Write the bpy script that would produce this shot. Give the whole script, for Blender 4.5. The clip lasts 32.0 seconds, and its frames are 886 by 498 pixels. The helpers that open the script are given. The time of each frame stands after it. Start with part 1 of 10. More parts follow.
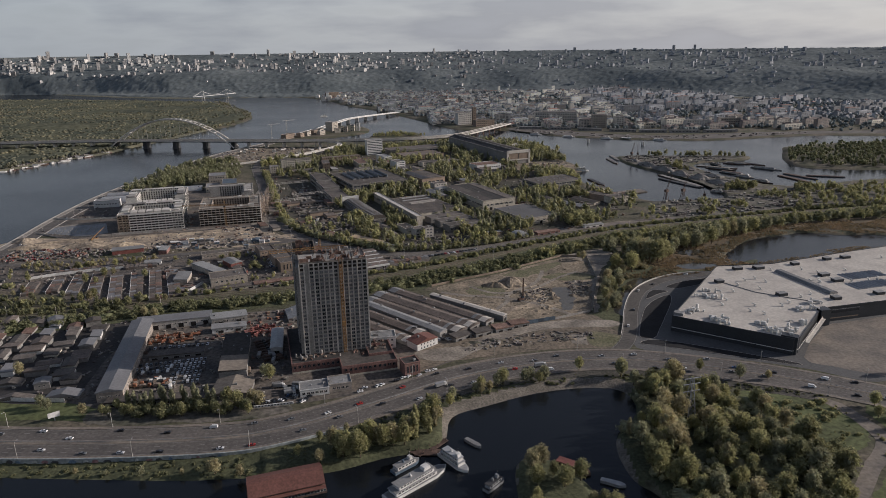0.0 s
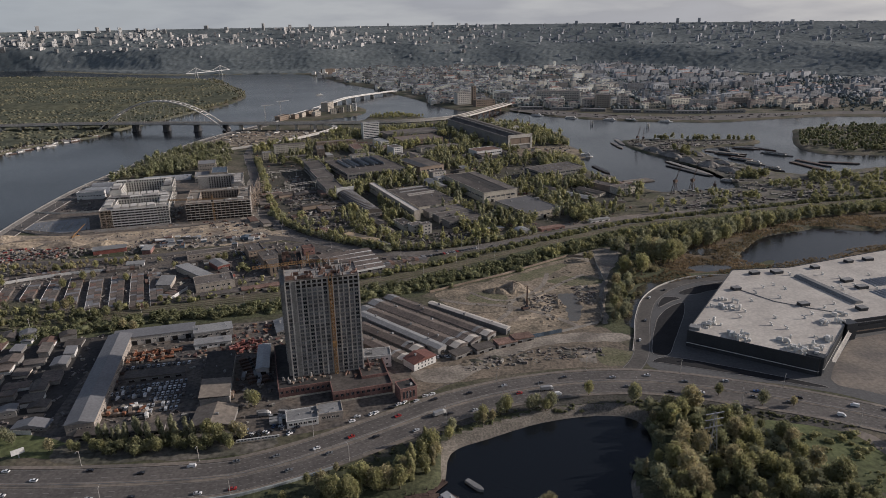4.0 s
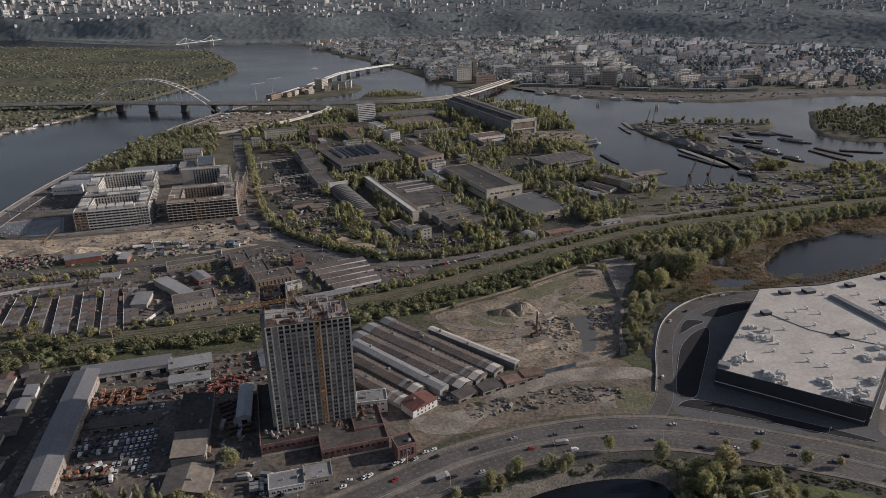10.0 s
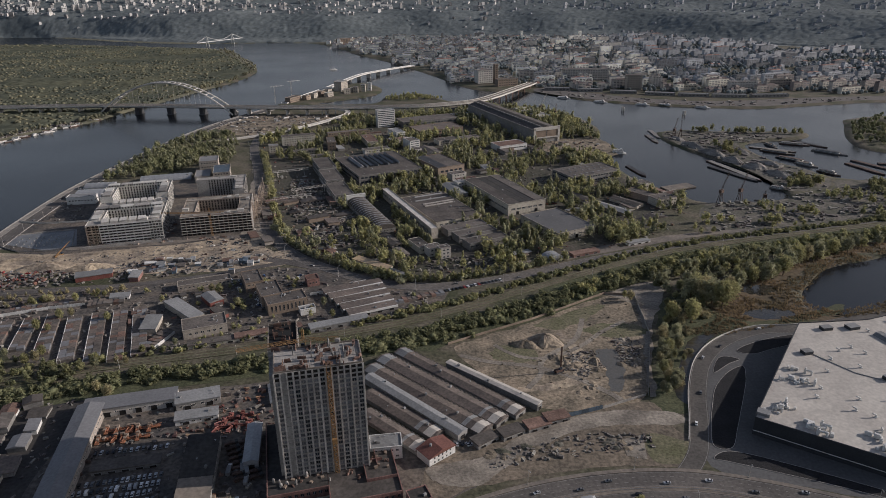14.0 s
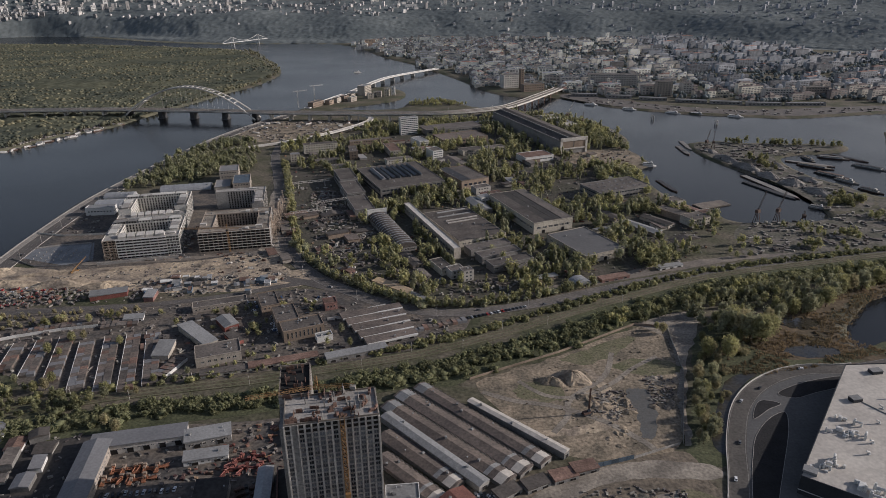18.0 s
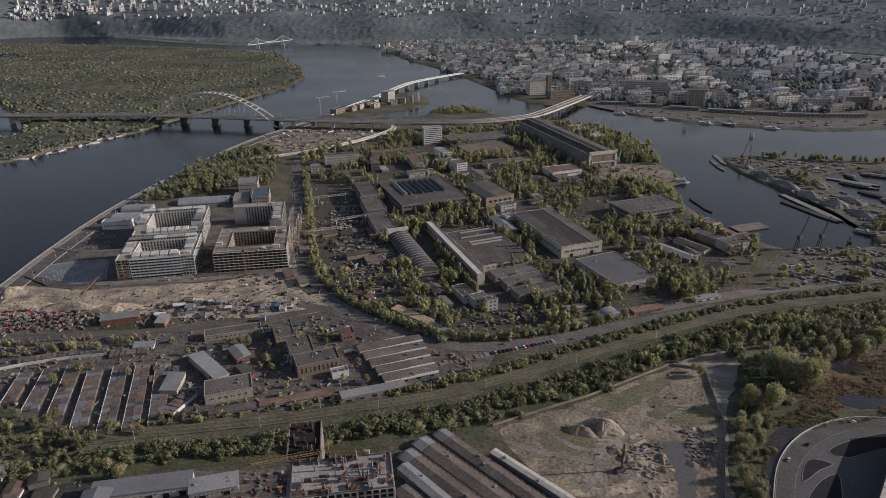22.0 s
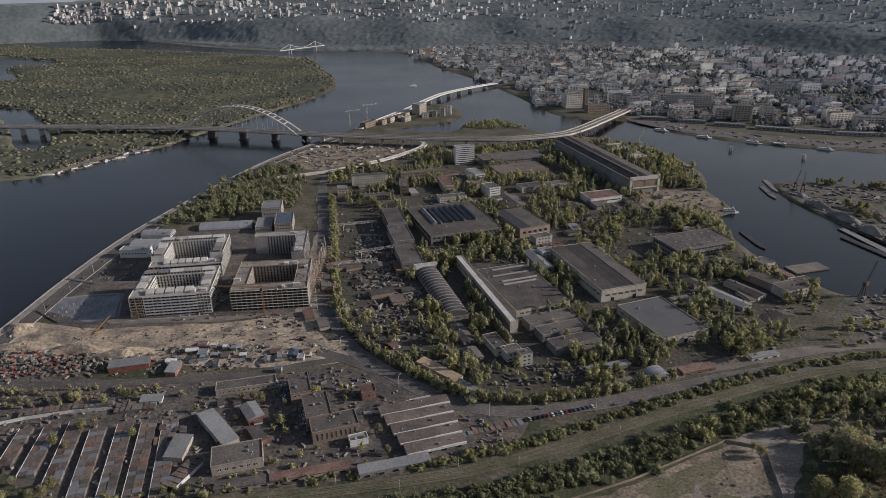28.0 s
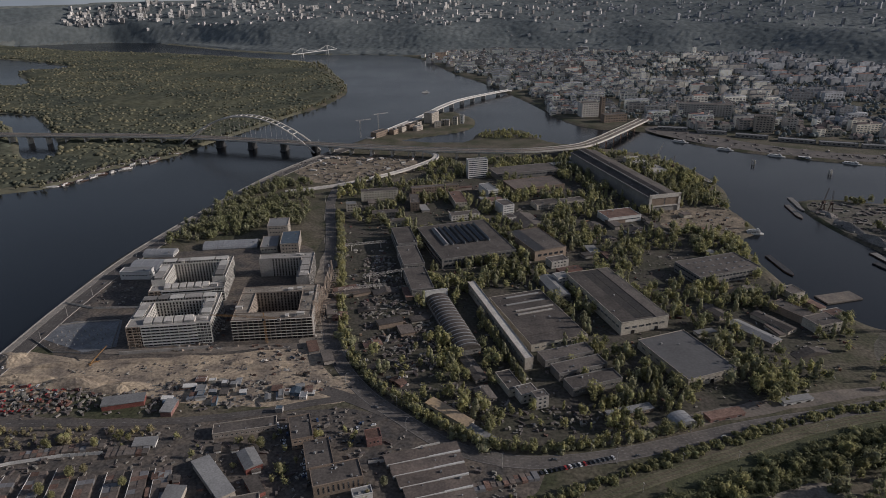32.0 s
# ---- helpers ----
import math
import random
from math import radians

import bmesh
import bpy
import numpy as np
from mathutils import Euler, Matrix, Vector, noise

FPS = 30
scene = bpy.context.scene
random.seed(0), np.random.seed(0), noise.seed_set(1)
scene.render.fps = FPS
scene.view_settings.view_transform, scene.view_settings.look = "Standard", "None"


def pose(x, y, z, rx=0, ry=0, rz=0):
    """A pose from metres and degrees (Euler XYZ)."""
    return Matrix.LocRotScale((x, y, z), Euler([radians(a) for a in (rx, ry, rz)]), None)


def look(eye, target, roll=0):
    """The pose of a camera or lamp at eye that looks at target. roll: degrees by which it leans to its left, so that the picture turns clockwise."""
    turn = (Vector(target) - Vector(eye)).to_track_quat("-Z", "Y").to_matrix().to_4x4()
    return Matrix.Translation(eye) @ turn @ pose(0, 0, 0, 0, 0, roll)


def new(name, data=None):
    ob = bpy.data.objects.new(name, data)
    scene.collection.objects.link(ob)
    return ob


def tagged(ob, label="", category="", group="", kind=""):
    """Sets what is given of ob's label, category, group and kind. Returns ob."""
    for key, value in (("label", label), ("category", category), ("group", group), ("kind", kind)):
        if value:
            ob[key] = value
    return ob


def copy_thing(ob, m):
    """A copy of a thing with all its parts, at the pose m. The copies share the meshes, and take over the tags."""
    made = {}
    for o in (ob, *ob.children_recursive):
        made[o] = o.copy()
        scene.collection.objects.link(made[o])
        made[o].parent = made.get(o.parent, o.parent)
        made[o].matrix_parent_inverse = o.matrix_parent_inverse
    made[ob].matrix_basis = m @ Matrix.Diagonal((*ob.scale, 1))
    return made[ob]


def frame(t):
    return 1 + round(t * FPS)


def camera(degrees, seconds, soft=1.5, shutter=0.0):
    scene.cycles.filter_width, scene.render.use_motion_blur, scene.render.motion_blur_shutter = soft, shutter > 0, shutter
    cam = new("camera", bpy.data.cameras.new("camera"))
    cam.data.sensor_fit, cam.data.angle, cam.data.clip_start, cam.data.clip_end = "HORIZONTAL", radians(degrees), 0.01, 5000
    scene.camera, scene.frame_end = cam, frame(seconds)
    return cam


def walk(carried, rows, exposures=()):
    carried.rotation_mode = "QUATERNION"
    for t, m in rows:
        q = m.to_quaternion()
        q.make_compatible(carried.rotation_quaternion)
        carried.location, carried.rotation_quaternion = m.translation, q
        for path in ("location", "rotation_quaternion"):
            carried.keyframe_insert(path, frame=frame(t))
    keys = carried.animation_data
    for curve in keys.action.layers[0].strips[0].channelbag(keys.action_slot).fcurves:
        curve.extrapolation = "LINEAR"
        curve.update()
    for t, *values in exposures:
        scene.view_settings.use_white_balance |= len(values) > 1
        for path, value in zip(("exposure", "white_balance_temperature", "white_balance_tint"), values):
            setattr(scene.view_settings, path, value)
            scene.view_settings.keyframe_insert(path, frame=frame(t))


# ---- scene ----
cam = camera(67.75, 32.0, 0.82)
PATH = [
    (0.0, 0.01, 0.00, 230.84, 72.903, 0.652, -0.007),
    (1.0, 0.72, 12.03, 234.46, 72.318, 0.697, -0.032),
    (2.0, 0.90, 23.73, 238.21, 71.745, 0.720, -0.046),
    (3.0, 0.81, 35.28, 242.07, 71.186, 0.726, -0.073),
    (3.5, 0.74, 41.04, 244.07, 70.905, 0.727, -0.088),
    (5.5, 0.43, 63.74, 251.46, 69.876, 0.718, -0.130),
    (6.0, 0.01, 69.27, 253.49, 69.603, 0.716, -0.156),
    (7.0, -0.83, 80.21, 257.51, 69.061, 0.705, -0.201),
    (8.0, -1.40, 91.30, 261.43, 68.545, 0.679, -0.237),
    (9.0, -1.74, 102.93, 264.73, 68.070, 0.654, -0.266),
    (10.0, -1.68, 114.30, 268.18, 67.783, 0.654, -0.255),
    (11.0, -1.51, 124.76, 272.20, 67.679, 0.654, -0.019),
    (12.0, -2.18, 133.21, 275.46, 67.537, 0.647, 0.503),
    (13.0, -2.60, 141.00, 278.91, 67.449, 0.621, 1.021),
    (14.0, -2.98, 148.85, 282.33, 67.448, 0.585, 1.491),
    (14.5, -3.35, 152.60, 283.84, 67.440, 0.569, 1.733),
    (16.5, -4.20, 168.62, 290.20, 67.361, 0.537, 2.793),
    (17.0, -4.48, 173.03, 292.11, 67.333, 0.528, 3.050),
    (18.0, -5.03, 182.14, 296.00, 67.278, 0.515, 3.571),
    (19.0, -5.66, 191.59, 299.57, 67.217, 0.506, 4.093),
    (20.0, -6.60, 201.77, 303.01, 67.194, 0.488, 4.610),
    (21.0, -7.82, 212.18, 306.45, 67.185, 0.453, 5.138),
    (22.0, -9.15, 222.45, 309.86, 67.170, 0.423, 5.663),
    (23.0, -10.35, 232.81, 313.28, 67.158, 0.425, 6.190),
    (24.0, -11.24, 243.27, 316.83, 67.146, 0.436, 6.747),
    (25.0, -12.36, 253.68, 320.43, 67.146, 0.447, 7.307),
    (25.5, -13.00, 258.87, 322.18, 67.146, 0.451, 7.575),
    (27.5, -16.09, 279.68, 329.07, 67.196, 0.471, 8.279),
    (28.0, -16.89, 285.28, 330.81, 67.194, 0.477, 8.436),
    (29.0, -18.38, 296.61, 334.22, 67.157, 0.490, 8.740),
    (30.0, -19.61, 307.63, 337.78, 67.148, 0.495, 9.017),
    (31.0, -21.12, 318.10, 341.42, 67.160, 0.490, 9.289),
    (32.0, -22.85, 328.01, 344.98, 67.174, 0.474, 9.549),
]
EXPOSURE, SKY, SUN, CLOUD, KELVIN = -0.15, 0.0575, 5.0, (13.6, 12.5, 10.6), 5390
TINT = 16
walk(cam, [(t, pose(*p)) for t, *p in PATH], [(0.0, EXPOSURE, KELVIN, TINT), (9.0, EXPOSURE, KELVIN, TINT), (14.0, EXPOSURE, KELVIN - 60, TINT), (24.0, EXPOSURE, KELVIN - 75, TINT), (31.8, EXPOSURE - 0.02, KELVIN - 75, TINT), (32.0, EXPOSURE - 0.40, KELVIN - 75, TINT)])

# ---- sky and sun: low evening sun over the far harbour side ----
SUN_EL, SUN_AZ = radians(21.0), radians(80.0)      # azimuth clockwise from +y
world = bpy.data.worlds.new("sky")
scene.world = world
world.use_nodes = True
nt = world.node_tree
nt.nodes.clear()
w_out = nt.nodes.new("ShaderNodeOutputWorld")
w_bg = nt.nodes.new("ShaderNodeBackground")
w_sky = nt.nodes.new("ShaderNodeTexSky")
w_sky.sky_type = "NISHITA"
w_sky.sun_disc = False
w_sky.sun_elevation, w_sky.sun_rotation = SUN_EL, SUN_AZ
w_sky.air_density, w_sky.dust_density, w_sky.ozone_density = 1.0, 2.5, 1.0
w_co = nt.nodes.new("ShaderNodeTexCoord")
w_map = nt.nodes.new("ShaderNodeMapping")
w_map.inputs["Scale"].default_value = (1.8, 1.8, 9.0)
w_map.inputs["Location"].default_value = (0.9, 0.35, 0.0)
w_noise = nt.nodes.new("ShaderNodeTexNoise")
w_noise.inputs["Scale"].default_value = 2.2
w_noise.inputs["Detail"].default_value = 8.0
w_ramp = nt.nodes.new("ShaderNodeValToRGB")
w_ramp.color_ramp.elements[0].position, w_ramp.color_ramp.elements[1].position = 0.34, 0.72
w_ramp.color_ramp.elements[0].color = (0.72, 0.72, 0.72, 1)
w_mix = nt.nodes.new("ShaderNodeMixRGB")
w_tone = nt.nodes.new("ShaderNodeValToRGB")          # grey undersides and bright rims of the clouds
w_tone.color_ramp.elements[0].position, w_tone.color_ramp.elements[1].position = 0.44, 0.60
w_tone.color_ramp.elements[0].color = (CLOUD[0] * 1.06, CLOUD[1] * 1.05, CLOUD[2] * 1.02, 1)
w_tone.color_ramp.elements[1].color = (CLOUD[0] * 0.70, CLOUD[1] * 0.70, CLOUD[2] * 0.72, 1)
nt.links.new(w_noise.outputs["Fac"], w_tone.inputs["Fac"])
w_side = nt.nodes.new("ShaderNodeValToRGB")          # the clouds are brighter and warmer on the sun's side
w_side.color_ramp.elements[0].position, w_side.color_ramp.elements[1].position = 0.15, 0.85
w_side.color_ramp.elements[0].color, w_side.color_ramp.elements[1].color = (0.72, 0.785, 0.83, 1), (1.17, 1.14, 1.08, 1)
w_shade = nt.nodes.new("ShaderNodeMixRGB")
w_shade.blend_type = "MULTIPLY"
w_shade.inputs["Fac"].default_value = 1.0
nt.links.new(w_tone.outputs["Color"], w_shade.inputs["Color1"])
nt.links.new(w_side.outputs["Color"], w_shade.inputs["Color2"])
nt.links.new(w_shade.outputs["Color"], w_mix.inputs["Color2"])
w_scale = nt.nodes.new("ShaderNodeMath")
w_scale.operation = "MULTIPLY"
w_scale.inputs[1].default_value = 0.85
nt.links.new(w_co.outputs["Generated"], w_map.inputs["Vector"])
nt.links.new(w_map.outputs["Vector"], w_noise.inputs["Vector"])
nt.links.new(w_noise.outputs["Fac"], w_ramp.inputs["Fac"])
nt.links.new(w_ramp.outputs["Color"], w_scale.inputs[0])
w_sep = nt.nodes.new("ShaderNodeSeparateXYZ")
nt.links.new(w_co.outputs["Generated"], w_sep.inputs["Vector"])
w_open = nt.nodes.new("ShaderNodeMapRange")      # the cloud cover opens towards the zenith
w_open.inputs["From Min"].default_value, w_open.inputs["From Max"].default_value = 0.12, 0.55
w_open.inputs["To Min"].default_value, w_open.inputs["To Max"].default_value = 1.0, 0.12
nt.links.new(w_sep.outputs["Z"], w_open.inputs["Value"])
w_east = nt.nodes.new("ShaderNodeMath")
w_east.operation = "MULTIPLY_ADD"
w_east.inputs[1].default_value, w_east.inputs[2].default_value = 0.5, 0.5
nt.links.new(w_sep.outputs["X"], w_east.inputs[0])
nt.links.new(w_east.outputs["Value"], w_side.inputs["Fac"])
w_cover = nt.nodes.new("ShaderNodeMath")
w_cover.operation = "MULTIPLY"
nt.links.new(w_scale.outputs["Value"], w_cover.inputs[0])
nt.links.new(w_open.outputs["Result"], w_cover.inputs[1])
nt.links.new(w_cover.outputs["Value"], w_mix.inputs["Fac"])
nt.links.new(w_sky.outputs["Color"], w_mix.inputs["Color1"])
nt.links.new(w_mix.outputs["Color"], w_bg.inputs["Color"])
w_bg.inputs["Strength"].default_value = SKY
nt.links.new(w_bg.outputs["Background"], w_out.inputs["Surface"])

sun_data = bpy.data.lights.new("sun", "SUN")
sun_data.energy, sun_data.angle, sun_data.color = SUN, radians(0.6), (1.0, 0.825, 0.605)
sun = new("sun", sun_data)
sun_dir = Vector((math.sin(SUN_AZ) * math.cos(SUN_EL), math.cos(SUN_AZ) * math.cos(SUN_EL), math.sin(SUN_EL)))
sun.matrix_world = look(sun_dir * 900, (0, 0, 0))
# ---- materials ----
def mat(name, col, rough=0.85, vary=0.3, s1=0.03, s2=0.5, metal=0.0, bump=0.0, rnd=0.0, isl=0.0, col2=None, spec=0.3, hue=0.0, leafy=0.0):
    """A procedural surface: two scales of stains in world space, random tone per object or per island."""
    m = bpy.data.materials.new(name)
    m.use_nodes = True
    n, l = m.node_tree.nodes, m.node_tree.links
    b = n["Principled BSDF"]
    b.inputs["Roughness"].default_value = rough
    b.inputs["Metallic"].default_value = metal
    b.inputs["Specular IOR Level"].default_value = spec
    geo = n.new("ShaderNodeNewGeometry")
    tex = []
    for s, d in ((s1, 5.0), (s2, 3.0)):
        t = n.new("ShaderNodeTexNoise")
        t.inputs["Scale"].default_value, t.inputs["Detail"].default_value = s, d
        l.new(geo.outputs["Position"], t.inputs["Vector"])
        tex.append(t)
    ramp = n.new("ShaderNodeValToRGB")
    ramp.color_ramp.elements[0].position, ramp.color_ramp.elements[1].position = 0.36, 0.64
    dark = col2 or tuple(c * (1 - vary) for c in col)
    ramp.color_ramp.elements[0].color, ramp.color_ramp.elements[1].color = (*dark, 1), (*col, 1)
    l.new(tex[0].outputs["Fac"], ramp.inputs["Fac"])
    fine = n.new("ShaderNodeMapRange")
    fine.inputs["To Min"].default_value, fine.inputs["To Max"].default_value = 1 - vary, 1 + vary
    fine.inputs["From Min"].default_value, fine.inputs["From Max"].default_value = 0.3, 0.7
    l.new(tex[1].outputs["Fac"], fine.inputs["Value"])
    hsv = n.new("ShaderNodeHueSaturation")
    l.new(ramp.outputs["Color"], hsv.inputs["Color"])
    value = fine.outputs["Result"]
    for amount, node, out in ((rnd, "ShaderNodeObjectInfo", "Random"), (isl, None, "Random Per Island")):
        if amount:
            src = n.new(node) if node else geo
            r = n.new("ShaderNodeMapRange")
            r.inputs["To Min"].default_value, r.inputs["To Max"].default_value = 1 - amount, 1 + amount
            l.new(src.outputs[out], r.inputs["Value"])
            mul = n.new("ShaderNodeMath")
            mul.operation = "MULTIPLY"
            l.new(value, mul.inputs[0])
            l.new(r.outputs["Result"], mul.inputs[1])
            value = mul.outputs["Value"]
            if hue:
                h = n.new("ShaderNodeMapRange")
                h.inputs["To Min"].default_value, h.inputs["To Max"].default_value = 0.5 - hue, 0.5 + hue
                l.new(src.outputs[out], h.inputs["Value"])
                l.new(h.outputs["Result"], hsv.inputs["Hue"])
    l.new(value, hsv.inputs["Value"])
    l.new(hsv.outputs["Color"], b.inputs["Base Color"])
    if leafy:
        tr, mx = n.new("ShaderNodeBsdfTranslucent"), n.new("ShaderNodeMixShader")
        mx.inputs["Fac"].default_value = leafy
        l.new(hsv.outputs["Color"], tr.inputs["Color"])
        l.new(b.outputs["BSDF"], mx.inputs[1])
        l.new(tr.outputs["BSDF"], mx.inputs[2])
        l.new(mx.outputs["Shader"], n["Material Output"].inputs["Surface"])
    if bump:
        bp = n.new("ShaderNodeBump")
        bp.inputs["Strength"].default_value, bp.inputs["Distance"].default_value = bump, 0.6
        l.new(tex[1].outputs["Fac"], bp.inputs["Height"])
        l.new(bp.outputs["Normal"], b.inputs["Normal"])
    return m


EARTH = mat("dry_earth", (0.13, 0.112, 0.083), 0.95, 0.45, 0.025, 0.3, col2=(0.06, 0.064, 0.034), bump=0.5)
GRASS = mat("grass", (0.118, 0.135, 0.056), 0.95, 0.35, 0.03, 0.3, col2=(0.078, 0.088, 0.038), bump=0.6)
SAND = mat("sand", (0.44, 0.36, 0.255), 0.95, 0.34, 0.045, 0.35, col2=(0.20, 0.168, 0.135), bump=0.9)
PALEGRAVEL = mat("pale_gravel", (0.30, 0.275, 0.24), 0.95, 0.25, 0.06, 0.5, col2=(0.20, 0.185, 0.165), bump=0.4)
SITEDUST = mat("site_dust", (0.31, 0.275, 0.225), 0.95, 0.3, 0.05, 0.5, col2=(0.17, 0.15, 0.125), bump=0.4)
RUBBLE = mat("rubble_soil", (0.29, 0.237, 0.17), 0.95, 0.42, 0.05, 0.4, col2=(0.135, 0.116, 0.086), bump=0.5)
DOCK = mat("dock_soil", (0.15, 0.135, 0.115), 0.95, 0.45, 0.05, 0.3, col2=(0.075, 0.075, 0.055), bump=0.6)
CLUTTER = mat("mixed_clutter", (0.22, 0.20, 0.18), 0.85, 0.3, 0.1, 0.8, isl=0.6, col2=(0.13, 0.115, 0.105), hue=0.05)
REDCLUTTER = mat("rusty_clutter", (0.18, 0.085, 0.06), 0.85, 0.3, 0.1, 0.8, isl=0.7, col2=(0.16, 0.11, 0.09), hue=0.04)
# Hill floor and distant city colours, flattened and greyed to carry aerial haze.
HILLFLOOR = mat("hazed_hill_floor", (0.17, 0.182, 0.17), 0.95, 0.2, 0.006, 0.05, col2=(0.13, 0.142, 0.132))
GREYCITY = mat("haze_grey_city_walls", (0.385, 0.392, 0.405), 0.9, 0.2, 0.02, 0.1, isl=0.45, col2=(0.28, 0.288, 0.30))
HILLWALL = mat("hazed_hill_city_walls", (0.50, 0.475, 0.44), 0.9, 0.2, 0.02, 0.1, isl=0.45, col2=(0.33, 0.325, 0.315))
HAZEROOF = mat("hazed_far_roofs", (0.25, 0.255, 0.26), 0.9, 0.2, 0.02, 0.1, isl=0.3)
HAZEWALL = mat("hazed_far_walls", (0.37, 0.38, 0.395), 0.9, 0.15, 0.02, 0.1, isl=0.2, col2=(0.29, 0.30, 0.315))
THINGRASS = mat("thin_weeds", (0.165, 0.15, 0.095), 0.95, 0.4, 0.08, 0.5, col2=(0.115, 0.115, 0.062), bump=0.4)
ISLEFLOOR = mat("island_floor", (0.19, 0.178, 0.118), 0.95, 0.3, 0.005, 0.06, col2=(0.12, 0.118, 0.08))
# Undergrowth green with the shade below trees and scrub put into its colour.
UNDERWOOD = mat("shade_toned_undergrowth", (0.09, 0.095, 0.05), 0.95, 0.4, 0.06, 0.5, col2=(0.055, 0.06, 0.032), bump=0.6)
STONEBANK = mat("stone_bank", (0.185, 0.165, 0.138), 0.95, 0.4, 0.1, 0.8, col2=(0.12, 0.108, 0.088), bump=0.7)
PUDDLE = mat("wet_silt", (0.10, 0.095, 0.085), 0.6, 0.2, 0.1, 0.6, col2=(0.10, 0.10, 0.095), spec=0.5)
# Black soil of the beds; on bed_low it paints the hall's shadow.
SOILSHADE = mat("black_soil_and_shadow", (0.022, 0.022, 0.024), 0.95, 0.3, 0.1, 0.8, bump=0.5)
SWAMP = mat("swamp_water", (0.032, 0.034, 0.036), 0.12, 0.3, 0.05, 0.4, col2=(0.055, 0.048, 0.034), spec=0.4)
REED = mat("dry_reed", (0.135, 0.10, 0.062), 0.95, 0.35, 0.03, 0.25, col2=(0.075, 0.062, 0.038), bump=0.8)
YARD = mat("yard_asphalt", (0.075, 0.07, 0.066), 0.9, 0.45, 0.05, 0.35, col2=(0.15, 0.127, 0.103), bump=0.3)
DARKYARD = mat("dark_asphalt", (0.036, 0.035, 0.036), 0.9, 0.3, 0.04, 0.4, col2=(0.06, 0.055, 0.05))
ASPHALT = mat("asphalt", (0.125, 0.113, 0.102), 0.85, 0.25, 0.04, 0.5, col2=(0.085, 0.078, 0.072))
WORKSFLOOR = mat("old_works_yard", (0.088, 0.078, 0.064), 0.92, 0.45, 0.03, 0.3, col2=(0.058, 0.058, 0.04), bump=0.3)
PAVING = mat("new_grey_asphalt", (0.11, 0.109, 0.108), 0.85, 0.18, 0.03, 0.5, col2=(0.088, 0.087, 0.086))
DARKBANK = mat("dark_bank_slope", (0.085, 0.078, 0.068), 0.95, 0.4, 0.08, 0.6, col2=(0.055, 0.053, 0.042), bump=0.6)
FIELDDIRT = mat("dark_field_dirt", (0.205, 0.168, 0.125), 0.95, 0.42, 0.06, 0.4, col2=(0.12, 0.102, 0.078), bump=0.5)
OCHREROOF = mat("ochre_sheet_roof", (0.42, 0.315, 0.19), 0.6, 0.2, 0.08, 0.5, col2=(0.34, 0.27, 0.19))
TEALWALL = mat("faded_wall_paint", (0.34, 0.36, 0.35), 0.85, 0.3, 0.12, 0.5, col2=(0.22, 0.245, 0.25))
BENDROAD = mat("worn_grey_road", (0.155, 0.14, 0.124), 0.9, 0.22, 0.05, 0.4, col2=(0.105, 0.097, 0.09))
# Wet concrete; its bluish cast is reflected sky put into the base colour.
WETSLAB = mat("sky_tinted_wet_slab", (0.19, 0.195, 0.205), 0.5, 0.3, 0.06, 0.5, col2=(0.12, 0.125, 0.13), spec=0.5)
RAMPROAD = mat("ramp_concrete", (0.11, 0.101, 0.09), 0.9, 0.25, 0.05, 0.5, col2=(0.08, 0.074, 0.067))
DUSTROAD = mat("dusty_road", (0.22, 0.19, 0.155), 0.92, 0.2, 0.05, 0.4, col2=(0.14, 0.125, 0.11))
BALLAST = mat("ballast", (0.15, 0.138, 0.092), 0.95, 0.3, 0.05, 0.5, col2=(0.098, 0.098, 0.056), bump=0.4)
STEEL = mat("rail_steel", (0.22, 0.17, 0.14), 0.5, 0.2, metal=0.6)
LINE = mat("road_paint", (0.25, 0.24, 0.225), 0.7, 0.25, 0.1, 1.2)
CONCRETE = mat("concrete", (0.36, 0.34, 0.31), 0.85, 0.22, 0.08, 0.7, rnd=0.1)
TOWERGREY = mat("tower_concrete", (0.50, 0.475, 0.435), 0.85, 0.22, 0.06, 0.6)
PALE = mat("pale_concrete", (0.55, 0.52, 0.47), 0.8, 0.2, 0.08, 0.7, rnd=0.12)
WHITE = mat("white_paint", (0.62, 0.61, 0.58), 0.6, 0.12, 0.1, 0.8)
ROOFWHITE = mat("white_membrane", (0.50, 0.465, 0.41), 0.7, 0.12, 0.05, 0.4, col2=(0.41, 0.378, 0.335))
SHEDROOF = mat("blue_grey_sheet_roof", (0.185, 0.185, 0.19), 0.55, 0.15, 0.05, 0.6, rnd=0.1)
GREYMETAL = mat("grey_sheet_metal", (0.33, 0.335, 0.34), 0.5, 0.15, 0.06, 0.6, metal=0.2, rnd=0.12)
PALEROOF = mat("pale_sheet_roof", (0.242, 0.242, 0.238), 0.6, 0.18, 0.06, 0.6, rnd=0.15)
TAR = mat("tar_roof", (0.13, 0.115, 0.102), 0.9, 0.28, 0.05, 0.5, col2=(0.082, 0.073, 0.066), rnd=0.22)
BROWNROOF = mat("brown_felt_roof", (0.16, 0.132, 0.112), 0.9, 0.28, 0.06, 0.5, col2=(0.11, 0.093, 0.082), rnd=0.15)
RUST = mat("rusty_roof", (0.19, 0.125, 0.098), 0.85, 0.3, 0.1, 0.7, col2=(0.11, 0.07, 0.055), rnd=0.3)
REDROOF = mat("red_metal_roof", (0.175, 0.082, 0.064), 0.6, 0.22, 0.1, 0.8, rnd=0.1)
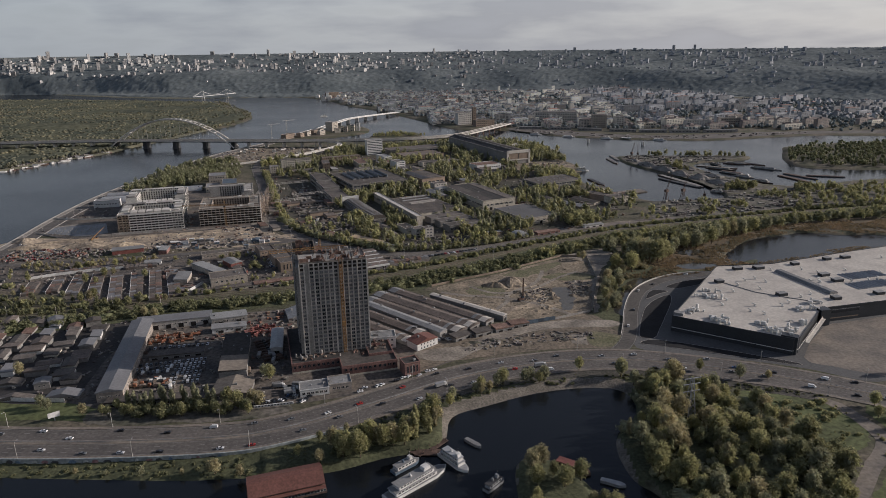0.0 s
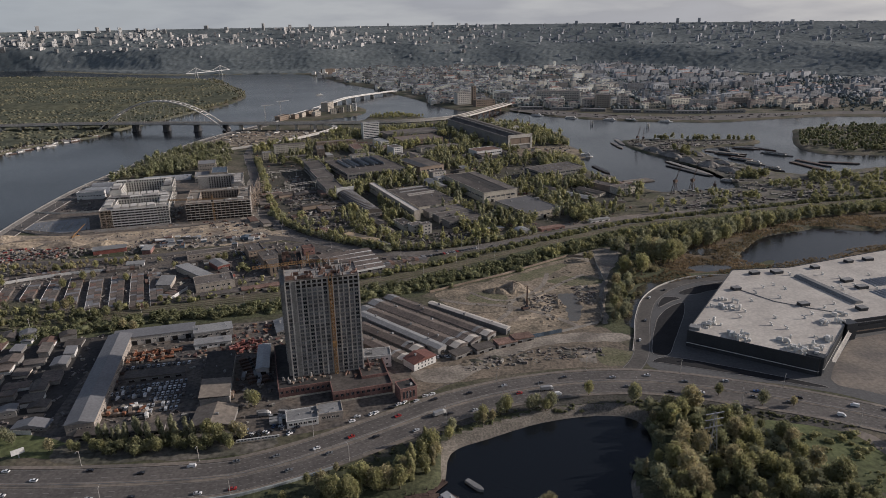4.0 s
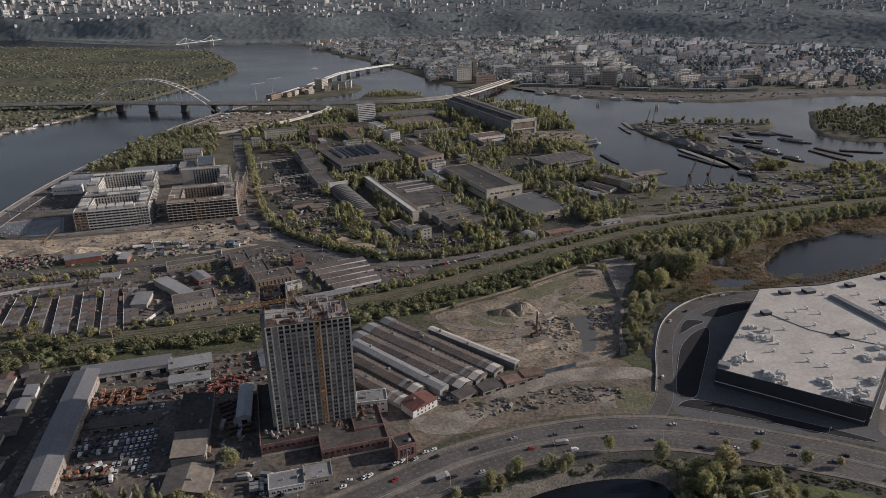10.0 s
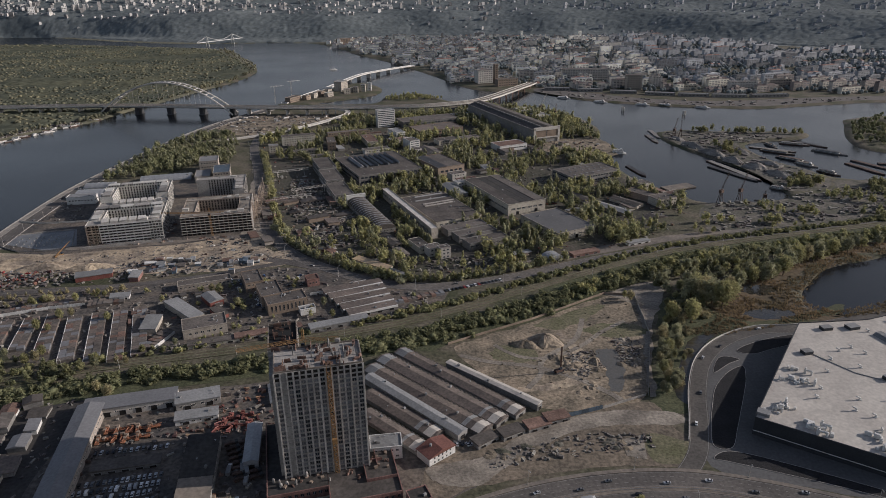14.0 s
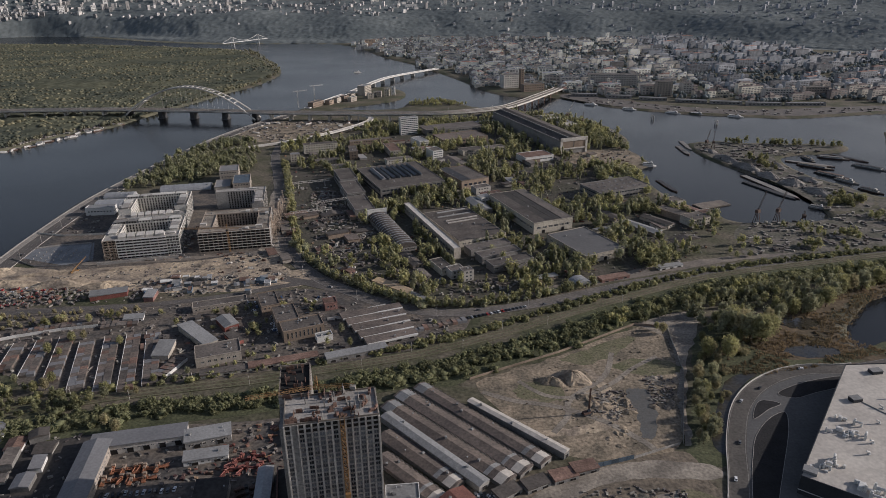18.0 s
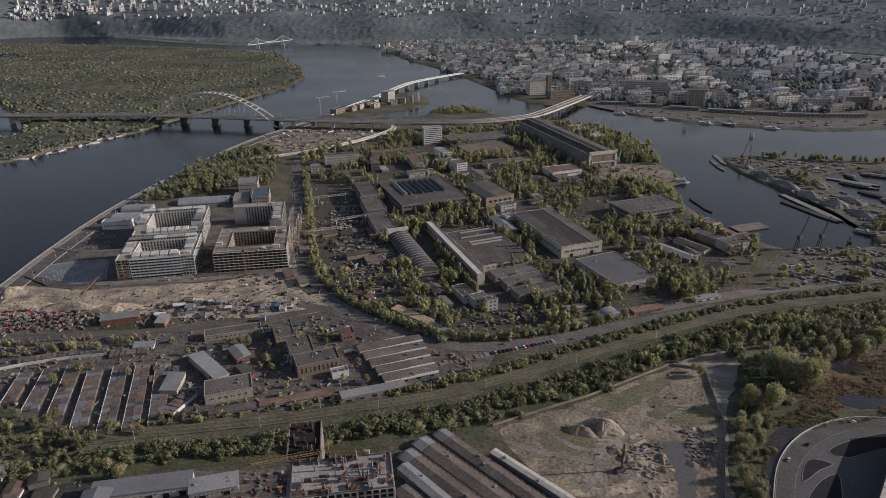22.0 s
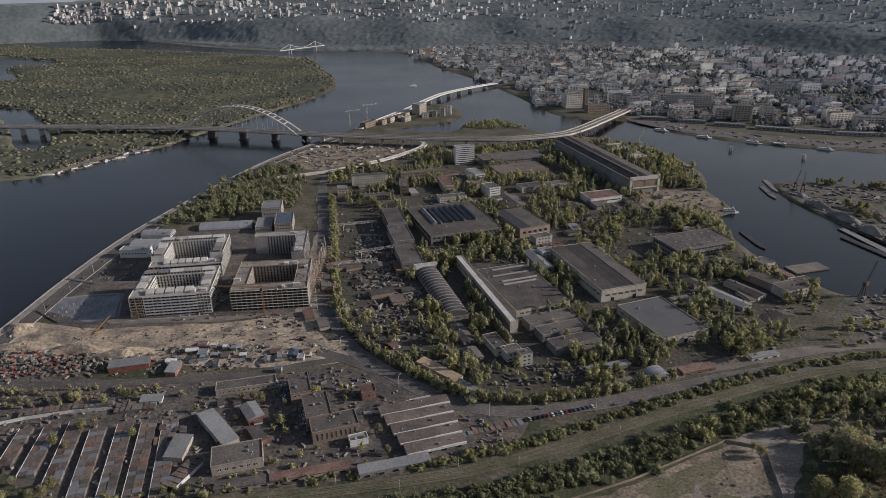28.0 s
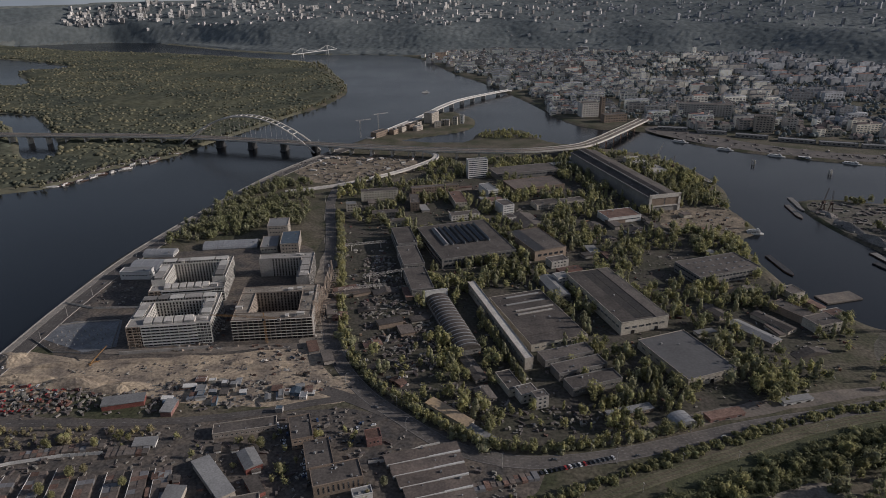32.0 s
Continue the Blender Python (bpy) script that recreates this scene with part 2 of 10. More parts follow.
BRICK = mat("red_brick", (0.25, 0.148, 0.126), 0.9, 0.3, 0.1, 0.9, col2=(0.155, 0.09, 0.078), rnd=0.15)
TANBRICK = mat("tan_brick", (0.27, 0.213, 0.163), 0.9, 0.2, 0.1, 0.9, rnd=0.2)
PLASTER = mat("plaster", (0.42, 0.38, 0.32), 0.9, 0.22, 0.06, 0.6, rnd=0.25, hue=0.02)
GREYWALL = mat("grey_wall", (0.24, 0.23, 0.215), 0.9, 0.22, 0.06, 0.6, rnd=0.25)
BLACKCLAD = mat("black_cladding", (0.042, 0.046, 0.052), 0.45, 0.15, 0.1, 0.9)
GLASSY = mat("window_glass", (0.03, 0.036, 0.045), 0.12, 0.2, 0.2, 1.0, spec=0.5, rnd=0.4)
# Flat dark colours stand for the shade inside openings; no recess is built.
TOWERVOID = mat("opening_shade_grey", (0.13, 0.13, 0.137), 0.6, 0.3, 0.2, 1.0, rnd=0.5)
VOID = mat("opening_shade_black", (0.022, 0.02, 0.019), 0.9, 0.2, rnd=0.3)
ORANGE = mat("orange_paint", (0.27, 0.125, 0.07), 0.6, 0.25, 0.2, 1.0, rnd=0.25)
YELLOW = mat("yellow_paint", (0.27, 0.16, 0.065), 0.6, 0.2, 0.2, 1.0)
RED = mat("red_paint", (0.20, 0.08, 0.066), 0.55, 0.25, 0.2, 1.0, rnd=0.3)
BLUE = mat("blue_paint", (0.11, 0.145, 0.185), 0.55, 0.25, 0.2, 1.0, rnd=0.3)
DARKMETAL = mat("dark_metal", (0.06, 0.06, 0.062), 0.6, 0.25, 0.2, 1.0, rnd=0.3)
RUSTMETAL = mat("rusty_hull", (0.11, 0.075, 0.06), 0.8, 0.35, 0.1, 0.8, rnd=0.3)
RUBBER = mat("tyre_rubber", (0.02, 0.02, 0.02), 0.9, 0.1)
CARS = [mat("car_paint_" + k, c, 0.3, 0.05, spec=0.5, rnd=0.15) for k, c in (
    ("white", (0.72, 0.72, 0.71)), ("silver", (0.42, 0.43, 0.44)), ("black", (0.025, 0.025, 0.028)), ("grey", (0.14, 0.145, 0.15)),
    ("red", (0.34, 0.035, 0.03)), ("blue", (0.05, 0.09, 0.20)))]
BARK = mat("bark", (0.11, 0.085, 0.06), 0.95, 0.3, 0.5, 2.0)
LEAF = [mat("leaf_" + k, c, 0.9, 0.3, 0.02, 0.35, isl=0.16, rnd=0.18, col2=d, spec=0.08, hue=0.012, leafy=0.45) for k, c, d in (
    ("fresh", (0.372, 0.355, 0.170), (0.255, 0.25, 0.132)), ("dark", (0.24, 0.243, 0.13), (0.17, 0.175, 0.098)),
    ("budding", (0.40, 0.355, 0.205), (0.29, 0.265, 0.158)), ("grey", (0.335, 0.33, 0.202), (0.25, 0.25, 0.158)))]
ISLELEAF = [mat("island_" + k, c, 0.95, 0.28, 0.006, 0.07, isl=0.15, col2=d, spec=0.1, leafy=0.4) for k, c, d in (("olive", (0.275, 0.255, 0.16), (0.19, 0.188, 0.13)), ("green", (0.205, 0.207, 0.138), (0.13, 0.142, 0.108)))]
# Distance haze put into the leaf colour: paler and bluer than near foliage.
HAZEDLEAF = mat("haze_tinted_woods", (0.262, 0.288, 0.285), 0.95, 0.18, 0.004, 0.05, isl=0.08, col2=(0.175, 0.2, 0.205), spec=0.1, leafy=0.4)
CITYWALL = mat("city_walls", (0.78, 0.735, 0.65), 0.9, 0.2, 0.02, 0.1, isl=0.6, col2=(0.58, 0.545, 0.48), hue=0.02)
CITYROOF = mat("city_roofs", (0.162, 0.164, 0.17), 0.85, 0.3, 0.01, 0.1, isl=0.6, hue=0.03)
TINROOF = mat("pale_tin_roofs", (0.30, 0.302, 0.305), 0.55, 0.25, 0.01, 0.1, isl=0.45)
RUSTROOF = mat("red_tin_roofs", (0.27, 0.165, 0.13), 0.75, 0.25, 0.01, 0.1, isl=0.4)
HOUSEWALL = mat("house_walls", (0.60, 0.55, 0.48), 0.9, 0.2, 0.02, 0.1, rnd=0.5, col2=(0.36, 0.32, 0.28), hue=0.03)
HOUSEROOF = mat("house_roofs", (0.17, 0.14, 0.13), 0.8, 0.3, 0.01, 0.1, rnd=0.5, hue=0.03)


def water_mat():
    m = bpy.data.materials.new("river_water")
    m.use_nodes = True
    n, l = m.node_tree.nodes, m.node_tree.links
    b = n["Principled BSDF"]
    b.inputs["Base Color"].default_value = (0.009, 0.011, 0.014, 1)
    b.inputs["Roughness"].default_value = 0.18
    b.inputs["IOR"].default_value = 1.33
    geo = n.new("ShaderNodeNewGeometry")
    t = n.new("ShaderNodeTexNoise")
    t.inputs["Scale"].default_value, t.inputs["Detail"].default_value = 0.35, 4.0
    l.new(geo.outputs["Position"], t.inputs["Vector"])
    t2 = n.new("ShaderNodeTexNoise")
    t2.inputs["Scale"].default_value, t2.inputs["Detail"].default_value = 0.006, 4.0
    l.new(geo.outputs["Position"], t2.inputs["Vector"])
    r = n.new("ShaderNodeMapRange")
    r.inputs["To Min"].default_value, r.inputs["To Max"].default_value = 0.10, 0.30
    l.new(t2.outputs["Fac"], r.inputs["Value"])
    l.new(r.outputs["Result"], b.inputs["Roughness"])
    bp = n.new("ShaderNodeBump")
    bp.inputs["Strength"].default_value, bp.inputs["Distance"].default_value = 0.25, 0.5
    l.new(t.outputs["Fac"], bp.inputs["Height"])
    l.new(bp.outputs["Normal"], b.inputs["Normal"])
    return m


REEDTUFT = mat("reed_tufts", (0.25, 0.188, 0.112), 0.95, 0.3, 0.03, 0.3, isl=0.2, col2=(0.16, 0.13, 0.078), leafy=0.4)
WATER = water_mat()


# ---- mesh helpers ----
class Geo:
    """Collects boxes, prisms and tubes into one mesh."""

    def __init__(self):
        self.v, self.f, self.mi = [], [], []

    def add(self, v, f, mi=0):
        o = len(self.v)
        self.v += [tuple(p) for p in v]
        self.f += [tuple(i + o for i in q) for q in f]
        self.mi += [mi] * len(f)
        return self

    def box(self, x0, x1, y0, y1, z0, z1, m=None, mi=0):
        v = [(x, y, z) for z in (z0, z1) for x, y in ((x0, y0), (x1, y0), (x1, y1), (x0, y1))]
        if m is not None:
            v = [m @ Vector(p) for p in v]
        return self.add(v, [(3, 2, 1, 0), (4, 5, 6, 7), (0, 1, 5, 4), (1, 2, 6, 5), (2, 3, 7, 6), (3, 0, 4, 7)], mi)

    def prism(self, outline, z0, z1, mi=0):
        n = len(outline)
        v = [(x, y, z0) for x, y in outline] + [(x, y, z1) for x, y in outline]
        return self.add(v, [tuple(range(n - 1, -1, -1)), tuple(range(n, 2 * n))] + [(i, (i + 1) % n, n + (i + 1) % n, n + i) for i in range(n)], mi)

    def profile(self, pts, y0, y1, mi=0):
        """An outline in x and z, drawn out along y."""
        n = len(pts)
        v = [(x, y0, z) for x, z in pts] + [(x, y1, z) for x, z in pts]
        return self.add(v, [tuple(range(n)), tuple(range(2 * n - 1, n - 1, -1))] + [(i, n + i, n + (i + 1) % n, (i + 1) % n) for i in range(n)], mi)

    def tube(self, a, b, r, r2=None, n=6, mi=0):
        a, b = Vector(a), Vector(b)
        q = (b - a).to_track_quat("Z", "Y").to_matrix()
        r2 = r if r2 is None else r2
        v = [a + q @ Vector((r * math.cos(i * math.tau / n), r * math.sin(i * math.tau / n), 0)) for i in range(n)]
        v += [b + q @ Vector((r2 * math.cos(i * math.tau / n), r2 * math.sin(i * math.tau / n), 0)) for i in range(n)]
        return self.add(v, [tuple(range(n - 1, -1, -1)), tuple(range(n, 2 * n))] + [(i, (i + 1) % n, n + (i + 1) % n, n + i) for i in range(n)], mi)

    def mesh(self, name, *mats):
        me = bpy.data.meshes.new(name)
        me.from_pydata(self.v, [], self.f)
        for m in mats:
            me.materials.append(m)
        if len(mats) > 1:
            me.polygons.foreach_set("material_index", self.mi)
        me.update()
        return me


def thing(name, label, category, x=0.0, y=0.0, z=0.0, rot=0.0, group="", kind=""):
    ob = new(name)
    ob.matrix_basis = pose(x, y, z, 0, 0, rot)
    return tagged(ob, label, category, group, kind)


def part(name, geo, material, parent, label=""):
    me = geo if isinstance(geo, bpy.types.Mesh) else geo.mesh(name, material)
    ob = new(name, me)
    ob.parent = parent
    return tagged(ob, label)


def put(name, me, parent, x, y, z, rot=0.0, sx=1.0, sy=1.0, sz=1.0):
    """One more piece on shared mesh data."""
    ob = new(name, me)
    ob.parent = parent
    ob.location, ob.rotation_euler, ob.scale = (x, y, z), (0, 0, radians(rot)), (sx, sy, sz)
    return ob


def solo(name, geo, material, label, category, kind="", group=""):
    ob = new(name, geo if isinstance(geo, bpy.types.Mesh) else geo.mesh(name, material))
    return tagged(ob, label, category, group, kind)


def smooth(pts, closed=False, per=6):
    """A Catmull-Rom curve through points of the plan."""
    p = [Vector(q) for q in pts]
    n = len(p)
    out = []
    for i in range(n if closed else n - 1):
        a = p[(i - 1) % n] if closed or i else p[0]
        b, c = p[i], p[(i + 1) % n]
        d = p[(i + 2) % n] if closed or i + 2 < n else p[-1]
        for k in range(per):
            t = k / per
            out.append(0.5 * (2 * b + (c - a) * t + (2 * a - 5 * b + 4 * c - d) * t * t + (3 * b - a - 3 * c + d) * t ** 3))
    if not closed:
        out.append(p[-1])
    return out


def offsets(line, shift):
    """The line, moved sideways (left is positive)."""
    out = []
    for i, p in enumerate(line):
        d = line[min(i + 1, len(line) - 1)] - line[max(i - 1, 0)]
        d = Vector((d[0], d[1])).normalized()
        q = Vector((-d[1], d[0])) * (shift[i] if isinstance(shift, (list, tuple)) else shift)
        out.append(Vector((p[0] + q[0], p[1] + q[1], *p[2:])))
    return out


def ribbon(line, width, z0, z1, geo=None, zs=None, shift=0.0):
    """A band of some thickness along a line."""
    g = geo or Geo()
    a, b = offsets(line, shift + width / 2), offsets(line, shift - width / 2)
    n = len(line)
    v, f = [], [(0, 1, 2, 3), (4 * n - 1, 4 * n - 2, 4 * n - 3, 4 * n - 4)]
    for i in range(n):
        h = zs[i] if zs else 0.0
        v += [(a[i][0], a[i][1], h + z0), (b[i][0], b[i][1], h + z0), (b[i][0], b[i][1], h + z1), (a[i][0], a[i][1], h + z1)]
    for i in range(n - 1):
        for k in range(4):
            m = (k + 1) % 4
            f.append((4 * i + m, 4 * i + k, 4 * i + 4 + k, 4 * i + 4 + m))
    return g.add(v, f)


def patch(name, pts, z, material, label, category, rough=0.0, per=6, closed=True):
    """A flat area of ground with a ragged edge."""
    out = smooth(pts, True, per) if closed else [Vector(p) for p in pts]
    rng = random.Random(len(name) + len(pts))
    if rough:
        out = [p + Vector((rng.uniform(-rough, rough), rng.uniform(-rough, rough))) for p in out]
    me = bpy.data.meshes.new(name)
    me.from_pydata([(p[0], p[1], z) for p in out], [], [tuple(range(len(out)))])
    me.update()
    if me.polygons[0].normal.z < 0:
        me.flip_normals()
    me.materials.append(material)
    return tagged(new(name, me), label, category, kind="structure")


def inside(px, py, poly):
    """Which points lie in a polygon, by rows of numpy."""
    res = np.zeros(px.shape, bool)
    n = len(poly)
    for i in range(n):
        (x0, y0), (x1, y1) = poly[i], poly[(i + 1) % n]
        if y0 == y1:
            continue
        c = ((y0 > py) != (y1 > py)) & (px < (x1 - x0) * (py - y0) / (y1 - y0) + x0)
        res ^= c
    return res


def signed(px, py, poly):
    """Distance to a polygon's edge, positive outside."""
    best = np.full(px.shape, 1e12)
    n = len(poly)
    for i in range(n):
        (x0, y0), (x1, y1) = poly[i], poly[(i + 1) % n]
        dx, dy = x1 - x0, y1 - y0
        t = np.clip(((px - x0) * dx + (py - y0) * dy) / (dx * dx + dy * dy + 1e-9), 0, 1)
        best = np.minimum(best, (px - x0 - t * dx) ** 2 + (py - y0 - t * dy) ** 2)
    return np.sqrt(best) * np.where(inside(px, py, poly), -1, 1)
# ---- plan of land and water ----
WEST_SHORE = [(-3500, 100), (-620, 180), (-530, 600), (-544, 800), (-568, 909), (-583, 1034), (-576, 1160), (-561, 1309), (-539, 1447), (-500, 1576),
              (-452, 1725), (-401, 1867), (-344, 2010), (-300, 2080), (-225, 1990), (-223, 1871), (-303, 1790), (-360, 1742), (-240, 1740), (-205, 1770),
              (-190, 1850), (-100, 1880), (-40, 1780), (50, 1740)]
BASIN_SHORE = [(118, 1715), (218, 1631), (268, 1474), (255, 1369), (275, 1273), (240, 1225), (257, 1100), (279, 1038), (302, 1020), (324, 996), (378, 1000), (437, 1008),
               (447, 1034), (450, 1077), (446, 1123), (429, 1174), (411, 1219), (381, 1292), (366, 1361), (371, 1420), (435, 1438), (477, 1428), (551, 1424),
               (648, 1414), (638, 1374), (598, 1353), (542, 1341), (500, 1315), (494, 1259), (506, 1200), (532, 1160), (546, 1122), (580, 1100), (640, 1112), (760, 1150), (1000, 1180), (1000, 1225), (740, 1250), (690, 1320), (760, 1480), (815, 1545),
               (1078, 1600), (1600, 1570)]
CITY_SHORE = [(1700, 1660), (1130, 1705), (978, 1728), (800, 1690), (654, 1655), (487, 1688), (392, 1722), (293, 1778), (185, 1895), (81, 1915),
              (2, 1990), (-91, 2216), (-255, 2552), (-408, 2800), (-689, 3302), (-1225, 3317), (-1623, 3445), (-2304, 3807), (-3200, 4200), (-4700, 4600)]
ISLAND_SHORE = [(-4700, 3600), (-3006, 3540), (-2305, 3334), (-1839, 3305), (-1354, 3175), (-1015, 3033), (-784, 2618), (-671, 2357), (-668, 2103),
                (-703, 1980), (-740, 1800), (-782, 1622), (-797, 1535), (-861, 1441), (-893, 1326), (-957, 1268), (-1300, 1050), (-3500, 950)]
RIVER = [tuple(p) for p in smooth(WEST_SHORE + BASIN_SHORE + CITY_SHORE + ISLAND_SHORE, True, 3)]
BAY = [tuple(p) for p in smooth([(-620, 332), (-420, 330), (-255, 323), (-160, 319), (-125, 320), (-72, 324), (-38, 338), (-4, 350), (3, 382), (26, 396), (63, 413), (100, 420), (124, 414),
                                 (126, 387), (104, 354), (104, 316), (120, 280), (130, 120), (-620, 120)], True, 4)]
SPIT = [tuple(p) for p in smooth([(40, 330), (62, 334), (78, 312), (90, 270), (95, 210), (50, 205), (40, 270)], True, 4)]
MARSH = [tuple(p) for p in smooth([(314, 702), (325, 728), (337, 742), (350, 758), (370, 778), (396, 792), (431, 804), (455, 814), (480, 808), (500, 802), (560, 797), (572, 766), (540, 747), (504, 735), (481, 739), (466, 732), (448, 729), (430, 714), (407, 704), (380, 697), (352, 686), (334, 681), (318, 692)], True, 4)]
CREEK = [tuple(p) for p in smooth([(-3200, 3150), (-2500, 3022), (-1960, 2790), (-2080, 2640), (-1820, 2380), (-1900, 2330), (-2100, 2420), (-3200, 2500)], True, 4)]
CREEK_LOW = [tuple(p) for p in smooth([(-2400, 1960), (-1500, 1900), (-1360, 1850), (-1120, 1620), (-1040, 1490), (-1110, 1500), (-1290, 1690), (-1500, 1800), (-2400, 1840)], True, 4)]
BAYWOOD = [(128, 412), (168, 428), (197, 408), (208, 385), (214, 352), (236, 334), (214, 300), (196, 250), (118, 250), (110, 362), (118, 395)]
EASTWOOD = [(140, 720), (205, 762), (300, 800), (420, 850), (640, 890), (640, 930), (440, 895), (282, 845), (205, 812), (132, 770), (60, 730), (90, 700)]
FORESHORE = [(-620, 402), (-440, 366), (-350, 343.5), (-277, 336), (-206, 335), (-136, 339), (-112, 345), (-106, 330), (-120, 300), (-620, 300)]
WATERS = (RIVER, BAY, MARSH, CREEK, CREEK_LOW)
WATER_Z = -3.0
RIM = 4840.0


def foot(az):
    """How far off the hills begin, by the bearing in degrees from +y."""
    return np.interp(az, [-60, -40, -33, -27, -22, -11, -4, 5.5, 14.7, 23, 33, 60], [4600, 4560, 4480, 4150, 3760, 3560, 3680, 3580, 3540, 3320, 3200, 3050])


def hills(x, y):
    r = np.hypot(x, y)
    az = np.degrees(np.arctan2(x, y))
    f = foot(az)
    s = np.clip((r - f) / (RIM - f), 0, 1)
    k = np.clip(s / 0.32, 0, 1)
    h = 82 * k * k * (3 - 2 * k) + 112 * s * s
    h = h + k * 9 * (np.sin(x * 0.011 + y * 0.004) + np.sin(y * 0.013 - x * 0.006)) * (1 - s)
    return np.where(np.abs(az) < 75, h, 0)


def height(x, y):
    x, y = np.asarray(x, float), np.asarray(y, float)
    wet = np.full(x.shape, 1e9)
    for w in WATERS:
        wet = np.minimum(wet, signed(x, y, w))
    wet = np.maximum(wet, -signed(x, y, SPIT))
    low = inside(x, y, FORESHORE)
    return np.clip(WATER_Z + np.where(low, 0.12, 0.55) * wet, -7.5, 0.0) + hills(x, y)


def make_ground():
    az = np.radians(np.concatenate([np.arange(-180, -52, 6), np.arange(-52, 52, 0.32), np.arange(52, 180, 6)]))
    r = np.concatenate([[1.0, 40.0, 90.0], np.geomspace(150, RIM, 400)])
    aa, rr = np.meshgrid(az, r, indexing="ij")
    x, y = rr * np.sin(aa), rr * np.cos(aa)
    z = height(x, y)
    na, nr = aa.shape
    co = np.stack([x, y, z], -1).reshape(-1, 3)
    i, j = np.meshgrid(np.arange(na), np.arange(nr - 1), indexing="ij")
    i2 = (i + 1) % na
    quads = np.stack([i * nr + j, i * nr + j + 1, i2 * nr + j + 1, i2 * nr + j], -1).reshape(-1, 4)
    me = bpy.data.meshes.new("ground")
    me.from_pydata(co.tolist(), [], quads[:, ::-1].tolist())
    me.update()
    if sum(p.normal.z for p in me.polygons[:50]) < 0:
        me.flip_normals()
    me.materials.append(EARTH)
    me.materials.append(HILLFLOOR)
    rq = np.hypot(x, y)[:, :-1]
    far = rq > foot(np.degrees(np.arctan2(x, y)))[:, :-1] - 60
    far |= y[:, :-1] > np.interp(x[:, :-1], [-3200, -2304, -1623, -1225, -689], [4200, 3807, 3445, 3317, 3302])
    isle = ~far & (x[:, :-1] < -700) & (y[:, :-1] > 1250)
    # Wood floors take the undergrowth colour that is darkened for tree shade.
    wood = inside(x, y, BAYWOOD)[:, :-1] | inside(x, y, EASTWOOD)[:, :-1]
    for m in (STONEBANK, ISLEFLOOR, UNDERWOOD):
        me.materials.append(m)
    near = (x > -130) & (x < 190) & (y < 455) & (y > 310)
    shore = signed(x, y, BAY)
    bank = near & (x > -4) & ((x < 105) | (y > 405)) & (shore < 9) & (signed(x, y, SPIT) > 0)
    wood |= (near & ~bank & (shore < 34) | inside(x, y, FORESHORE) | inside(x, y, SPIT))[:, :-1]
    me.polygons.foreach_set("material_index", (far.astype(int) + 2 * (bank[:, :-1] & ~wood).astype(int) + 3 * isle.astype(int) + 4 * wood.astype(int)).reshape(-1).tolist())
    me.shade_smooth()
    tagged(new("ground", me), "dry spring earth with thin grass", "ground", kind="structure")
    a = [math.radians(i * 5) for i in range(72)]
    g = Geo().add([(4800 * math.sin(t), 4800 * math.cos(t), WATER_Z) for t in a], [tuple(range(71, -1, -1))])
    solo("water", g, WATER, "dark calm river water with faint ripples", "river", "structure")


make_ground()

# ---- areas of ground ----
patch("sand_lot", [(-560, 770), (-535, 815), (-455, 812), (-345, 838), (-255, 862), (-215, 822), (-180, 795), (-232, 772), (-330, 762), (-420, 768), (-480, 748), (-540, 745)],
      0.10, SAND, "pale dug-over construction sand", "sand", 2.0)
patch("building_site_ground", [(-8, 612), (16, 635), (60, 661), (133, 712), (160, 708), (154, 640), (132, 556), (100, 538), (60, 534), (30, 556)],
      0.10, RUBBLE, "bare sandy ground of a cleared building site", "ground", 1.5)
patch("industrial_yard_ground", [(-400, 615), (-330, 590), (-130, 640), (-40, 680), (-20, 730), (-120, 765), (-190, 775), (-300, 745), (-430, 725), (-530, 720), (-540, 640)],
      0.06, YARD, "worn dusty asphalt between workshops", "ground", 1.5)
patch("machinery_yard_ground", [(-262, 400), (-130, 398), (-112, 440), (-130, 515), (-120, 565), (-180, 560), (-262, 535)], 0.06, YARD,
      "dark oily asphalt of a machinery yard", "ground", 1.0)
patch("left_yard_ground", [(-420, 420), (-340, 408), (-264, 404), (-266, 470), (-264, 530), (-300, 556), (-420, 530)], 0.10, DARKYARD, "worn dark asphalt between sheds", "ground", 1.0)
patch("roadside_ground", [(-120, 398), (-66, 408), (-10, 448), (10, 468), (-30, 500), (-75, 500), (-130, 470), (-128, 420)], 0.07, YARD,
      "grey asphalt round the tower", "ground", 0.8)
patch("works_ground", [(-290, 900), (-240, 860), (-150, 785), (-60, 752), (60, 780), (180, 840), (250, 960), (240, 1080), (230, 1240), (230, 1420), (190, 1600), (40, 1690),
                       (-200, 1560), (-330, 1330), (-330, 1100)], 0.05, WORKSFLOOR, "worn ground of old factory yards", "ground", 2.0)
patch("block_yard_ground", [(-470, 800), (-350, 836), (-262, 862), (-278, 930), (-300, 1010), (-350, 1120), (-470, 1090), (-545, 1040), (-535, 880)], 0.08, YARD,
      "grey yard round the unfinished housing blocks", "ground", 1.5)
patch("scaffold_ground", [(-262, 868), (-214, 850), (-224, 905), (-246, 960), (-270, 1040), (-300, 1125), (-318, 1118), (-300, 1020), (-268, 940)], 0.13, SITEDUST, "churned pale site ground beside the scaffolds", "ground", 2.0)
patch("foundation_pit", [(-532, 828), (-470, 828), (-462, 868), (-520, 890), (-548, 862)], 0.16, YARD, "dark silted foundation pit floor", "ground", 0.6)
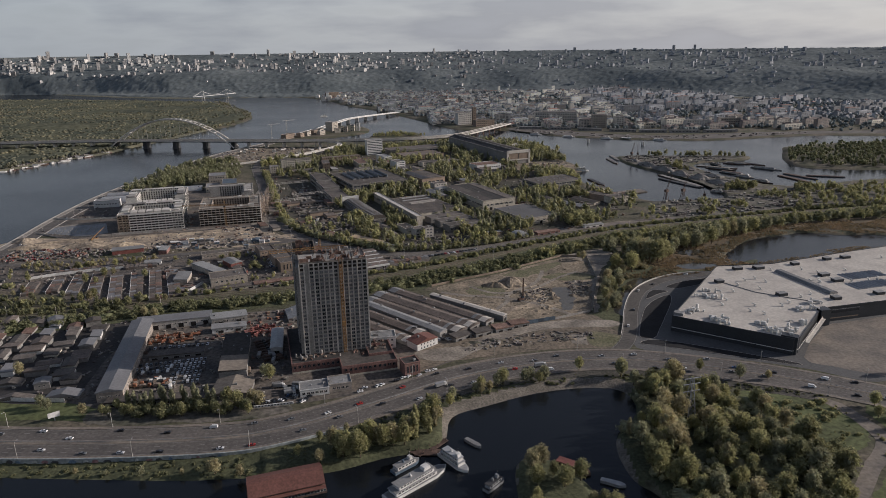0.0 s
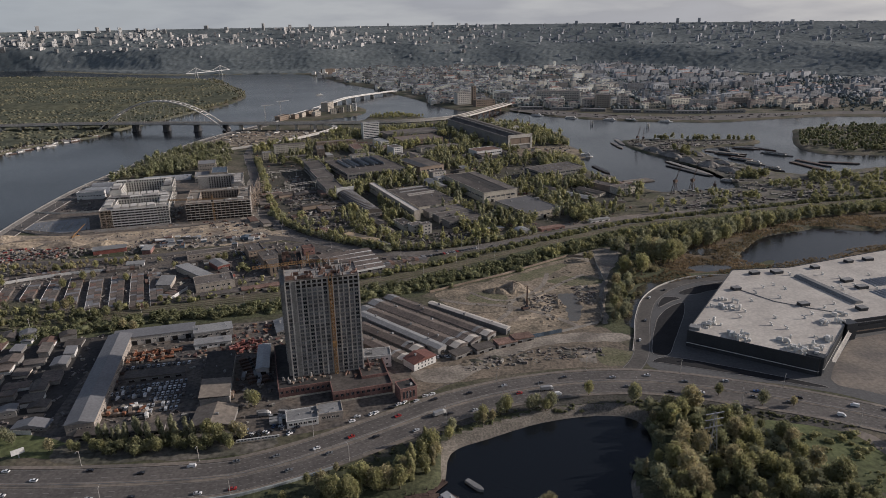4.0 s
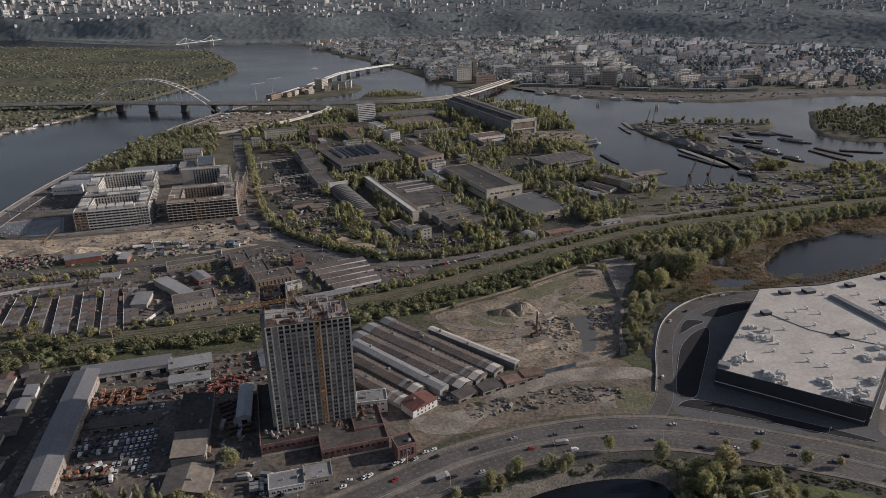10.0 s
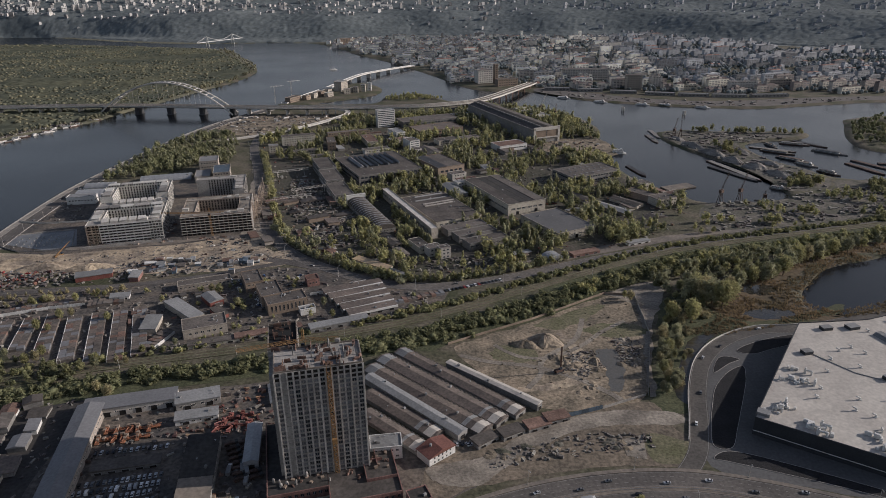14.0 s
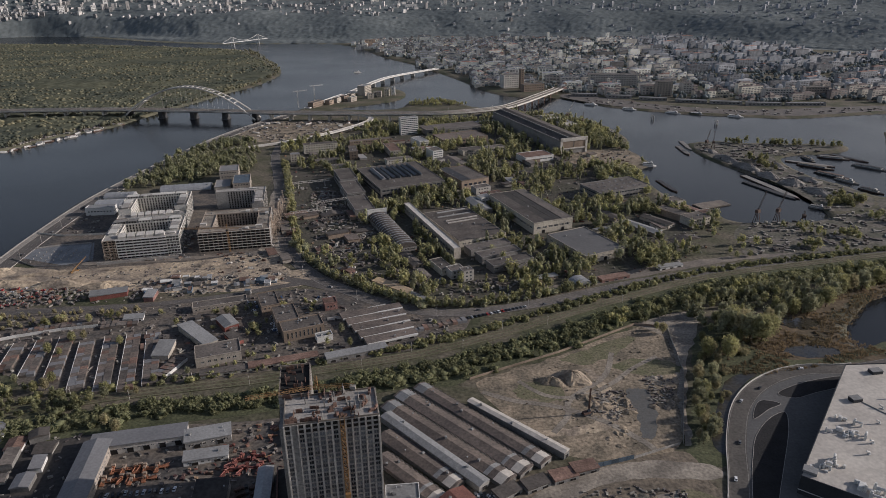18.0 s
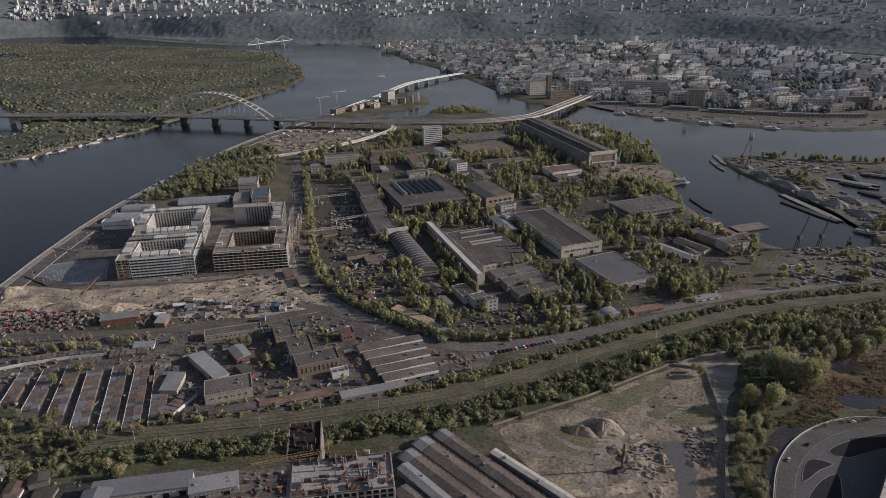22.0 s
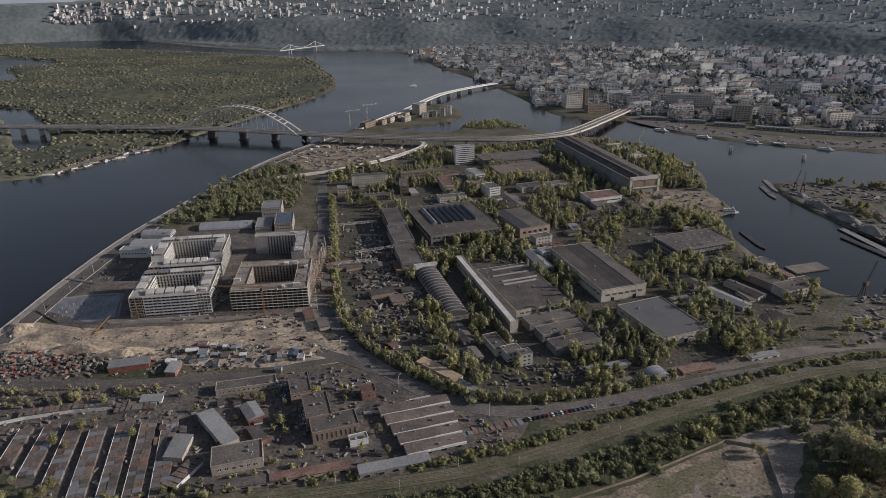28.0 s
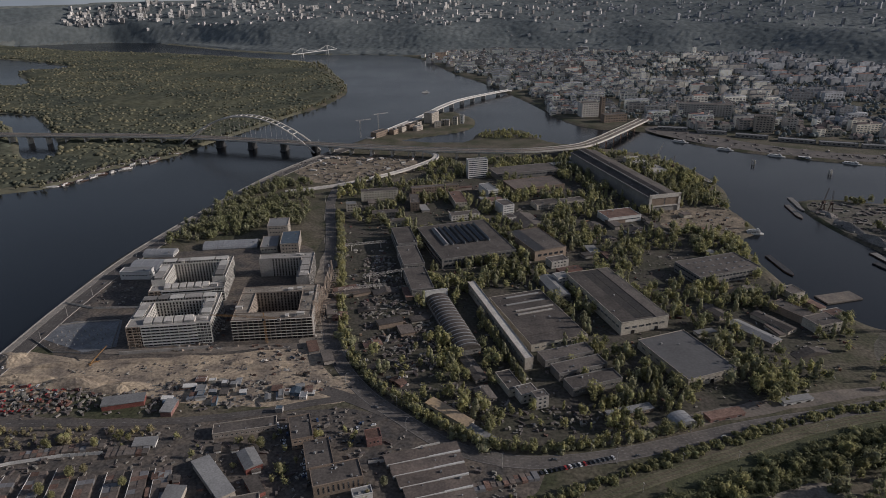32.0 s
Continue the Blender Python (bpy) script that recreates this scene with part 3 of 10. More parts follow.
patch("site_street", [(-446, 834), (-400, 842), (-350, 850), (-300, 866), (-262, 872), (-262, 862), (-300, 856), (-350, 840), (-400, 832), (-446, 824)], 0.19, DUSTROAD, "pale site street before the blocks", "road", 0.5)
patch("river_yard", [(-540, 905), (-500, 912), (-470, 925), (-500, 985), (-545, 985), (-552, 940)], 0.17, YARD, "dark asphalt yard by the river", "ground", 0.8)
patch("slab_floor", [(-536, 842), (-534, 862), (-522, 878), (-472, 890), (-444, 838), (-470, 823)], 0.24, WETSLAB, "wet concrete foundation slab, sky reflection tinted into its colour", "slab", 0.2, 2, False)
patch("dig_site_ground", [(-480, 1440), (-420, 1400), (-330, 1450), (-260, 1530), (-275, 1590), (-380, 1600), (-490, 1570), (-515, 1500)], 0.07, RUBBLE,
      "churned earth of the bridge building site", "ground", 2.0)
SCRAP = [(140, 1300), (156, 1350), (215, 1360), (252, 1352), (262, 1300), (235, 1245), (180, 1250), (145, 1265)]
patch("slipway", [(118, 1650), (138, 1660), (188, 1556), (168, 1500), (156, 1496), (150, 1560)], 0.12, CONCRETE, "pale concrete slipway beside the shipyard hall", "slipway", 1.0)
patch("scrap_ground", SCRAP, 0.07, RUBBLE, "brown scrapyard earth", "ground", 2.0)
patch("harbour_ground", [(444, 1110), (428, 1180), (413, 1225), (388, 1296), (376, 1362), (382, 1406), (435, 1424), (540, 1408), (628, 1402), (628, 1382), (594, 1362), (534, 1350), (490, 1322), (484, 1262), (496, 1200), (522, 1156), (536, 1112), (520, 1060), (456, 1040)],
      0.07, DOCK, "dark rubble of the repair docks", "ground", 2.0)
patch("reed_bed_west", [(175, 640), (205, 690), (250, 735), (330, 795), (322, 755), (312, 726), (303, 700), (296, 672), (220, 640)], 0.05, REED, "dry brown reeds beside the marsh", "reeds", 2.0)
patch("ditch_ground", [(132, 538), (160, 536), (184, 604), (202, 626), (240, 640), (292, 660), (334, 680), (344, 698), (300, 676), (250, 664), (222, 690), (256, 720), (228, 740), (196, 716), (176, 690), (163, 640), (150, 596), (140, 560)], 0.075, UNDERWOOD, "dark overgrown ditch beside the ring road", "ground", 1.5)
patch("marsh_pool", [(248, 681), (270, 688), (291, 685), (294, 676), (278, 669), (256, 670)], 0.11, SWAMP, "still dark marsh pool", "pool", 2.0)
patch("ditch_water", [(152, 553), (166, 590), (184, 628), (200, 640), (214, 642), (196, 624), (178, 594), (162, 545)], 0.13, SWAMP, "dark water in the ditch beside the ring road", "ditch", 0.6)
patch("marsh_pool", [(262, 728), (284, 738), (300, 734), (296, 722), (276, 716)], 0.11, SWAMP, "still dark marsh pool", "pool", 2.0)
patch("belt_ground", [(-84, 601), (-62, 614), (-27, 612), (-15, 621), (55, 661), (120, 700), (118, 712), (57, 686), (8, 660), (-41, 638), (-87, 616)], 0.075, UNDERWOOD, "ground under the railway trees, coloured dark for shade", "ground", 1.5)
patch("reed_bed_east", [(296, 668), (322, 674), (334, 675), (352, 680), (380, 691), (407, 698), (430, 708), (448, 722), (481, 732), (504, 728), (540, 740), (600, 752), (620, 730), (520, 708), (440, 686), (380, 674), (334, 666)], 0.09, REED, "dry brown reeds before the marsh", "reeds", 2.0)
patch("reed_bed_north", [(322, 790), (420, 850), (640, 880), (640, 815), (560, 806), (480, 820), (452, 824), (396, 803), (364, 788), (342, 768), (326, 752)], 0.09, REED, "dry brown reeds beyond the marsh", "reeds", 2.0)
patch("dock_scrub", [(300, 872), (480, 916), (640, 948), (1100, 1000), (1100, 1150), (800, 1120), (600, 1092), (540, 1090), (520, 1050), (455, 1015), (380, 990), (312, 975)], 0.045, DOCK, "scrubby rough ground behind the docks", "ground", 3.0)
patch("far_quay_ground", [(190, 1900), (295, 1790), (395, 1735), (490, 1702), (655, 1672), (800, 1706), (978, 1745), (1400, 1730), (1400, 1790), (900, 1790), (600, 1740), (400, 1810), (230, 1950)],
      0.08, BENDROAD, "grey concrete quay", "quay", 1.0)
patch("bay_meadow", [(200, 407), (228, 403), (258, 394), (262, 378), (258, 350), (240, 338), (221, 350), (212, 372)], 0.08, GRASS, "green meadow", "grass", 2.0)
patch("bay_path", [(250, 399), (262, 392), (268, 374), (271, 357), (266, 340), (244, 318), (222, 294), (216, 298), (236, 322), (257, 344), (260, 357), (258, 374), (254, 388)], 0.14, DUSTROAD, "trodden sandy path", "path", 0.3)
patch("verge_left", [(-330, 405), (-270, 402), (-228, 390), (-232, 378), (-275, 380), (-335, 378)], 0.08, GRASS, "short green verge", "grass", 1.0)
patch("site_road", [(-24, 474), (-8, 480), (16, 487), (38, 508), (72, 526), (104, 534), (144, 532), (146, 520), (106, 518), (76, 512), (44, 492), (20, 470), (4, 458), (-18, 462)], 0.20, SITEDUST, "beaten pale dirt track", "road", 0.9)
patch("dirt_field", [(-28, 440), (0, 456), (50, 470), (100, 478), (132, 478), (146, 500), (140, 516), (130, 545), (80, 532), (40, 522), (10, 512), (-18, 500)], 0.085, FIELDDIRT, "trodden dirt before the market halls", "ground", 1.0)
patch("rubble_strip", [(23, 478), (47, 479), (70, 487), (98, 498), (94, 511), (61, 499), (44, 488)], 0.12, FIELDDIRT, "strip of broken rubble", "rubble", 1.5)
patch("bay_lawn", [(272, 378), (276, 350), (262, 328), (236, 304), (226, 290), (260, 270), (330, 330), (330, 372), (290, 392)], 0.07, GRASS, "rough grass beyond the sandy path", "grass", 1.5)
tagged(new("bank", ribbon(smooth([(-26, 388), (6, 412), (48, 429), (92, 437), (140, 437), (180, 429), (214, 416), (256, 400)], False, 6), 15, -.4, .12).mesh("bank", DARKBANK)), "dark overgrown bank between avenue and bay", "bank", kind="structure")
patch("road_shoulder", [(30, 762), (80, 786), (140, 812), (200, 838), (270, 866), (330, 884), (340, 892), (260, 876), (190, 852), (130, 826), (80, 802), (40, 778)], 0.15, DUSTROAD, "wide dusty shoulder with stalls", "ground", 1.2)
patch("waste_ground", [(126, 722), (154, 738), (194, 742), (182, 700), (164, 660), (150, 610), (140, 560), (134, 560), (150, 640), (156, 690), (140, 712)], 0.11, SITEDUST, "pale waste ground behind the site fence", "ground", 2.0)
patch("wet_silt_hollow", [(104, 612), (112, 617), (121, 614), (124, 596), (118, 566), (110, 556), (106, 562), (108, 589)], 0.15, PUDDLE, "wet grey silt in a hollow", "puddle", 1.5)
patch("weed_patch", [(20, 604), (44, 596), (58, 604), (50, 622), (28, 622)], 0.14, THINGRASS, "thin weeds on the site", "grass", 2.5)
patch("weed_patch", [(60, 655), (84, 650), (110, 668), (128, 694), (112, 692), (84, 672)], 0.14, THINGRASS, "thin weeds by the fence", "grass", 2.5)
for k_, pts_ in enumerate(([(-4, 606), (20, 596), (52, 590), (84, 574), (104, 556), (112, 546)], [(24, 622), (44, 604), (70, 604), (96, 622), (116, 644), (140, 664)], [(46, 560), (58, 580), (62, 600), (92, 632), (104, 668)])):
    tagged(new("wheel_track", ribbon(smooth(pts_, False, 6), (5, 4, 4.5)[k_], .0, .20 + .01 * k_).mesh("wheel_track", SITEDUST)), "pale wheel track over the site", "track", kind="structure")
patch("dark_soil", [(100, 646), (126, 660), (154, 654), (150, 640), (128, 636)], 0.165, THINGRASS, "dark weedy soil on the site", "ground", 2.5)
patch("concrete_pad", [(102, 503), (117, 508), (114, 484), (102, 487)], 0.22, SITEDUST, "square sandy pad beside the avenue", "pad", 0.2, 2, False)
patch("site_haul_track", [(40, 556), (70, 560), (92, 574), (96, 610), (84, 640), (78, 640), (86, 610), (82, 580), (66, 568), (40, 562)], 0.18, SAND, "trodden haul track over the site", "track", 1.0)
patch("corner_lawn", [(120, 509), (142, 503), (146, 496), (138, 482), (117, 483)], 0.14, THINGRASS, "small rough lawn", "grass", 0.6)
patch("mall_yard", [(152, 478), (200, 462), (262, 442), (300, 420), (330, 430), (370, 470), (420, 560), (330, 640), (290, 655), (226, 630), (184, 588), (164, 530)], 0.06, PAVING,
      "grey asphalt round the shopping hall", "ground", 0.5)
patch("mall_forecourt", [(274, 458), (318, 512), (336, 522), (390, 536), (470, 556), (620, 594), (640, 470), (480, 380), (390, 372), (330, 418), (292, 440)], 0.12, DUSTROAD, "pale dusty car park", "car park", 0.5)
patch("roadside_verge", [(-232, 374), (-180, 374), (-130, 378), (-104, 388), (-112, 400), (-150, 402), (-200, 396), (-236, 392)], 0.09, DOCK, "dusty dark verge before the yard", "ground", 1.2)
BEDS = (("bed_long", [(160, 498), (166, 520), (174, 541), (184, 563), (200, 583), (215, 592), (211, 576), (203, 558), (193, 538), (182, 516), (171, 496)], "bed of black soil between the lanes"),
        # bed_low: the black wedge is the shopping hall's shadow, painted as colour.
        ("bed_low", [(156, 486), (166, 482), (210, 466), (258, 447), (262, 450), (215, 474), (172, 492)], "long bed coloured black for the shopping hall's shadow"),
        ("bed_top", [(219, 614), (229, 623), (252, 634), (279, 641), (272, 628), (249, 618), (230, 610)], "bed of black soil"),
        ("bed_small", [(190, 583), (197, 599), (205, 606), (216, 602), (205, 595)], "small bed of black soil"))
for nm_, pts_, lb_ in BEDS:
    bed_ = patch(nm_, pts_, 0.24, SOILSHADE, lb_, "flower bed", 0.1)
    rim_ = [Vector(p) for p in smooth(pts_, True, 6)]
    part("kerb", ribbon(rim_ + rim_[:1], 0.3, 0.0, 0.32), CONCRETE, bed_, "grey concrete kerb")


# ---- roads and railway ----
def road(name, pts, width, z, material, label, zs=None, lanes=0, edge=True):
    line = smooth(pts, False, 8)
    ob = tagged(new(name, ribbon(line, width, z - 0.5, z).mesh(name, material)), label, "road", kind="structure")
    if lanes:
        g = Geo()
        for k in range(1, lanes):
            for i in range(0, len(line) - 1):
                a, b = line[i], line[i + 1]
                n = max(1, int((b - a).length / 9))
                for j in range(n):
                    p, q = a.lerp(b, j / n), a.lerp(b, (j + 0.4) / n)
                    ribbon([p, q], 0.3, z + 0.01, z + 0.03, g, shift=(k / lanes - 0.5) * width)
        part("lane_dash", g, LINE, ob, "faded white lane dashes")
    if edge:
        g = Geo()
        for s in (-1, 1):
            ribbon(line, 0.3, z + 0.01, z + 0.03, g, shift=s * (width / 2 - 0.7))
        part("edge_line", g, LINE, ob, "faded white edge line")
    return line


AVENUE = [(-620, 420), (-440, 385), (-350, 362), (-276, 354), (-206, 353), (-137, 357), (-105, 366), (-71, 383), (-35, 405), (4, 429), (46, 446), (90, 456), (134, 458), (175, 450),
          (212, 438), (247, 425), (297, 399), (380, 350), (520, 250)]
av = smooth(AVENUE, False, 8)
av_n, av_s = offsets(av, 8.2), offsets(av, -8.2)
for nm, ln in (("avenue_north", av_n), ("avenue_south", av_s)):
    ob = tagged(new(nm, ribbon(ln, 12.4, -0.3, 0.30).mesh(nm, ASPHALT)), "dusty grey three-lane carriageway", "road", kind="structure")
    g, ge = Geo(), Geo()
    for k in (-1, 1):
        for i in range(len(ln) - 1):
            n = max(1, int((ln[i + 1] - ln[i]).length / 9))
            for j in range(n):
                ribbon([ln[i].lerp(ln[i + 1], j / n), ln[i].lerp(ln[i + 1], (j + 0.4) / n)], 0.28, 0.31, 0.33, g, shift=k * 2.0)
        ribbon(ln, 0.3, 0.31, 0.33, ge, shift=k * 5.8)
    part("lane_dash", g, LINE, ob, "faded white lane dashes")
    part("edge_line", ge, LINE, ob, "faded white edge line")
tagged(new("median", ribbon(av, 4.0, -0.3, 0.45).mesh("median", DUSTROAD)), "dusty raised median strip", "median", kind="structure")
tagged(new("pavement_north", ribbon(av, 3.0, -0.3, 0.42, shift=16.2).mesh("pavement_north", DUSTROAD)), "grey pavement with kerb", "pavement", kind="structure")
tagged(new("pavement_south", ribbon(av, 3.0, -0.3, 0.42, shift=-16.2).mesh("pavement_south", DUSTROAD)), "grey pavement with kerb", "pavement", kind="structure")

mid_line = road("works_road", [(-560, 690), (-480, 708), (-400, 722), (-330, 735), (-262, 757), (-210, 782), (-165, 800)], 9, 0.22, ASPHALT, "narrow patched asphalt road", lanes=2, edge=False)
bend = road("bend_road", [(-395, 1420), (-374, 1300), (-330, 1170), (-290, 1046), (-254, 935), (-224, 862), (-180, 805), (-135, 770), (-90, 742), (-45, 732), (0, 738), (50, 756), (100, 780),
                         (150, 804), (210, 828), (300, 862), (480, 905), (800, 960)], 15, 0.25, BENDROAD, "wide grey road bending round the works", lanes=4)
for nm, pts_, w_ in (("spur_road", [(-150, 775), (-185, 790), (-215, 800)], 12),):
    road(nm, pts_, w_, 0.2, ASPHALT, "asphalt junction", edge=False)
ramp_line = road("mall_ramp", [(130, 466), (147, 490), (158, 520), (170, 560), (188, 600), (215, 630), (250, 648), (290, 652), (342, 668), (400, 686), (450, 703)], 12.5, 0.18, RAMPROAD,
                 "pale concrete access ramp round the mall", edge=True)
rw_ = [p for p in ramp_line if p[1] > 500 and p[0] < 300]
tagged(new("ramp_wall", ribbon(rw_, .5, -.3, 1.3, shift=6.6).mesh("ramp_wall", PALE)), "low pale wall outside the access ramp", "wall", kind="structure")
em_line = road("embankment_road", [(-522, 600), (-524, 700), (-532, 800), (-546, 905), (-556, 1034), (-551, 1160), (-537, 1309), (-516, 1447), (-480, 1570), (-436, 1680)], 17, 0.3, ASPHALT,
               "wide embankment road along the river", lanes=4)
tagged(new("embankment_wall", ribbon(em_line, 1.2, -4.5, 1.1, shift=17).mesh("embankment_wall", CONCRETE)), "grey concrete river wall", "wall", kind="structure")
tagged(new("promenade", ribbon(em_line, 7.4, -.5, .42, shift=12.6).mesh("promenade", PALEGRAVEL)), "pale paved promenade along the river wall", "pavement", kind="structure")
tagged(new("land_wall", ribbon(em_line, .5, -.3, .75, shift=-9.4).mesh("land_wall", CONCRETE)), "low grey wall on the land side of the embankment", "wall", kind="structure")
RAIL = [(-640, 480), (-450, 536), (-355, 563), (-277, 588), (-190, 611), (-154, 623), (-77, 650), (-47, 663), (7, 692), (67, 730), (132, 769), (207, 812), (282, 842), (442, 890), (585, 928), (900, 990)]
rail_line = smooth(RAIL, False, 6)
tagged(new("trackbed", ribbon(rail_line, 11, -0.3, 0.5).mesh("trackbed", BALLAST)), "grassy ballast of a double railway line", "railway", kind="structure")
tagged(new("undergrowth", ribbon(offsets(rail_line, -29), 30, -.3, .12).mesh("undergrowth", UNDERWOOD)), "undergrowth below the railway trees, coloured dark for shade", "ground", kind="structure")
for k in (-3.1, -1.6, 1.6, 3.1):
    tagged(new("rail", ribbon(rail_line, 0.18, 0.5, 0.72, shift=k).mesh("rail", STEEL)), "worn steel rail", "rail", kind="structure")
# ---- trees ----
def ico(sub):
    bm = bmesh.new()
    bmesh.ops.create_icosphere(bm, subdivisions=sub, radius=1.0)
    v = np.array([q.co[:] for q in bm.verts])
    bm.verts.index_update()
    f = np.array([[q.index for q in p.verts] for p in bm.faces])
    bm.free()
    return v, f


ICO1 = ico(1)


def crown(kind, seed, fine, few=0):
    """Leaf clumps and loose leaf sprays of one crown, one metre high from 0 to 1."""
    rng = np.random.RandomState(seed)
    vs, fs, o = [], [], 0
    if kind == "poplar":
        cs = [((rng.uniform(-.05, .05), rng.uniform(-.05, .05), z), rng.uniform(.07, .11) * (1.15 - abs(z - .45)), 1.9) for z in np.linspace(.16, .88, 9 if fine else 6)]
    elif kind == "bush":
        cs = [((rng.uniform(-.45, .45), rng.uniform(-.45, .45), rng.uniform(.25, .6)), rng.uniform(.25, .4), .8) for _ in range(7 if fine else 4)]
    else:
        n = 12 if fine else 5
        cs = []
        for k in range(n):
            a, q = k * 2.4 + rng.uniform(-.4, .4), math.sqrt((k + .5) / n)
            cs.append(((.17 * q * math.cos(a), .17 * q * math.sin(a), .44 + .30 * (1 - q * q) + rng.uniform(-.12, .12)), rng.uniform(.12, .18), rng.uniform(.9, 1.2)))
    heart_v, heart_f = ICO1
    if kind == "round":
        hearts = []
        for k in range(2 if few else 9 if fine else 5):
            a, q = k * 2.4 + rng.uniform(-.5, .5), rng.uniform(.04, .15)
            z = rng.uniform(.36, .78)
            hearts.append(((q * math.cos(a), q * math.sin(a), z), rng.uniform(.15, .2) if few else rng.uniform(.07, .11) if fine else rng.uniform(.09, .13), rng.uniform(1.0, 1.5)))
    else:
        hearts = cs[::3] if few else cs
    for c, r, sq in hearts:
        ph = rng.uniform(0, 6.28, 6)
        lump = 1 + .16 * np.sin(heart_v[:, :1] * 4 + ph[0]) * np.sin(heart_v[:, 1:2] * 4 + ph[1]) + .14 * np.sin(heart_v[:, 2:] * 5 + heart_v[:, :1] * 3 + ph[2]) + rng.uniform(-.12, .12, (len(heart_v), 1))
        v = heart_v * lump * r * np.array([1, 1, sq]) + np.array(c)
        vs.append(v), fs.append(heart_f + o)
        o += len(v)
    m = 1000 if fine else 14 if few else 140
    ci = rng.randint(0, len(cs), m)
    d = rng.normal(size=(m, 3))
    d /= np.linalg.norm(d, axis=1)[:, None]
    for k in range(m):
        if kind == "round" and k % 3:
            p = np.array([0, 0, .57]) + d[k] * np.array([.235, .235, .35]) * rng.uniform(.62, 1.22)
            r = .15
        else:
            c, r, sq = cs[ci[k]]
            p = np.array(c) + d[k] * r * np.array([1, 1, sq]) * rng.uniform(.8, 1.3)
        s = r * (rng.uniform(.22, .4) if fine else rng.uniform(.6, .9) if few else rng.uniform(.32, .55))
        vs.append(p + rng.uniform(-s, s, (3, 3)))
        fs.append(np.array([[o, o + 1, o + 2]]))
        o += 3
    return np.concatenate(vs), np.concatenate(fs)


KINDS = ("round", "round", "round", "round", "poplar", "poplar", "bush")
FINE = [crown(k, 10 + i, True) for i, k in enumerate(KINDS)]
COARSE = [crown(k, 40 + i, False) for i, k in enumerate(KINDS)]
CLUMP = []
for i_ in range(4):
    q_ = np.random.RandomState(90 + i_)
    CLUMP.append((ICO1[0] * (1 + q_.uniform(-.28, .28, (len(ICO1[0]), 1))) * np.array([.32, .32, .42]) + np.array([0, 0, .5]), ICO1[1]))
TINY = [crown(k, 70 + i, False, 3) for i, k in enumerate(KINDS)]


def leaf_mesh(name, v, f, material):
    me = bpy.data.meshes.new(name)
    me.from_pydata(v.tolist(), [], f.tolist())
    me.materials.append(material)
    me.shade_smooth()
    return me


CROWNS = {(i, j): leaf_mesh("crown", *FINE[i], LEAF[j]) for i in range(len(KINDS)) for j in range(len(LEAF))}


def trunk_mesh(kind):
    g = Geo().tube((0, 0, -.02), (.01, 0, .35), .022, .014, 7).tube((.01, 0, .35), (0, .01, .7), .014, .004, 6)
    if kind == "round":
        for k in range(5):
            a = k * 1.3
            g.tube((.01, 0, .22 + .06 * k), (.2 * math.cos(a), .2 * math.sin(a), .42 + .06 * k), .009, .003, 5)
    return g.mesh("trunk", BARK)


TRUNKS = {k: trunk_mesh(k) for k in ("round", "poplar", "bush")}
TREE_LABEL = {"round": "broad deciduous tree in fresh spring leaf", "poplar": "tall slender poplar in early leaf", "bush": "dense low bush in fresh leaf"}


def tree(x, y, h, i, j, z=0.0, group=""):
    k = KINDS[i]
    name = {"round": "tree", "poplar": "poplar", "bush": "bush"}[k]
    ob = thing(name, ("olive-brown budding " + name + " beside the others") if j == 2 else TREE_LABEL[k], "tree" if k != "bush" else "bush", x, y, z, random.uniform(0, 360), group)
    ob.scale = (h * random.uniform(.9, 1.15), h * random.uniform(.9, 1.15), h)
    put("crown", CROWNS[i, j], ob, 0, 0, 0)
    if k != "bush":
        put("trunk", TRUNKS[k], ob, 0, 0, 0)
    return ob


def scatter(poly, count, seed, keep=None):
    """Random places inside an outline."""
    rng = np.random.RandomState(seed)
    p = np.array([tuple(q) for q in poly])
    lo, hi = p.min(0), p.max(0)
    out = np.zeros((0, 2))
    for _ in range(40):
        q = rng.uniform(lo, hi, (count * 2, 2))
        q = q[inside(q[:, 0], q[:, 1], p.tolist())]
        if keep is not None:
            q = q[keep(q[:, 0], q[:, 1])]
        out = np.concatenate([out, q])
        if len(out) >= count:
            break
    return out[:count]


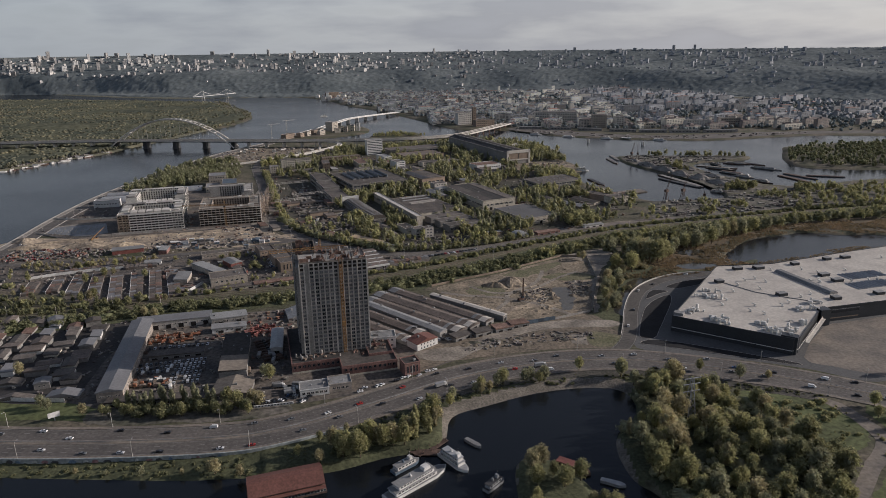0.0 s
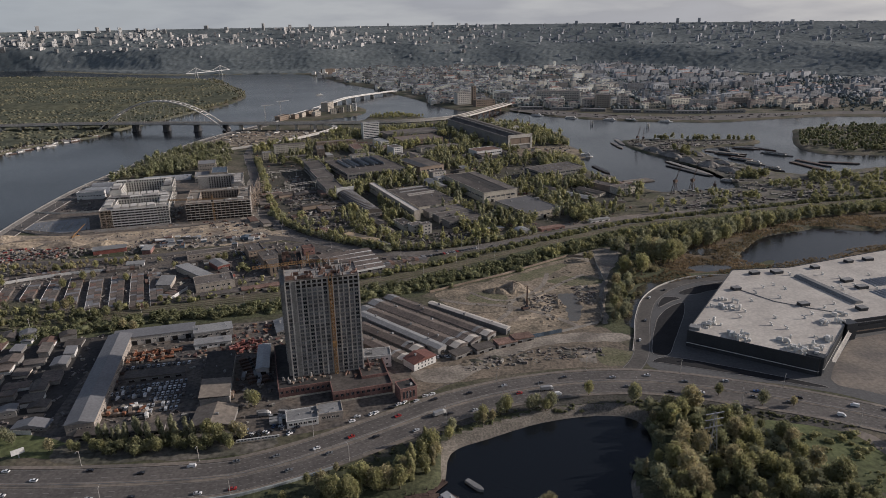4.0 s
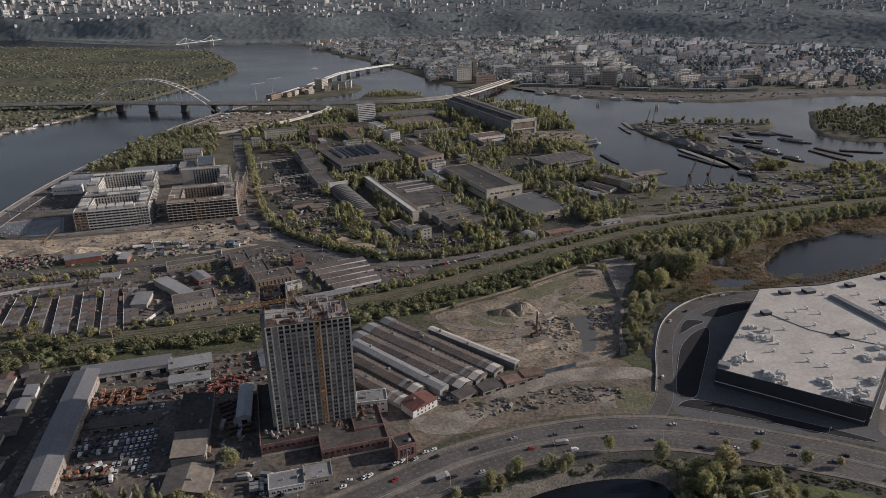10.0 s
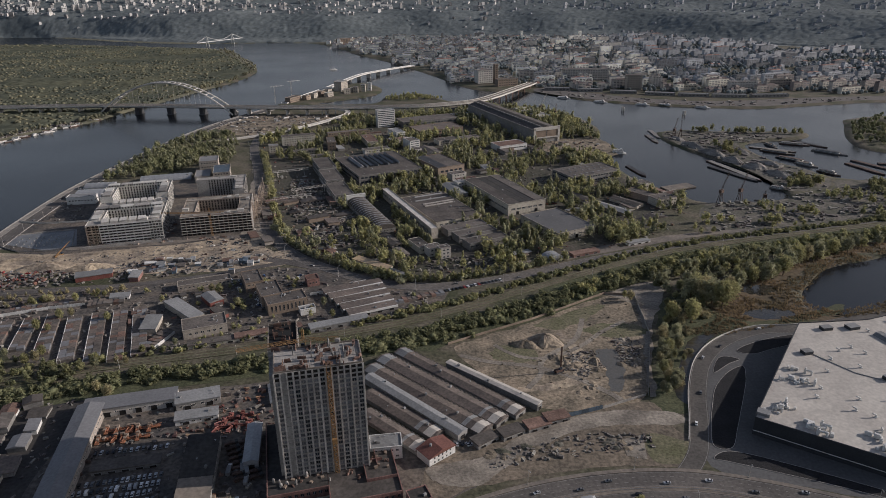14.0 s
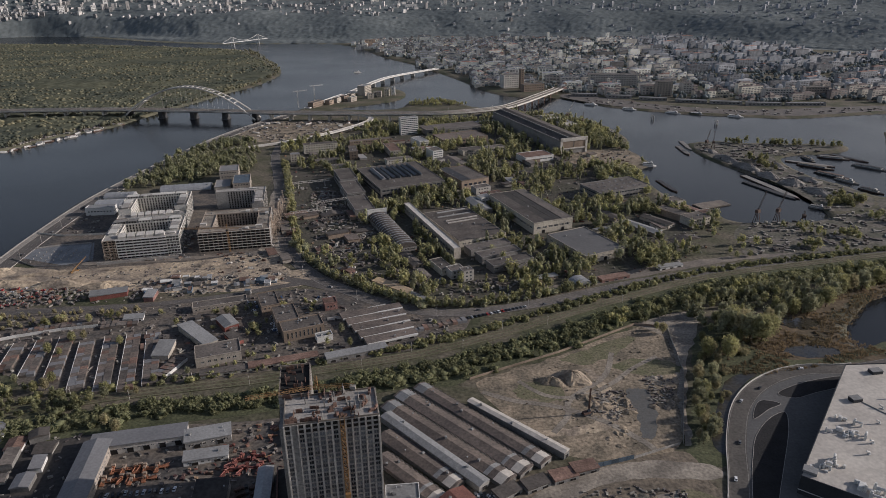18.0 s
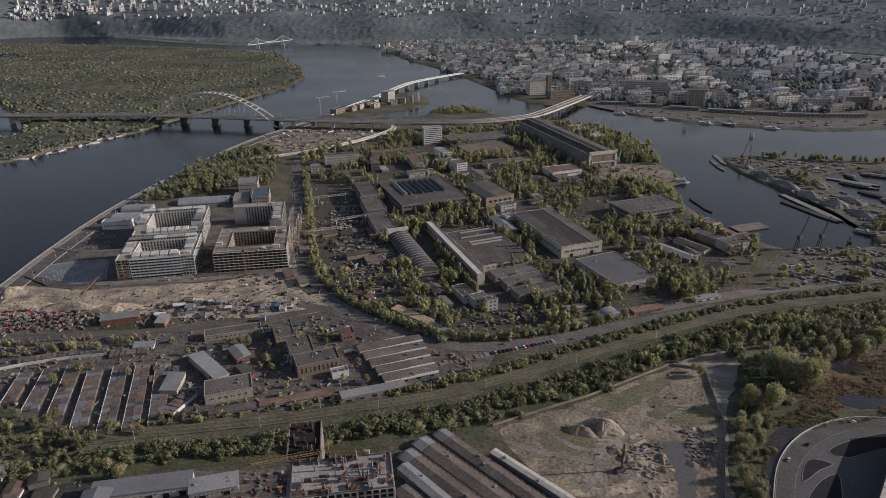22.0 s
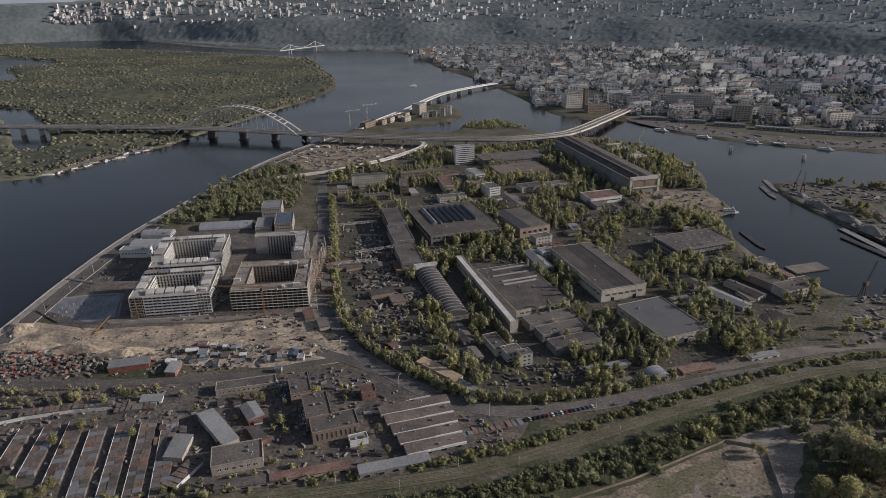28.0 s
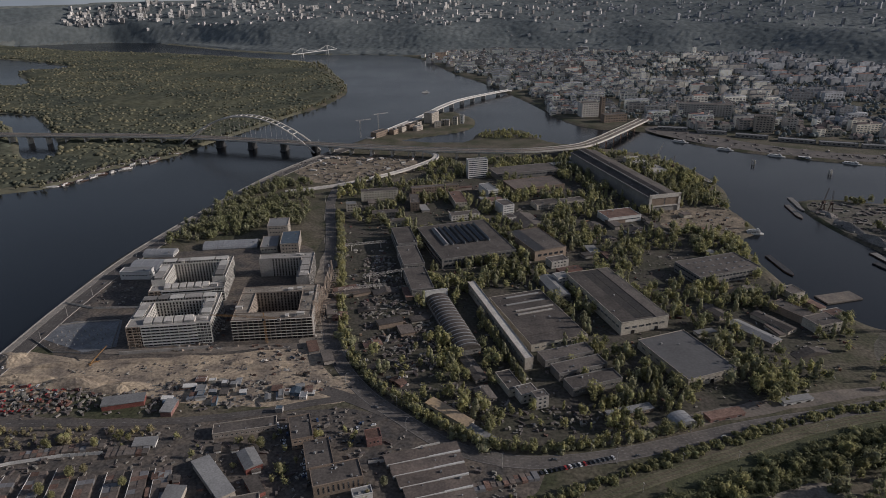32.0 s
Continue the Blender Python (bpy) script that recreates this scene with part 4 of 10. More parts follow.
def woods(name, pts, h0, h1, kinds, material, label, seed, lift=True, wide=1.0, shapes=None):
    """Many trees nobody could count, joined into one object."""
    rng = np.random.RandomState(seed)
    n = len(pts)
    if not n:
        return None
    z = height(pts[:, 0], pts[:, 1]) if lift else np.zeros(n)
    hs, an = rng.uniform(h0, h1, n) * np.where(rng.rand(n) < .2, .7, 1.0), rng.uniform(0, 6.28, n)
    pick = rng.choice(kinds, n)
    vs, fs, o = [], [], 0
    for k in set(kinds):
        sel = np.where(pick == k)[0]
        v, f = (shapes or COARSE)[k]
        if not len(sel):
            continue
        c, s = np.cos(an[sel])[:, None], np.sin(an[sel])[:, None]
        w = (hs[sel] * wide * rng.uniform(.85, 1.25, len(sel)))[:, None]
        x = (v[None, :, 0] * c - v[None, :, 1] * s) * w + pts[sel, 0][:, None]
        y = (v[None, :, 0] * s + v[None, :, 1] * c) * w + pts[sel, 1][:, None]
        zz = v[None, :, 2] * hs[sel][:, None] + z[sel][:, None] - .12 * hs[sel][:, None]
        vs.append(np.stack([x, y, zz], -1).reshape(-1, 3))
        fs.append((f[None] + (np.arange(len(sel)) * len(v))[:, None, None] + o).reshape(-1, 3))
        o += len(sel) * len(v)
    me = leaf_mesh(name, np.concatenate(vs), np.concatenate(fs), material)
    return tagged(new(name, me), label, "trees", kind="stuff")


def canopy(name, gx, gy, keep, h0, h1, material, label, seed):
    """The closed roof of a far wood: a rough sheet over a grid of the plan, where trees stand."""
    r = np.random.RandomState(seed)
    gx, gy = gx + r.uniform(-4, 4, gx.shape), gy + r.uniform(-4, 4, gy.shape)
    ok = keep(gx, gy)
    n, m = gx.shape
    quad = ok[:-1, :-1] & ok[1:, :-1] & ok[1:, 1:] & ok[:-1, 1:]
    full = np.zeros((n, m), int)
    for di, dj in ((0, 0), (1, 0), (1, 1), (0, 1)):
        full[di:n - 1 + di, dj:m - 1 + dj] += quad
    z = height(gx, gy) + np.where(full == 4, r.uniform(h0, h1, gx.shape), .3)
    i, j = np.nonzero(quad)
    f = np.stack([i * m + j, (i + 1) * m + j, (i + 1) * m + j + 1, i * m + j + 1], -1)
    used, f = np.unique(f, return_inverse=True)
    v = np.stack([gx, gy, z], -1).reshape(-1, 3)[used]
    me = leaf_mesh(name, v, f.reshape(-1, 4), material)
    if sum(p.normal.z for p in me.polygons[:80]) < 0:
        me.flip_normals()
    return tagged(new(name, me), label, "trees", kind="stuff")


def clutter(name, poly, count, seed, s0, s1, material, label, keep=None, category="clutter"):
    """Small things nobody could count, strewn over a yard."""
    rr = np.random.RandomState(seed)
    q = scatter(poly, count, seed, keep)
    n = len(q)
    w, d = rr.uniform(s0, s1, n) * rr.choice([1, 1, 1.8], n), rr.uniform(s0, s1, n) * .6
    h, a = rr.uniform(.4, 1.0, n) * np.minimum(d * 1.4, 3.0), rr.uniform(0, 3.14, n)
    sx, sy = np.array([-.5, .5, .5, -.5]), np.array([-.5, -.5, .5, .5])
    c, s = np.cos(a)[:, None], np.sin(a)[:, None]
    lx, ly = sx * w[:, None], sy * d[:, None]
    x, y = lx * c - ly * s + q[:, :1], lx * s + ly * c + q[:, 1:]
    lo = np.stack([x, y, np.full_like(x, -.1)], -1)
    hi = np.stack([x, y, np.repeat(h[:, None], 4, 1) * rr.uniform(.7, 1.0, (n, 4))], -1)
    v = np.concatenate([lo, hi], 1).reshape(-1, 3)
    f = np.array([[0, 1, 5, 4], [1, 2, 6, 5], [2, 3, 7, 6], [3, 0, 4, 7], [4, 5, 6, 7]])
    f = (f[None] + (np.arange(n) * 8)[:, None, None]).reshape(-1, 4)
    me = leaf_mesh(name, v, f, material)
    me.shade_flat()
    return tagged(new(name, me), label, category, kind="stuff")


def along(line, width, step, seed, shift=0.0):
    rng = np.random.RandomState(seed)
    out = []
    for a, b in zip(line[:-1], line[1:]):
        d = Vector((b[0] - a[0], b[1] - a[1]))
        n = int(d.length / step + rng.rand())
        q = Vector((-d[1], d[0])).normalized()
        for _ in range(n):
            t, s = rng.rand(), shift + rng.uniform(-width / 2, width / 2)
            out.append((a[0] + d[0] * t + q[0] * s, a[1] + d[1] * t + q[1] * s))
    return np.array(out) if out else np.zeros((0, 2))
# ---- buildings: shared pieces and builders ----
def ring(w, d, t, z0, z1, cx=0.0, cy=0.0):
    """A closed parapet round a roof, one piece."""
    o = [(-w / 2, -d / 2), (w / 2, -d / 2), (w / 2, d / 2), (-w / 2, d / 2)]
    i = [(-w / 2 + t, -d / 2 + t), (w / 2 - t, -d / 2 + t), (w / 2 - t, d / 2 - t), (-w / 2 + t, d / 2 - t)]
    v = [(x + cx, y + cy, z) for z in (z0, z1) for x, y in o + i]
    f = []
    for k in range(4):
        n = (k + 1) % 4
        f += [(k, n, 8 + n, 8 + k), (4 + n, 4 + k, 12 + k, 12 + n), (8 + k, 8 + n, 12 + n, 12 + k)]
    return Geo().add(v, f)


def window_mesh(frame_mat, bars=1, pane=None):
    """A connected frame with recessed panes, one unit wide and high."""
    bm = bmesh.new()
    n = bars + 1
    cols = [[bm.verts.new((-.5 + i / n, -.07, z)) for z in (-.5, .5)] for i in range(n + 1)]
    fs = [bm.faces.new((cols[i][0], cols[i + 1][0], cols[i + 1][1], cols[i][1])) for i in range(n)]
    for i in range(n):
        for k in (0, 1):
            q = [cols[i][k], cols[i + 1][k]]
            bm.faces.new((q[0], q[1], bm.verts.new((q[1].co.x, .02, q[1].co.z)), bm.verts.new((q[0].co.x, .02, q[0].co.z))))
    bm.normal_update()
    bmesh.ops.inset_individual(bm, faces=fs, thickness=.07 / (1 + .3 * bars), depth=-.05)
    for f in fs:
        f.material_index = 1
    me = bpy.data.meshes.new("window")
    bm.to_mesh(me)
    bm.free()
    me.materials.append(frame_mat)
    me.materials.append(pane or GLASSY)
    return me


WIN, WIN_WIDE, WIN_DARK = window_mesh(PALE), window_mesh(PALE, 4), window_mesh(GREYWALL, 1)
GATE = Geo().box(-.5, .5, -.05, .02, 0, 1, mi=1).box(-.5, -.46, -.1, .02, 0, 1).box(.46, .5, -.1, .02, 0, 1).box(-.5, .5, -.1, .02, .95, 1).mesh("gate", GREYMETAL, VOID)
VENT = Geo().tube((0, 0, 0), (0, 0, .8), .35, .35, 8).tube((0, 0, .8), (0, 0, 1.1), .6, .15, 8).mesh("roof_vent", GREYMETAL)
UNIT = Geo().box(-1, 1, -.7, .7, .15, 1.3).box(-.8, .8, -.5, .5, 1.3, 1.45).box(-1, -.8, -.7, .7, 0, .15).box(.8, 1, -.7, .7, 0, .15).mesh("roof_unit", PALEROOF)
SKYGLASS = Geo().profile([(-.5, 0), (.5, 0), (.5, .4), (0, 1), (-.5, .4)], -.5, .5).mesh("skylight", GLASSY)
SKYPALE = Geo().profile([(-.5, 0), (.5, 0), (.5, .4), (0, 1), (-.5, .4)], -.5, .5).mesh("skylight", PALEROOF)


def wall_windows(ob, w, d, h, rows, step, size, me, sides="fblr", z0=None, gap=2.0, join=False):
    """Rows of windows on the sides of a box: front, back, left, right; join: far off, one piece."""
    g = Geo()
    for s in sides:
        n = max(1, int(((w if s in "fb" else d) - gap) / step))
        for r in range(rows):
            z = (z0 if z0 is not None else h * .55) + r * (h / max(rows, 1) if rows > 1 else 0)
            for k in range(n):
                u = (k - (n - 1) / 2) * step
                x, y, a = {"f": (u, -d / 2, 0), "b": (u, d / 2, 180), "l": (-w / 2, u, -90), "r": (w / 2, u, 90)}[s]
                if join:
                    hw, hh = size[0] / 2, size[1] / 2
                    g.box(-hw, hw, -.08, .05, -hh, hh, pose(x, y, z, 0, 0, a))
                else:
                    put("window", me, ob, x, y, z, a, size[0], 1.6, size[1])
    if join:
        tagged(part("window_row", g, GLASSY, ob, "far dark windows"), kind="stuff")


def hall(label, cx, cy, w, d, rot, h, roof="flat", wall=GREYWALL, top=TAR, rows=1, step=7.0, size=(4.0, 1.8), me=None, sides="fr", gates=0, vents=3, name="factory_hall",
         category="hall", group="", parapet=0.7, over=0.5, seed=1, join=False):
    ob = thing(name, label, category, cx, cy, 0, rot, group)
    join = join or cy > 1080
    rng = random.Random(int(abs(cx) * 7 + abs(cy)) + seed)
    rise = {"flat": 0, "gable": w * .12, "vault": w * .22, "lean": 1.2, "saw": 1.5}[roof]
    eave = h - rise
    g = Geo().box(-w / 2, w / 2, -d / 2, d / 2, -.5, eave)
    part("wall", g, wall, ob)
    g = Geo()
    if roof == "flat":
        g.box(-w / 2 - .02, w / 2 + .02, -d / 2 - .02, d / 2 + .02, eave, eave + .3)
        part("parapet", ring(w + .3, d + .3, .45, eave + .3, eave + .3 + parapet), wall, ob)
    elif roof == "gable":
        g.profile([(-w / 2 - over, eave - .15), (w / 2 + over, eave - .15), (w / 2 + over, eave + .1), (0, h + .1), (-w / 2 - over, eave + .1)], -d / 2 - over, d / 2 + over)
    elif roof == "lean":
        g.profile([(-w / 2 - over, eave - .1), (w / 2 + over, eave - .1), (w / 2 + over, eave + .15), (-w / 2 - over, h)], -d / 2 - over, d / 2 + over)
    elif roof == "vault":
        pts = [(-w / 2 - .2, eave), (w / 2 + .2, eave)] + [((w / 2 + .2) * math.cos(a), eave + rise * math.sin(a)) for a in np.linspace(0.1, math.pi - .1, 9)]
        g.profile(pts, -d / 2, d / 2)
        for k in range(int(d / 7)):
            y = -d / 2 + 3.5 + 7 * k
            rp = [((w / 2 + .3) * math.cos(a), eave + (rise + .25) * math.sin(a)) for a in np.linspace(0, math.pi, 11)]
            part("roof_rib", Geo().profile(rp + [(-w / 2, eave - .2), (w / 2, eave - .2)], y - .5, y + .5), GREYMETAL, ob, "raised pale roof rib")
    elif roof == "saw":
        n = max(2, int(w / 11))
        g.box(-w / 2, w / 2, -d / 2, d / 2, eave, eave + .3)
        for k in range(n):
            x0 = -w / 2 + k * w / n
            part("roof_bay", Geo().profile([(x0 + .3, eave + .3), (x0 + w / n - .3, eave + .3), (x0 + w / n - .3, eave + .6), (x0 + w / n * .5, h + .6), (x0 + .3, eave + .6)], -d / 2 + .4, d / 2 - .4), top, ob)
    cover = part("roof", g, top, ob)
    if rows:
        wall_windows(ob, w, d, eave, rows, step, size, me or WIN_WIDE, sides, z0=eave / rows * .55 if rows > 1 else None, join=join)
    for k in range(gates):
        put("gate", GATE, ob, (k + .5) / gates * w - w / 2, -d / 2, 0, 0, min(4.5, w / gates * .6), 2, min(eave * .6, 4.5))
    for k in range(vents):
        x, y = rng.uniform(-.42, .42) * w, rng.uniform(-.45, .45) * d
        zt = eave + .3 if roof in ("flat", "saw") else (eave + (h - eave) * (1 - abs(x) / (w / 2)) if roof == "gable" else h - .6)
        put("roof_vent" if k % 3 else "roof_unit", VENT if k % 3 else UNIT, cover, x, y, zt, rng.uniform(0, 90))
    return ob


# ---- vehicles ----
def car_meshes(paint, van=False):
    L, W = (2.6, .95) if van else (2.2, .88)
    body = [(-L, .35), (-L * .8, .35), (-L * .76, .02), (-L * .48, .02), (-L * .44, .35), (L * .44, .35), (L * .48, .02), (L * .76, .02), (L * .8, .35), (L, .35), (L, .75), (L * .95, .95), (-L * .97, 1.0), (-L, .8)]
    if van:
        cab = [(-L * .95, .98), (L * .8, .96), (L * .45, 1.95), (-L * .93, 2.05)]
    else:
        cab = [(-L * .82, .98), (L * .42, .96), (L * .1, 1.42), (-L * .55, 1.45)]
    gb = Geo().profile(body, -W, W)
    gb.box(-L * .5 if not van else -L * .9, L * .08 if not van else L * .4, -W * .78, W * .78, 1.43 if not van else 2.0, 1.50 if not van else 2.1)
    return gb.mesh("body", paint), Geo().profile(cab, -W * .86, W * .86).mesh("cabin", GLASSY if not van else paint)


CAR_MESH = [car_meshes(p) for p in CARS] + [car_meshes(CARS[0], True), car_meshes(CARS[1], True)]
WHEEL = Geo().tube((0, -.12, 0), (0, .12, 0), .33, .33, 10).mesh("wheel", RUBBER)
CAR_NAME = ["white", "silver", "black", "dark grey", "red", "blue", "white boxy", "silver boxy"]


def car(x, y, rot, k, z=0.3, place="standing on the road", group="", wheels=False):
    ob = thing("van" if k > 5 else "car", f"{CAR_NAME[k]} {'van' if k > 5 else 'car'} {place}", "van" if k > 5 else "car", x, y, z, rot, group)
    b, c = CAR_MESH[k]
    put("body", b, ob, 0, 0, 0)
    put("cabin", c, ob, 0, 0, 0)
    if not wheels:
        return ob
    for sx in (-1.35, 1.35):
        for sy in (-.78, .78):
            put("wheel", WHEEL, ob, sx, sy, .33)
    return ob


def truck(x, y, rot, cabm, boxm, z=0.1, label="lorry with a long box body", name="truck", L=7.0):
    ob = thing(name, label, "truck", x, y, z, rot)
    part("cab", Geo().profile([(L / 2, .6), (L / 2 + 2, .6), (L / 2 + 2, 1.6), (L / 2 + 1.7, 2.7), (L / 2, 2.8)], -1.15, 1.15), cabm, ob)
    part("cargo_box", Geo().box(-L / 2, L / 2 - .2, -1.25, 1.25, 1.0, 3.3).box(-L / 2, L / 2, -.5, .5, .6, 1.0), boxm, ob)
    for sx in (-L / 2 + 1, -L / 2 + 2.2, L / 2 + 1):
        for sy in (-1.05, 1.05):
            put("wheel", WHEEL, ob, sx, sy, .5, 0, 1.5, 1.6, 1.5)
    return ob


def lamp_post(x, y, rot, h=11.0, group="street lamps"):
    return copy_thing(LAMP, pose(x, y, 0.3, 0, 0, rot))


def make_lamp():
    ob = thing("street_lamp", "slim grey street lamp with a bent arm", "lamp", 0, -3000, -60, 0, "street lamps")
    part("base", Geo().box(-.35, .35, -.35, .35, -.3, .5), CONCRETE, ob)
    part("pole", Geo().tube((0, 0, .5), (0, 0, 10.5), .16, .10, 8), PALE, ob)
    part("arm", Geo().tube((0, 0, 10.5), (0, 1.2, 11.3), .08, .08, 6).tube((0, 1.2, 11.3), (0, 2.4, 11.4), .08, .06, 6), PALE, ob)
    part("lamp_head", Geo().box(-.2, .2, 2.2, 3.2, 11.3, 11.5), GREYMETAL, ob)
    return ob


LAMP = make_lamp()
LAMP.matrix_basis = pose(-300, 371, 0.3, 0, 0, 180)


def junk(seed, w, d, h):
    """A jumbled heap: a blocky field of stacked pieces in one skin."""
    rr = np.random.RandomState(seed)
    nx, ny = 9, 7
    z = rr.uniform(0, 1, (nx, ny)) ** 1.6 * h
    z[0, :] = z[-1, :] = z[:, 0] = z[:, -1] = -.2
    xs = np.sort(rr.uniform(-.5, .5, nx)) * w
    ys = np.sort(rr.uniform(-.5, .5, ny)) * d
    v = [(xs[i] + rr.uniform(-.2, .2), ys[j] + rr.uniform(-.2, .2), z[i, j]) for i in range(nx) for j in range(ny)]
    return Geo().add(v, [(i * ny + j, (i + 1) * ny + j, (i + 1) * ny + j + 1, i * ny + j + 1) for i in range(nx - 1) for j in range(ny - 1)])
# ---- the unfinished tower and its podium ----
def make_tower():
    ob = thing("apartment_tower", "unfinished grey concrete apartment tower with dark unglazed windows", "tower", -86.0, 474.0, 0, 14.5)
    W, D, H, F, z0 = 49.5, 25.0, 80.0, 25, 5.0
    fh = (H - z0) / F
    part("wall", Geo().box(-W / 2, W / 2, -D / 2, D / 2, -.5, H).box(-W / 2 - 2.5, -W / 2, -D / 2 + 3, D / 2 - 3, -.5, H - 3), CONCRETE, ob, "bare grey concrete walls")
    bays = 14
    bw = W / bays
    for k in range(bays + 1):
        x = -W / 2 + k * bw
        wide = {0: .7, 1: .8, 3: 1.0, 5: .7, 7: 1.0, 9: .8, bays: .8}.get(k, .42)
        put("pilaster", PIL, ob, x, -D / 2, 0, 0, wide, .75 if k % 2 else 1.1, H)
        if k % 3 == 0:
            put("pilaster", PIL, ob, x, D / 2, 0, 0, wide, 1.0, H)
    for k in range(7):
        for s in (-1, 1):
            put("pilaster", PIL, ob, s * (W / 2 + (2.5 if s < 0 and 0 < k < 6 else 0)), -D / 2 + k * D / 6, 0, 90, .5, .8, H - (3 if s < 0 else 0))
    for f in range(F + 1):
        z = z0 + f * fh
        put("floor_slab", SLAB, ob, 0, 0, z, 0, W + .6, D + .6, .30)
    for f in range(F):
        z = z0 + (f + .54) * fh
        for k in range(bays):
            if k != 1 and f * bays + k < 320:
                put("window", TWIN if (k + f // 7) % 5 else TWIN2, ob, -W / 2 + (k + .5) * bw, -D / 2, z, 0, bw * .64, 1.5, fh * .60)
    g = Geo()
    for f in range(F):
        z = z0 + (f + .54) * fh
        for k in range(bays):
            x = -W / 2 + (k + .5) * bw
            if k != 1 and f * bays + k >= 320:
                g.box(x - bw * .33, x + bw * .33, -D / 2 - .06, -D / 2, z - .9, z + .9)
            g.box(x - bw * .33, x + bw * .33, D / 2, D / 2 + .06, z - .9, z + .9)
        for k in range(6):
            y = -D / 2 + (k + .5) * D / 6
            g.box(W / 2, W / 2 + .06, y - 1.1, y + 1.1, z - .9, z + .9)
            if 0 < k < 5:
                g.box(-W / 2 - 2.56, -W / 2 - 2.5, y - 1.1, y + 1.1, z - .9, z + .9)
    tagged(part("window_row", g, VOID, ob, "near-black panels for the shade in unglazed openings"), kind="stuff")
    # crown of the tower: parapets, lift house, screens and steel
    for b in ((-W / 2, W / 2, -D / 2, -D / 2 + .4), (-W / 2, W / 2, D / 2 - .4, D / 2), (-W / 2, -W / 2 + .4, -D / 2 + .4, D / 2 - .4), (W / 2 - .4, W / 2, -D / 2 + .4, D / 2 - .4)):
        part("parapet", Geo().box(*b, H, H + 1.1), DUSTROAD, ob)
    part("roof_deck", Geo().box(-W / 2 + .5, W / 2 - .5, -D / 2 + .5, D / 2 - .5, H, H + .12), DARKYARD, ob, "dusty dark roof deck")
    # rear wing of the tower, its dark deck open to the sky
    x0, x1, y0, y1, hw = -28.0, -10.5, D / 2 + .1, 44.0, 81.0
    part("rear_wing", Geo().box(x0, x1, y0, y1, -.5, hw - .5), CONCRETE, ob, "bare grey rear wing")
    part("wing_deck", Geo().box(x0 + .6, x1 - .6, y0 + .6, y1 - .6, hw - .5, hw - .3), RUBBER, ob, "black wet deck of the rear wing")
    part("wing_parapet", ring(x1 - x0, y1 - y0, .6, hw - .5, hw + .9, (x0 + x1) / 2, (y0 + y1) / 2), DUSTROAD, ob)
    wing = Geo()
    for f in range(F):
        put("wing_slab", SLAB, ob, (x0 + x1) / 2, (y0 + y1) / 2, z0 + f * fh, 0, x1 - x0 + .5, y1 - y0 + .3, .32)
        for k in range(7):
            y = y0 + (k + .5) * (y1 - y0) / 7
            for x in (x0, x1):
                wing.box(x - .06, x + .06, y - 1.3, y + 1.3, z0 + (f + .54) * fh - .9, z0 + (f + .54) * fh + .9)
    tagged(part("window_row", wing, VOID, ob, "near-black panels for the shade in the rear wing's openings"), kind="stuff")
    rng = random.Random(6)
    for k in range(20):
        put("form_panel", FORMP, ob, rng.uniform(x0 + 2, x1 - 2), rng.uniform(y0 + 2, y1 - 2), hw - .3, rng.choice((0, 90)) + rng.uniform(-8, 8), rng.uniform(.5, 1.2), 1, rng.uniform(.5, 1.2))
    rng = random.Random(5)
    for k in range(22):
        u = rng.uniform(-W / 2 + 1, W / 2 - 1)
        put("form_panel", FORMP, ob, u, rng.choice((-D / 2 + .9, D / 2 - .9, rng.uniform(-9, 9))), H + .12, rng.choice((0, 90)) + rng.uniform(-8, 8), rng.uniform(.7, 1.8), 1, rng.uniform(.6, 1.3))
    for k in range(52):
        x, y = rng.uniform(-W / 2 + (16 if k % 3 else 3), W / 2 - 1), rng.uniform(-D / 2 + 1, D / 2 - 1)
        put("roof_column" if k % 2 else "formwork_stack", COLUMN if k % 2 else STACK, ob, x, y, H, rng.uniform(0, 90), rng.uniform(.7, 1.4), rng.uniform(.7, 1.4), rng.uniform(.7, 2.2))
    # ochre hoist mast on the front
    hoist = part("hoist_mast", Geo().box(4.1, 4.5, -D / 2 - 2.4, -D / 2 - 2.0, 0, H + 4).box(6.3, 6.7, -D / 2 - 2.4, -D / 2 - 2.0, 0, H + 4).box(4.2, 4.4, -D / 2 - 2.3, -D / 2 - 2.1, 0, H + 4).box(6.4, 6.6, -D / 2 - 2.3, -D / 2 - 2.1, 0, H + 4).box(4.2, 4.4, -D / 2 - .9, -D / 2 - .7, 0, H + 4).box(
        6.4, 6.6, -D / 2 - .9, -D / 2 - .7, 0, H + 4), YELLOW, ob, "yellow hoist mast")
    for k in range(26):
        z = 1.5 + k * 3.0
        put("mast_brace", BRACE, hoist, 5.4, -D / 2 - 2.2, z, 0, 1, 1, 1 if k % 2 else -1)
    part("hoist_cage", Geo().box(3.9, 6.9, -D / 2 - 4, -D / 2 - 2.35, 30, 33).box(3.9, 6.9, -D / 2 - 4.1, -D / 2 - 2.35, 29.7, 30), YELLOW, ob)
    return ob


FORMP = Geo().box(-1.4, 1.4, -.1, .1, 0, 3.0).box(-1.4, 1.4, -.25, -.1, .4, .6).box(-1.4, 1.4, -.25, -.1, 2.2, 2.4).mesh("form_panel", RUST)
PIL = Geo().box(-.5, .5, -.75, 0, 0, 1).mesh("pilaster", TOWERGREY)
SLAB = Geo().box(-.5, .5, -.5, .5, -.5, .5).mesh("floor_slab", CONCRETE)
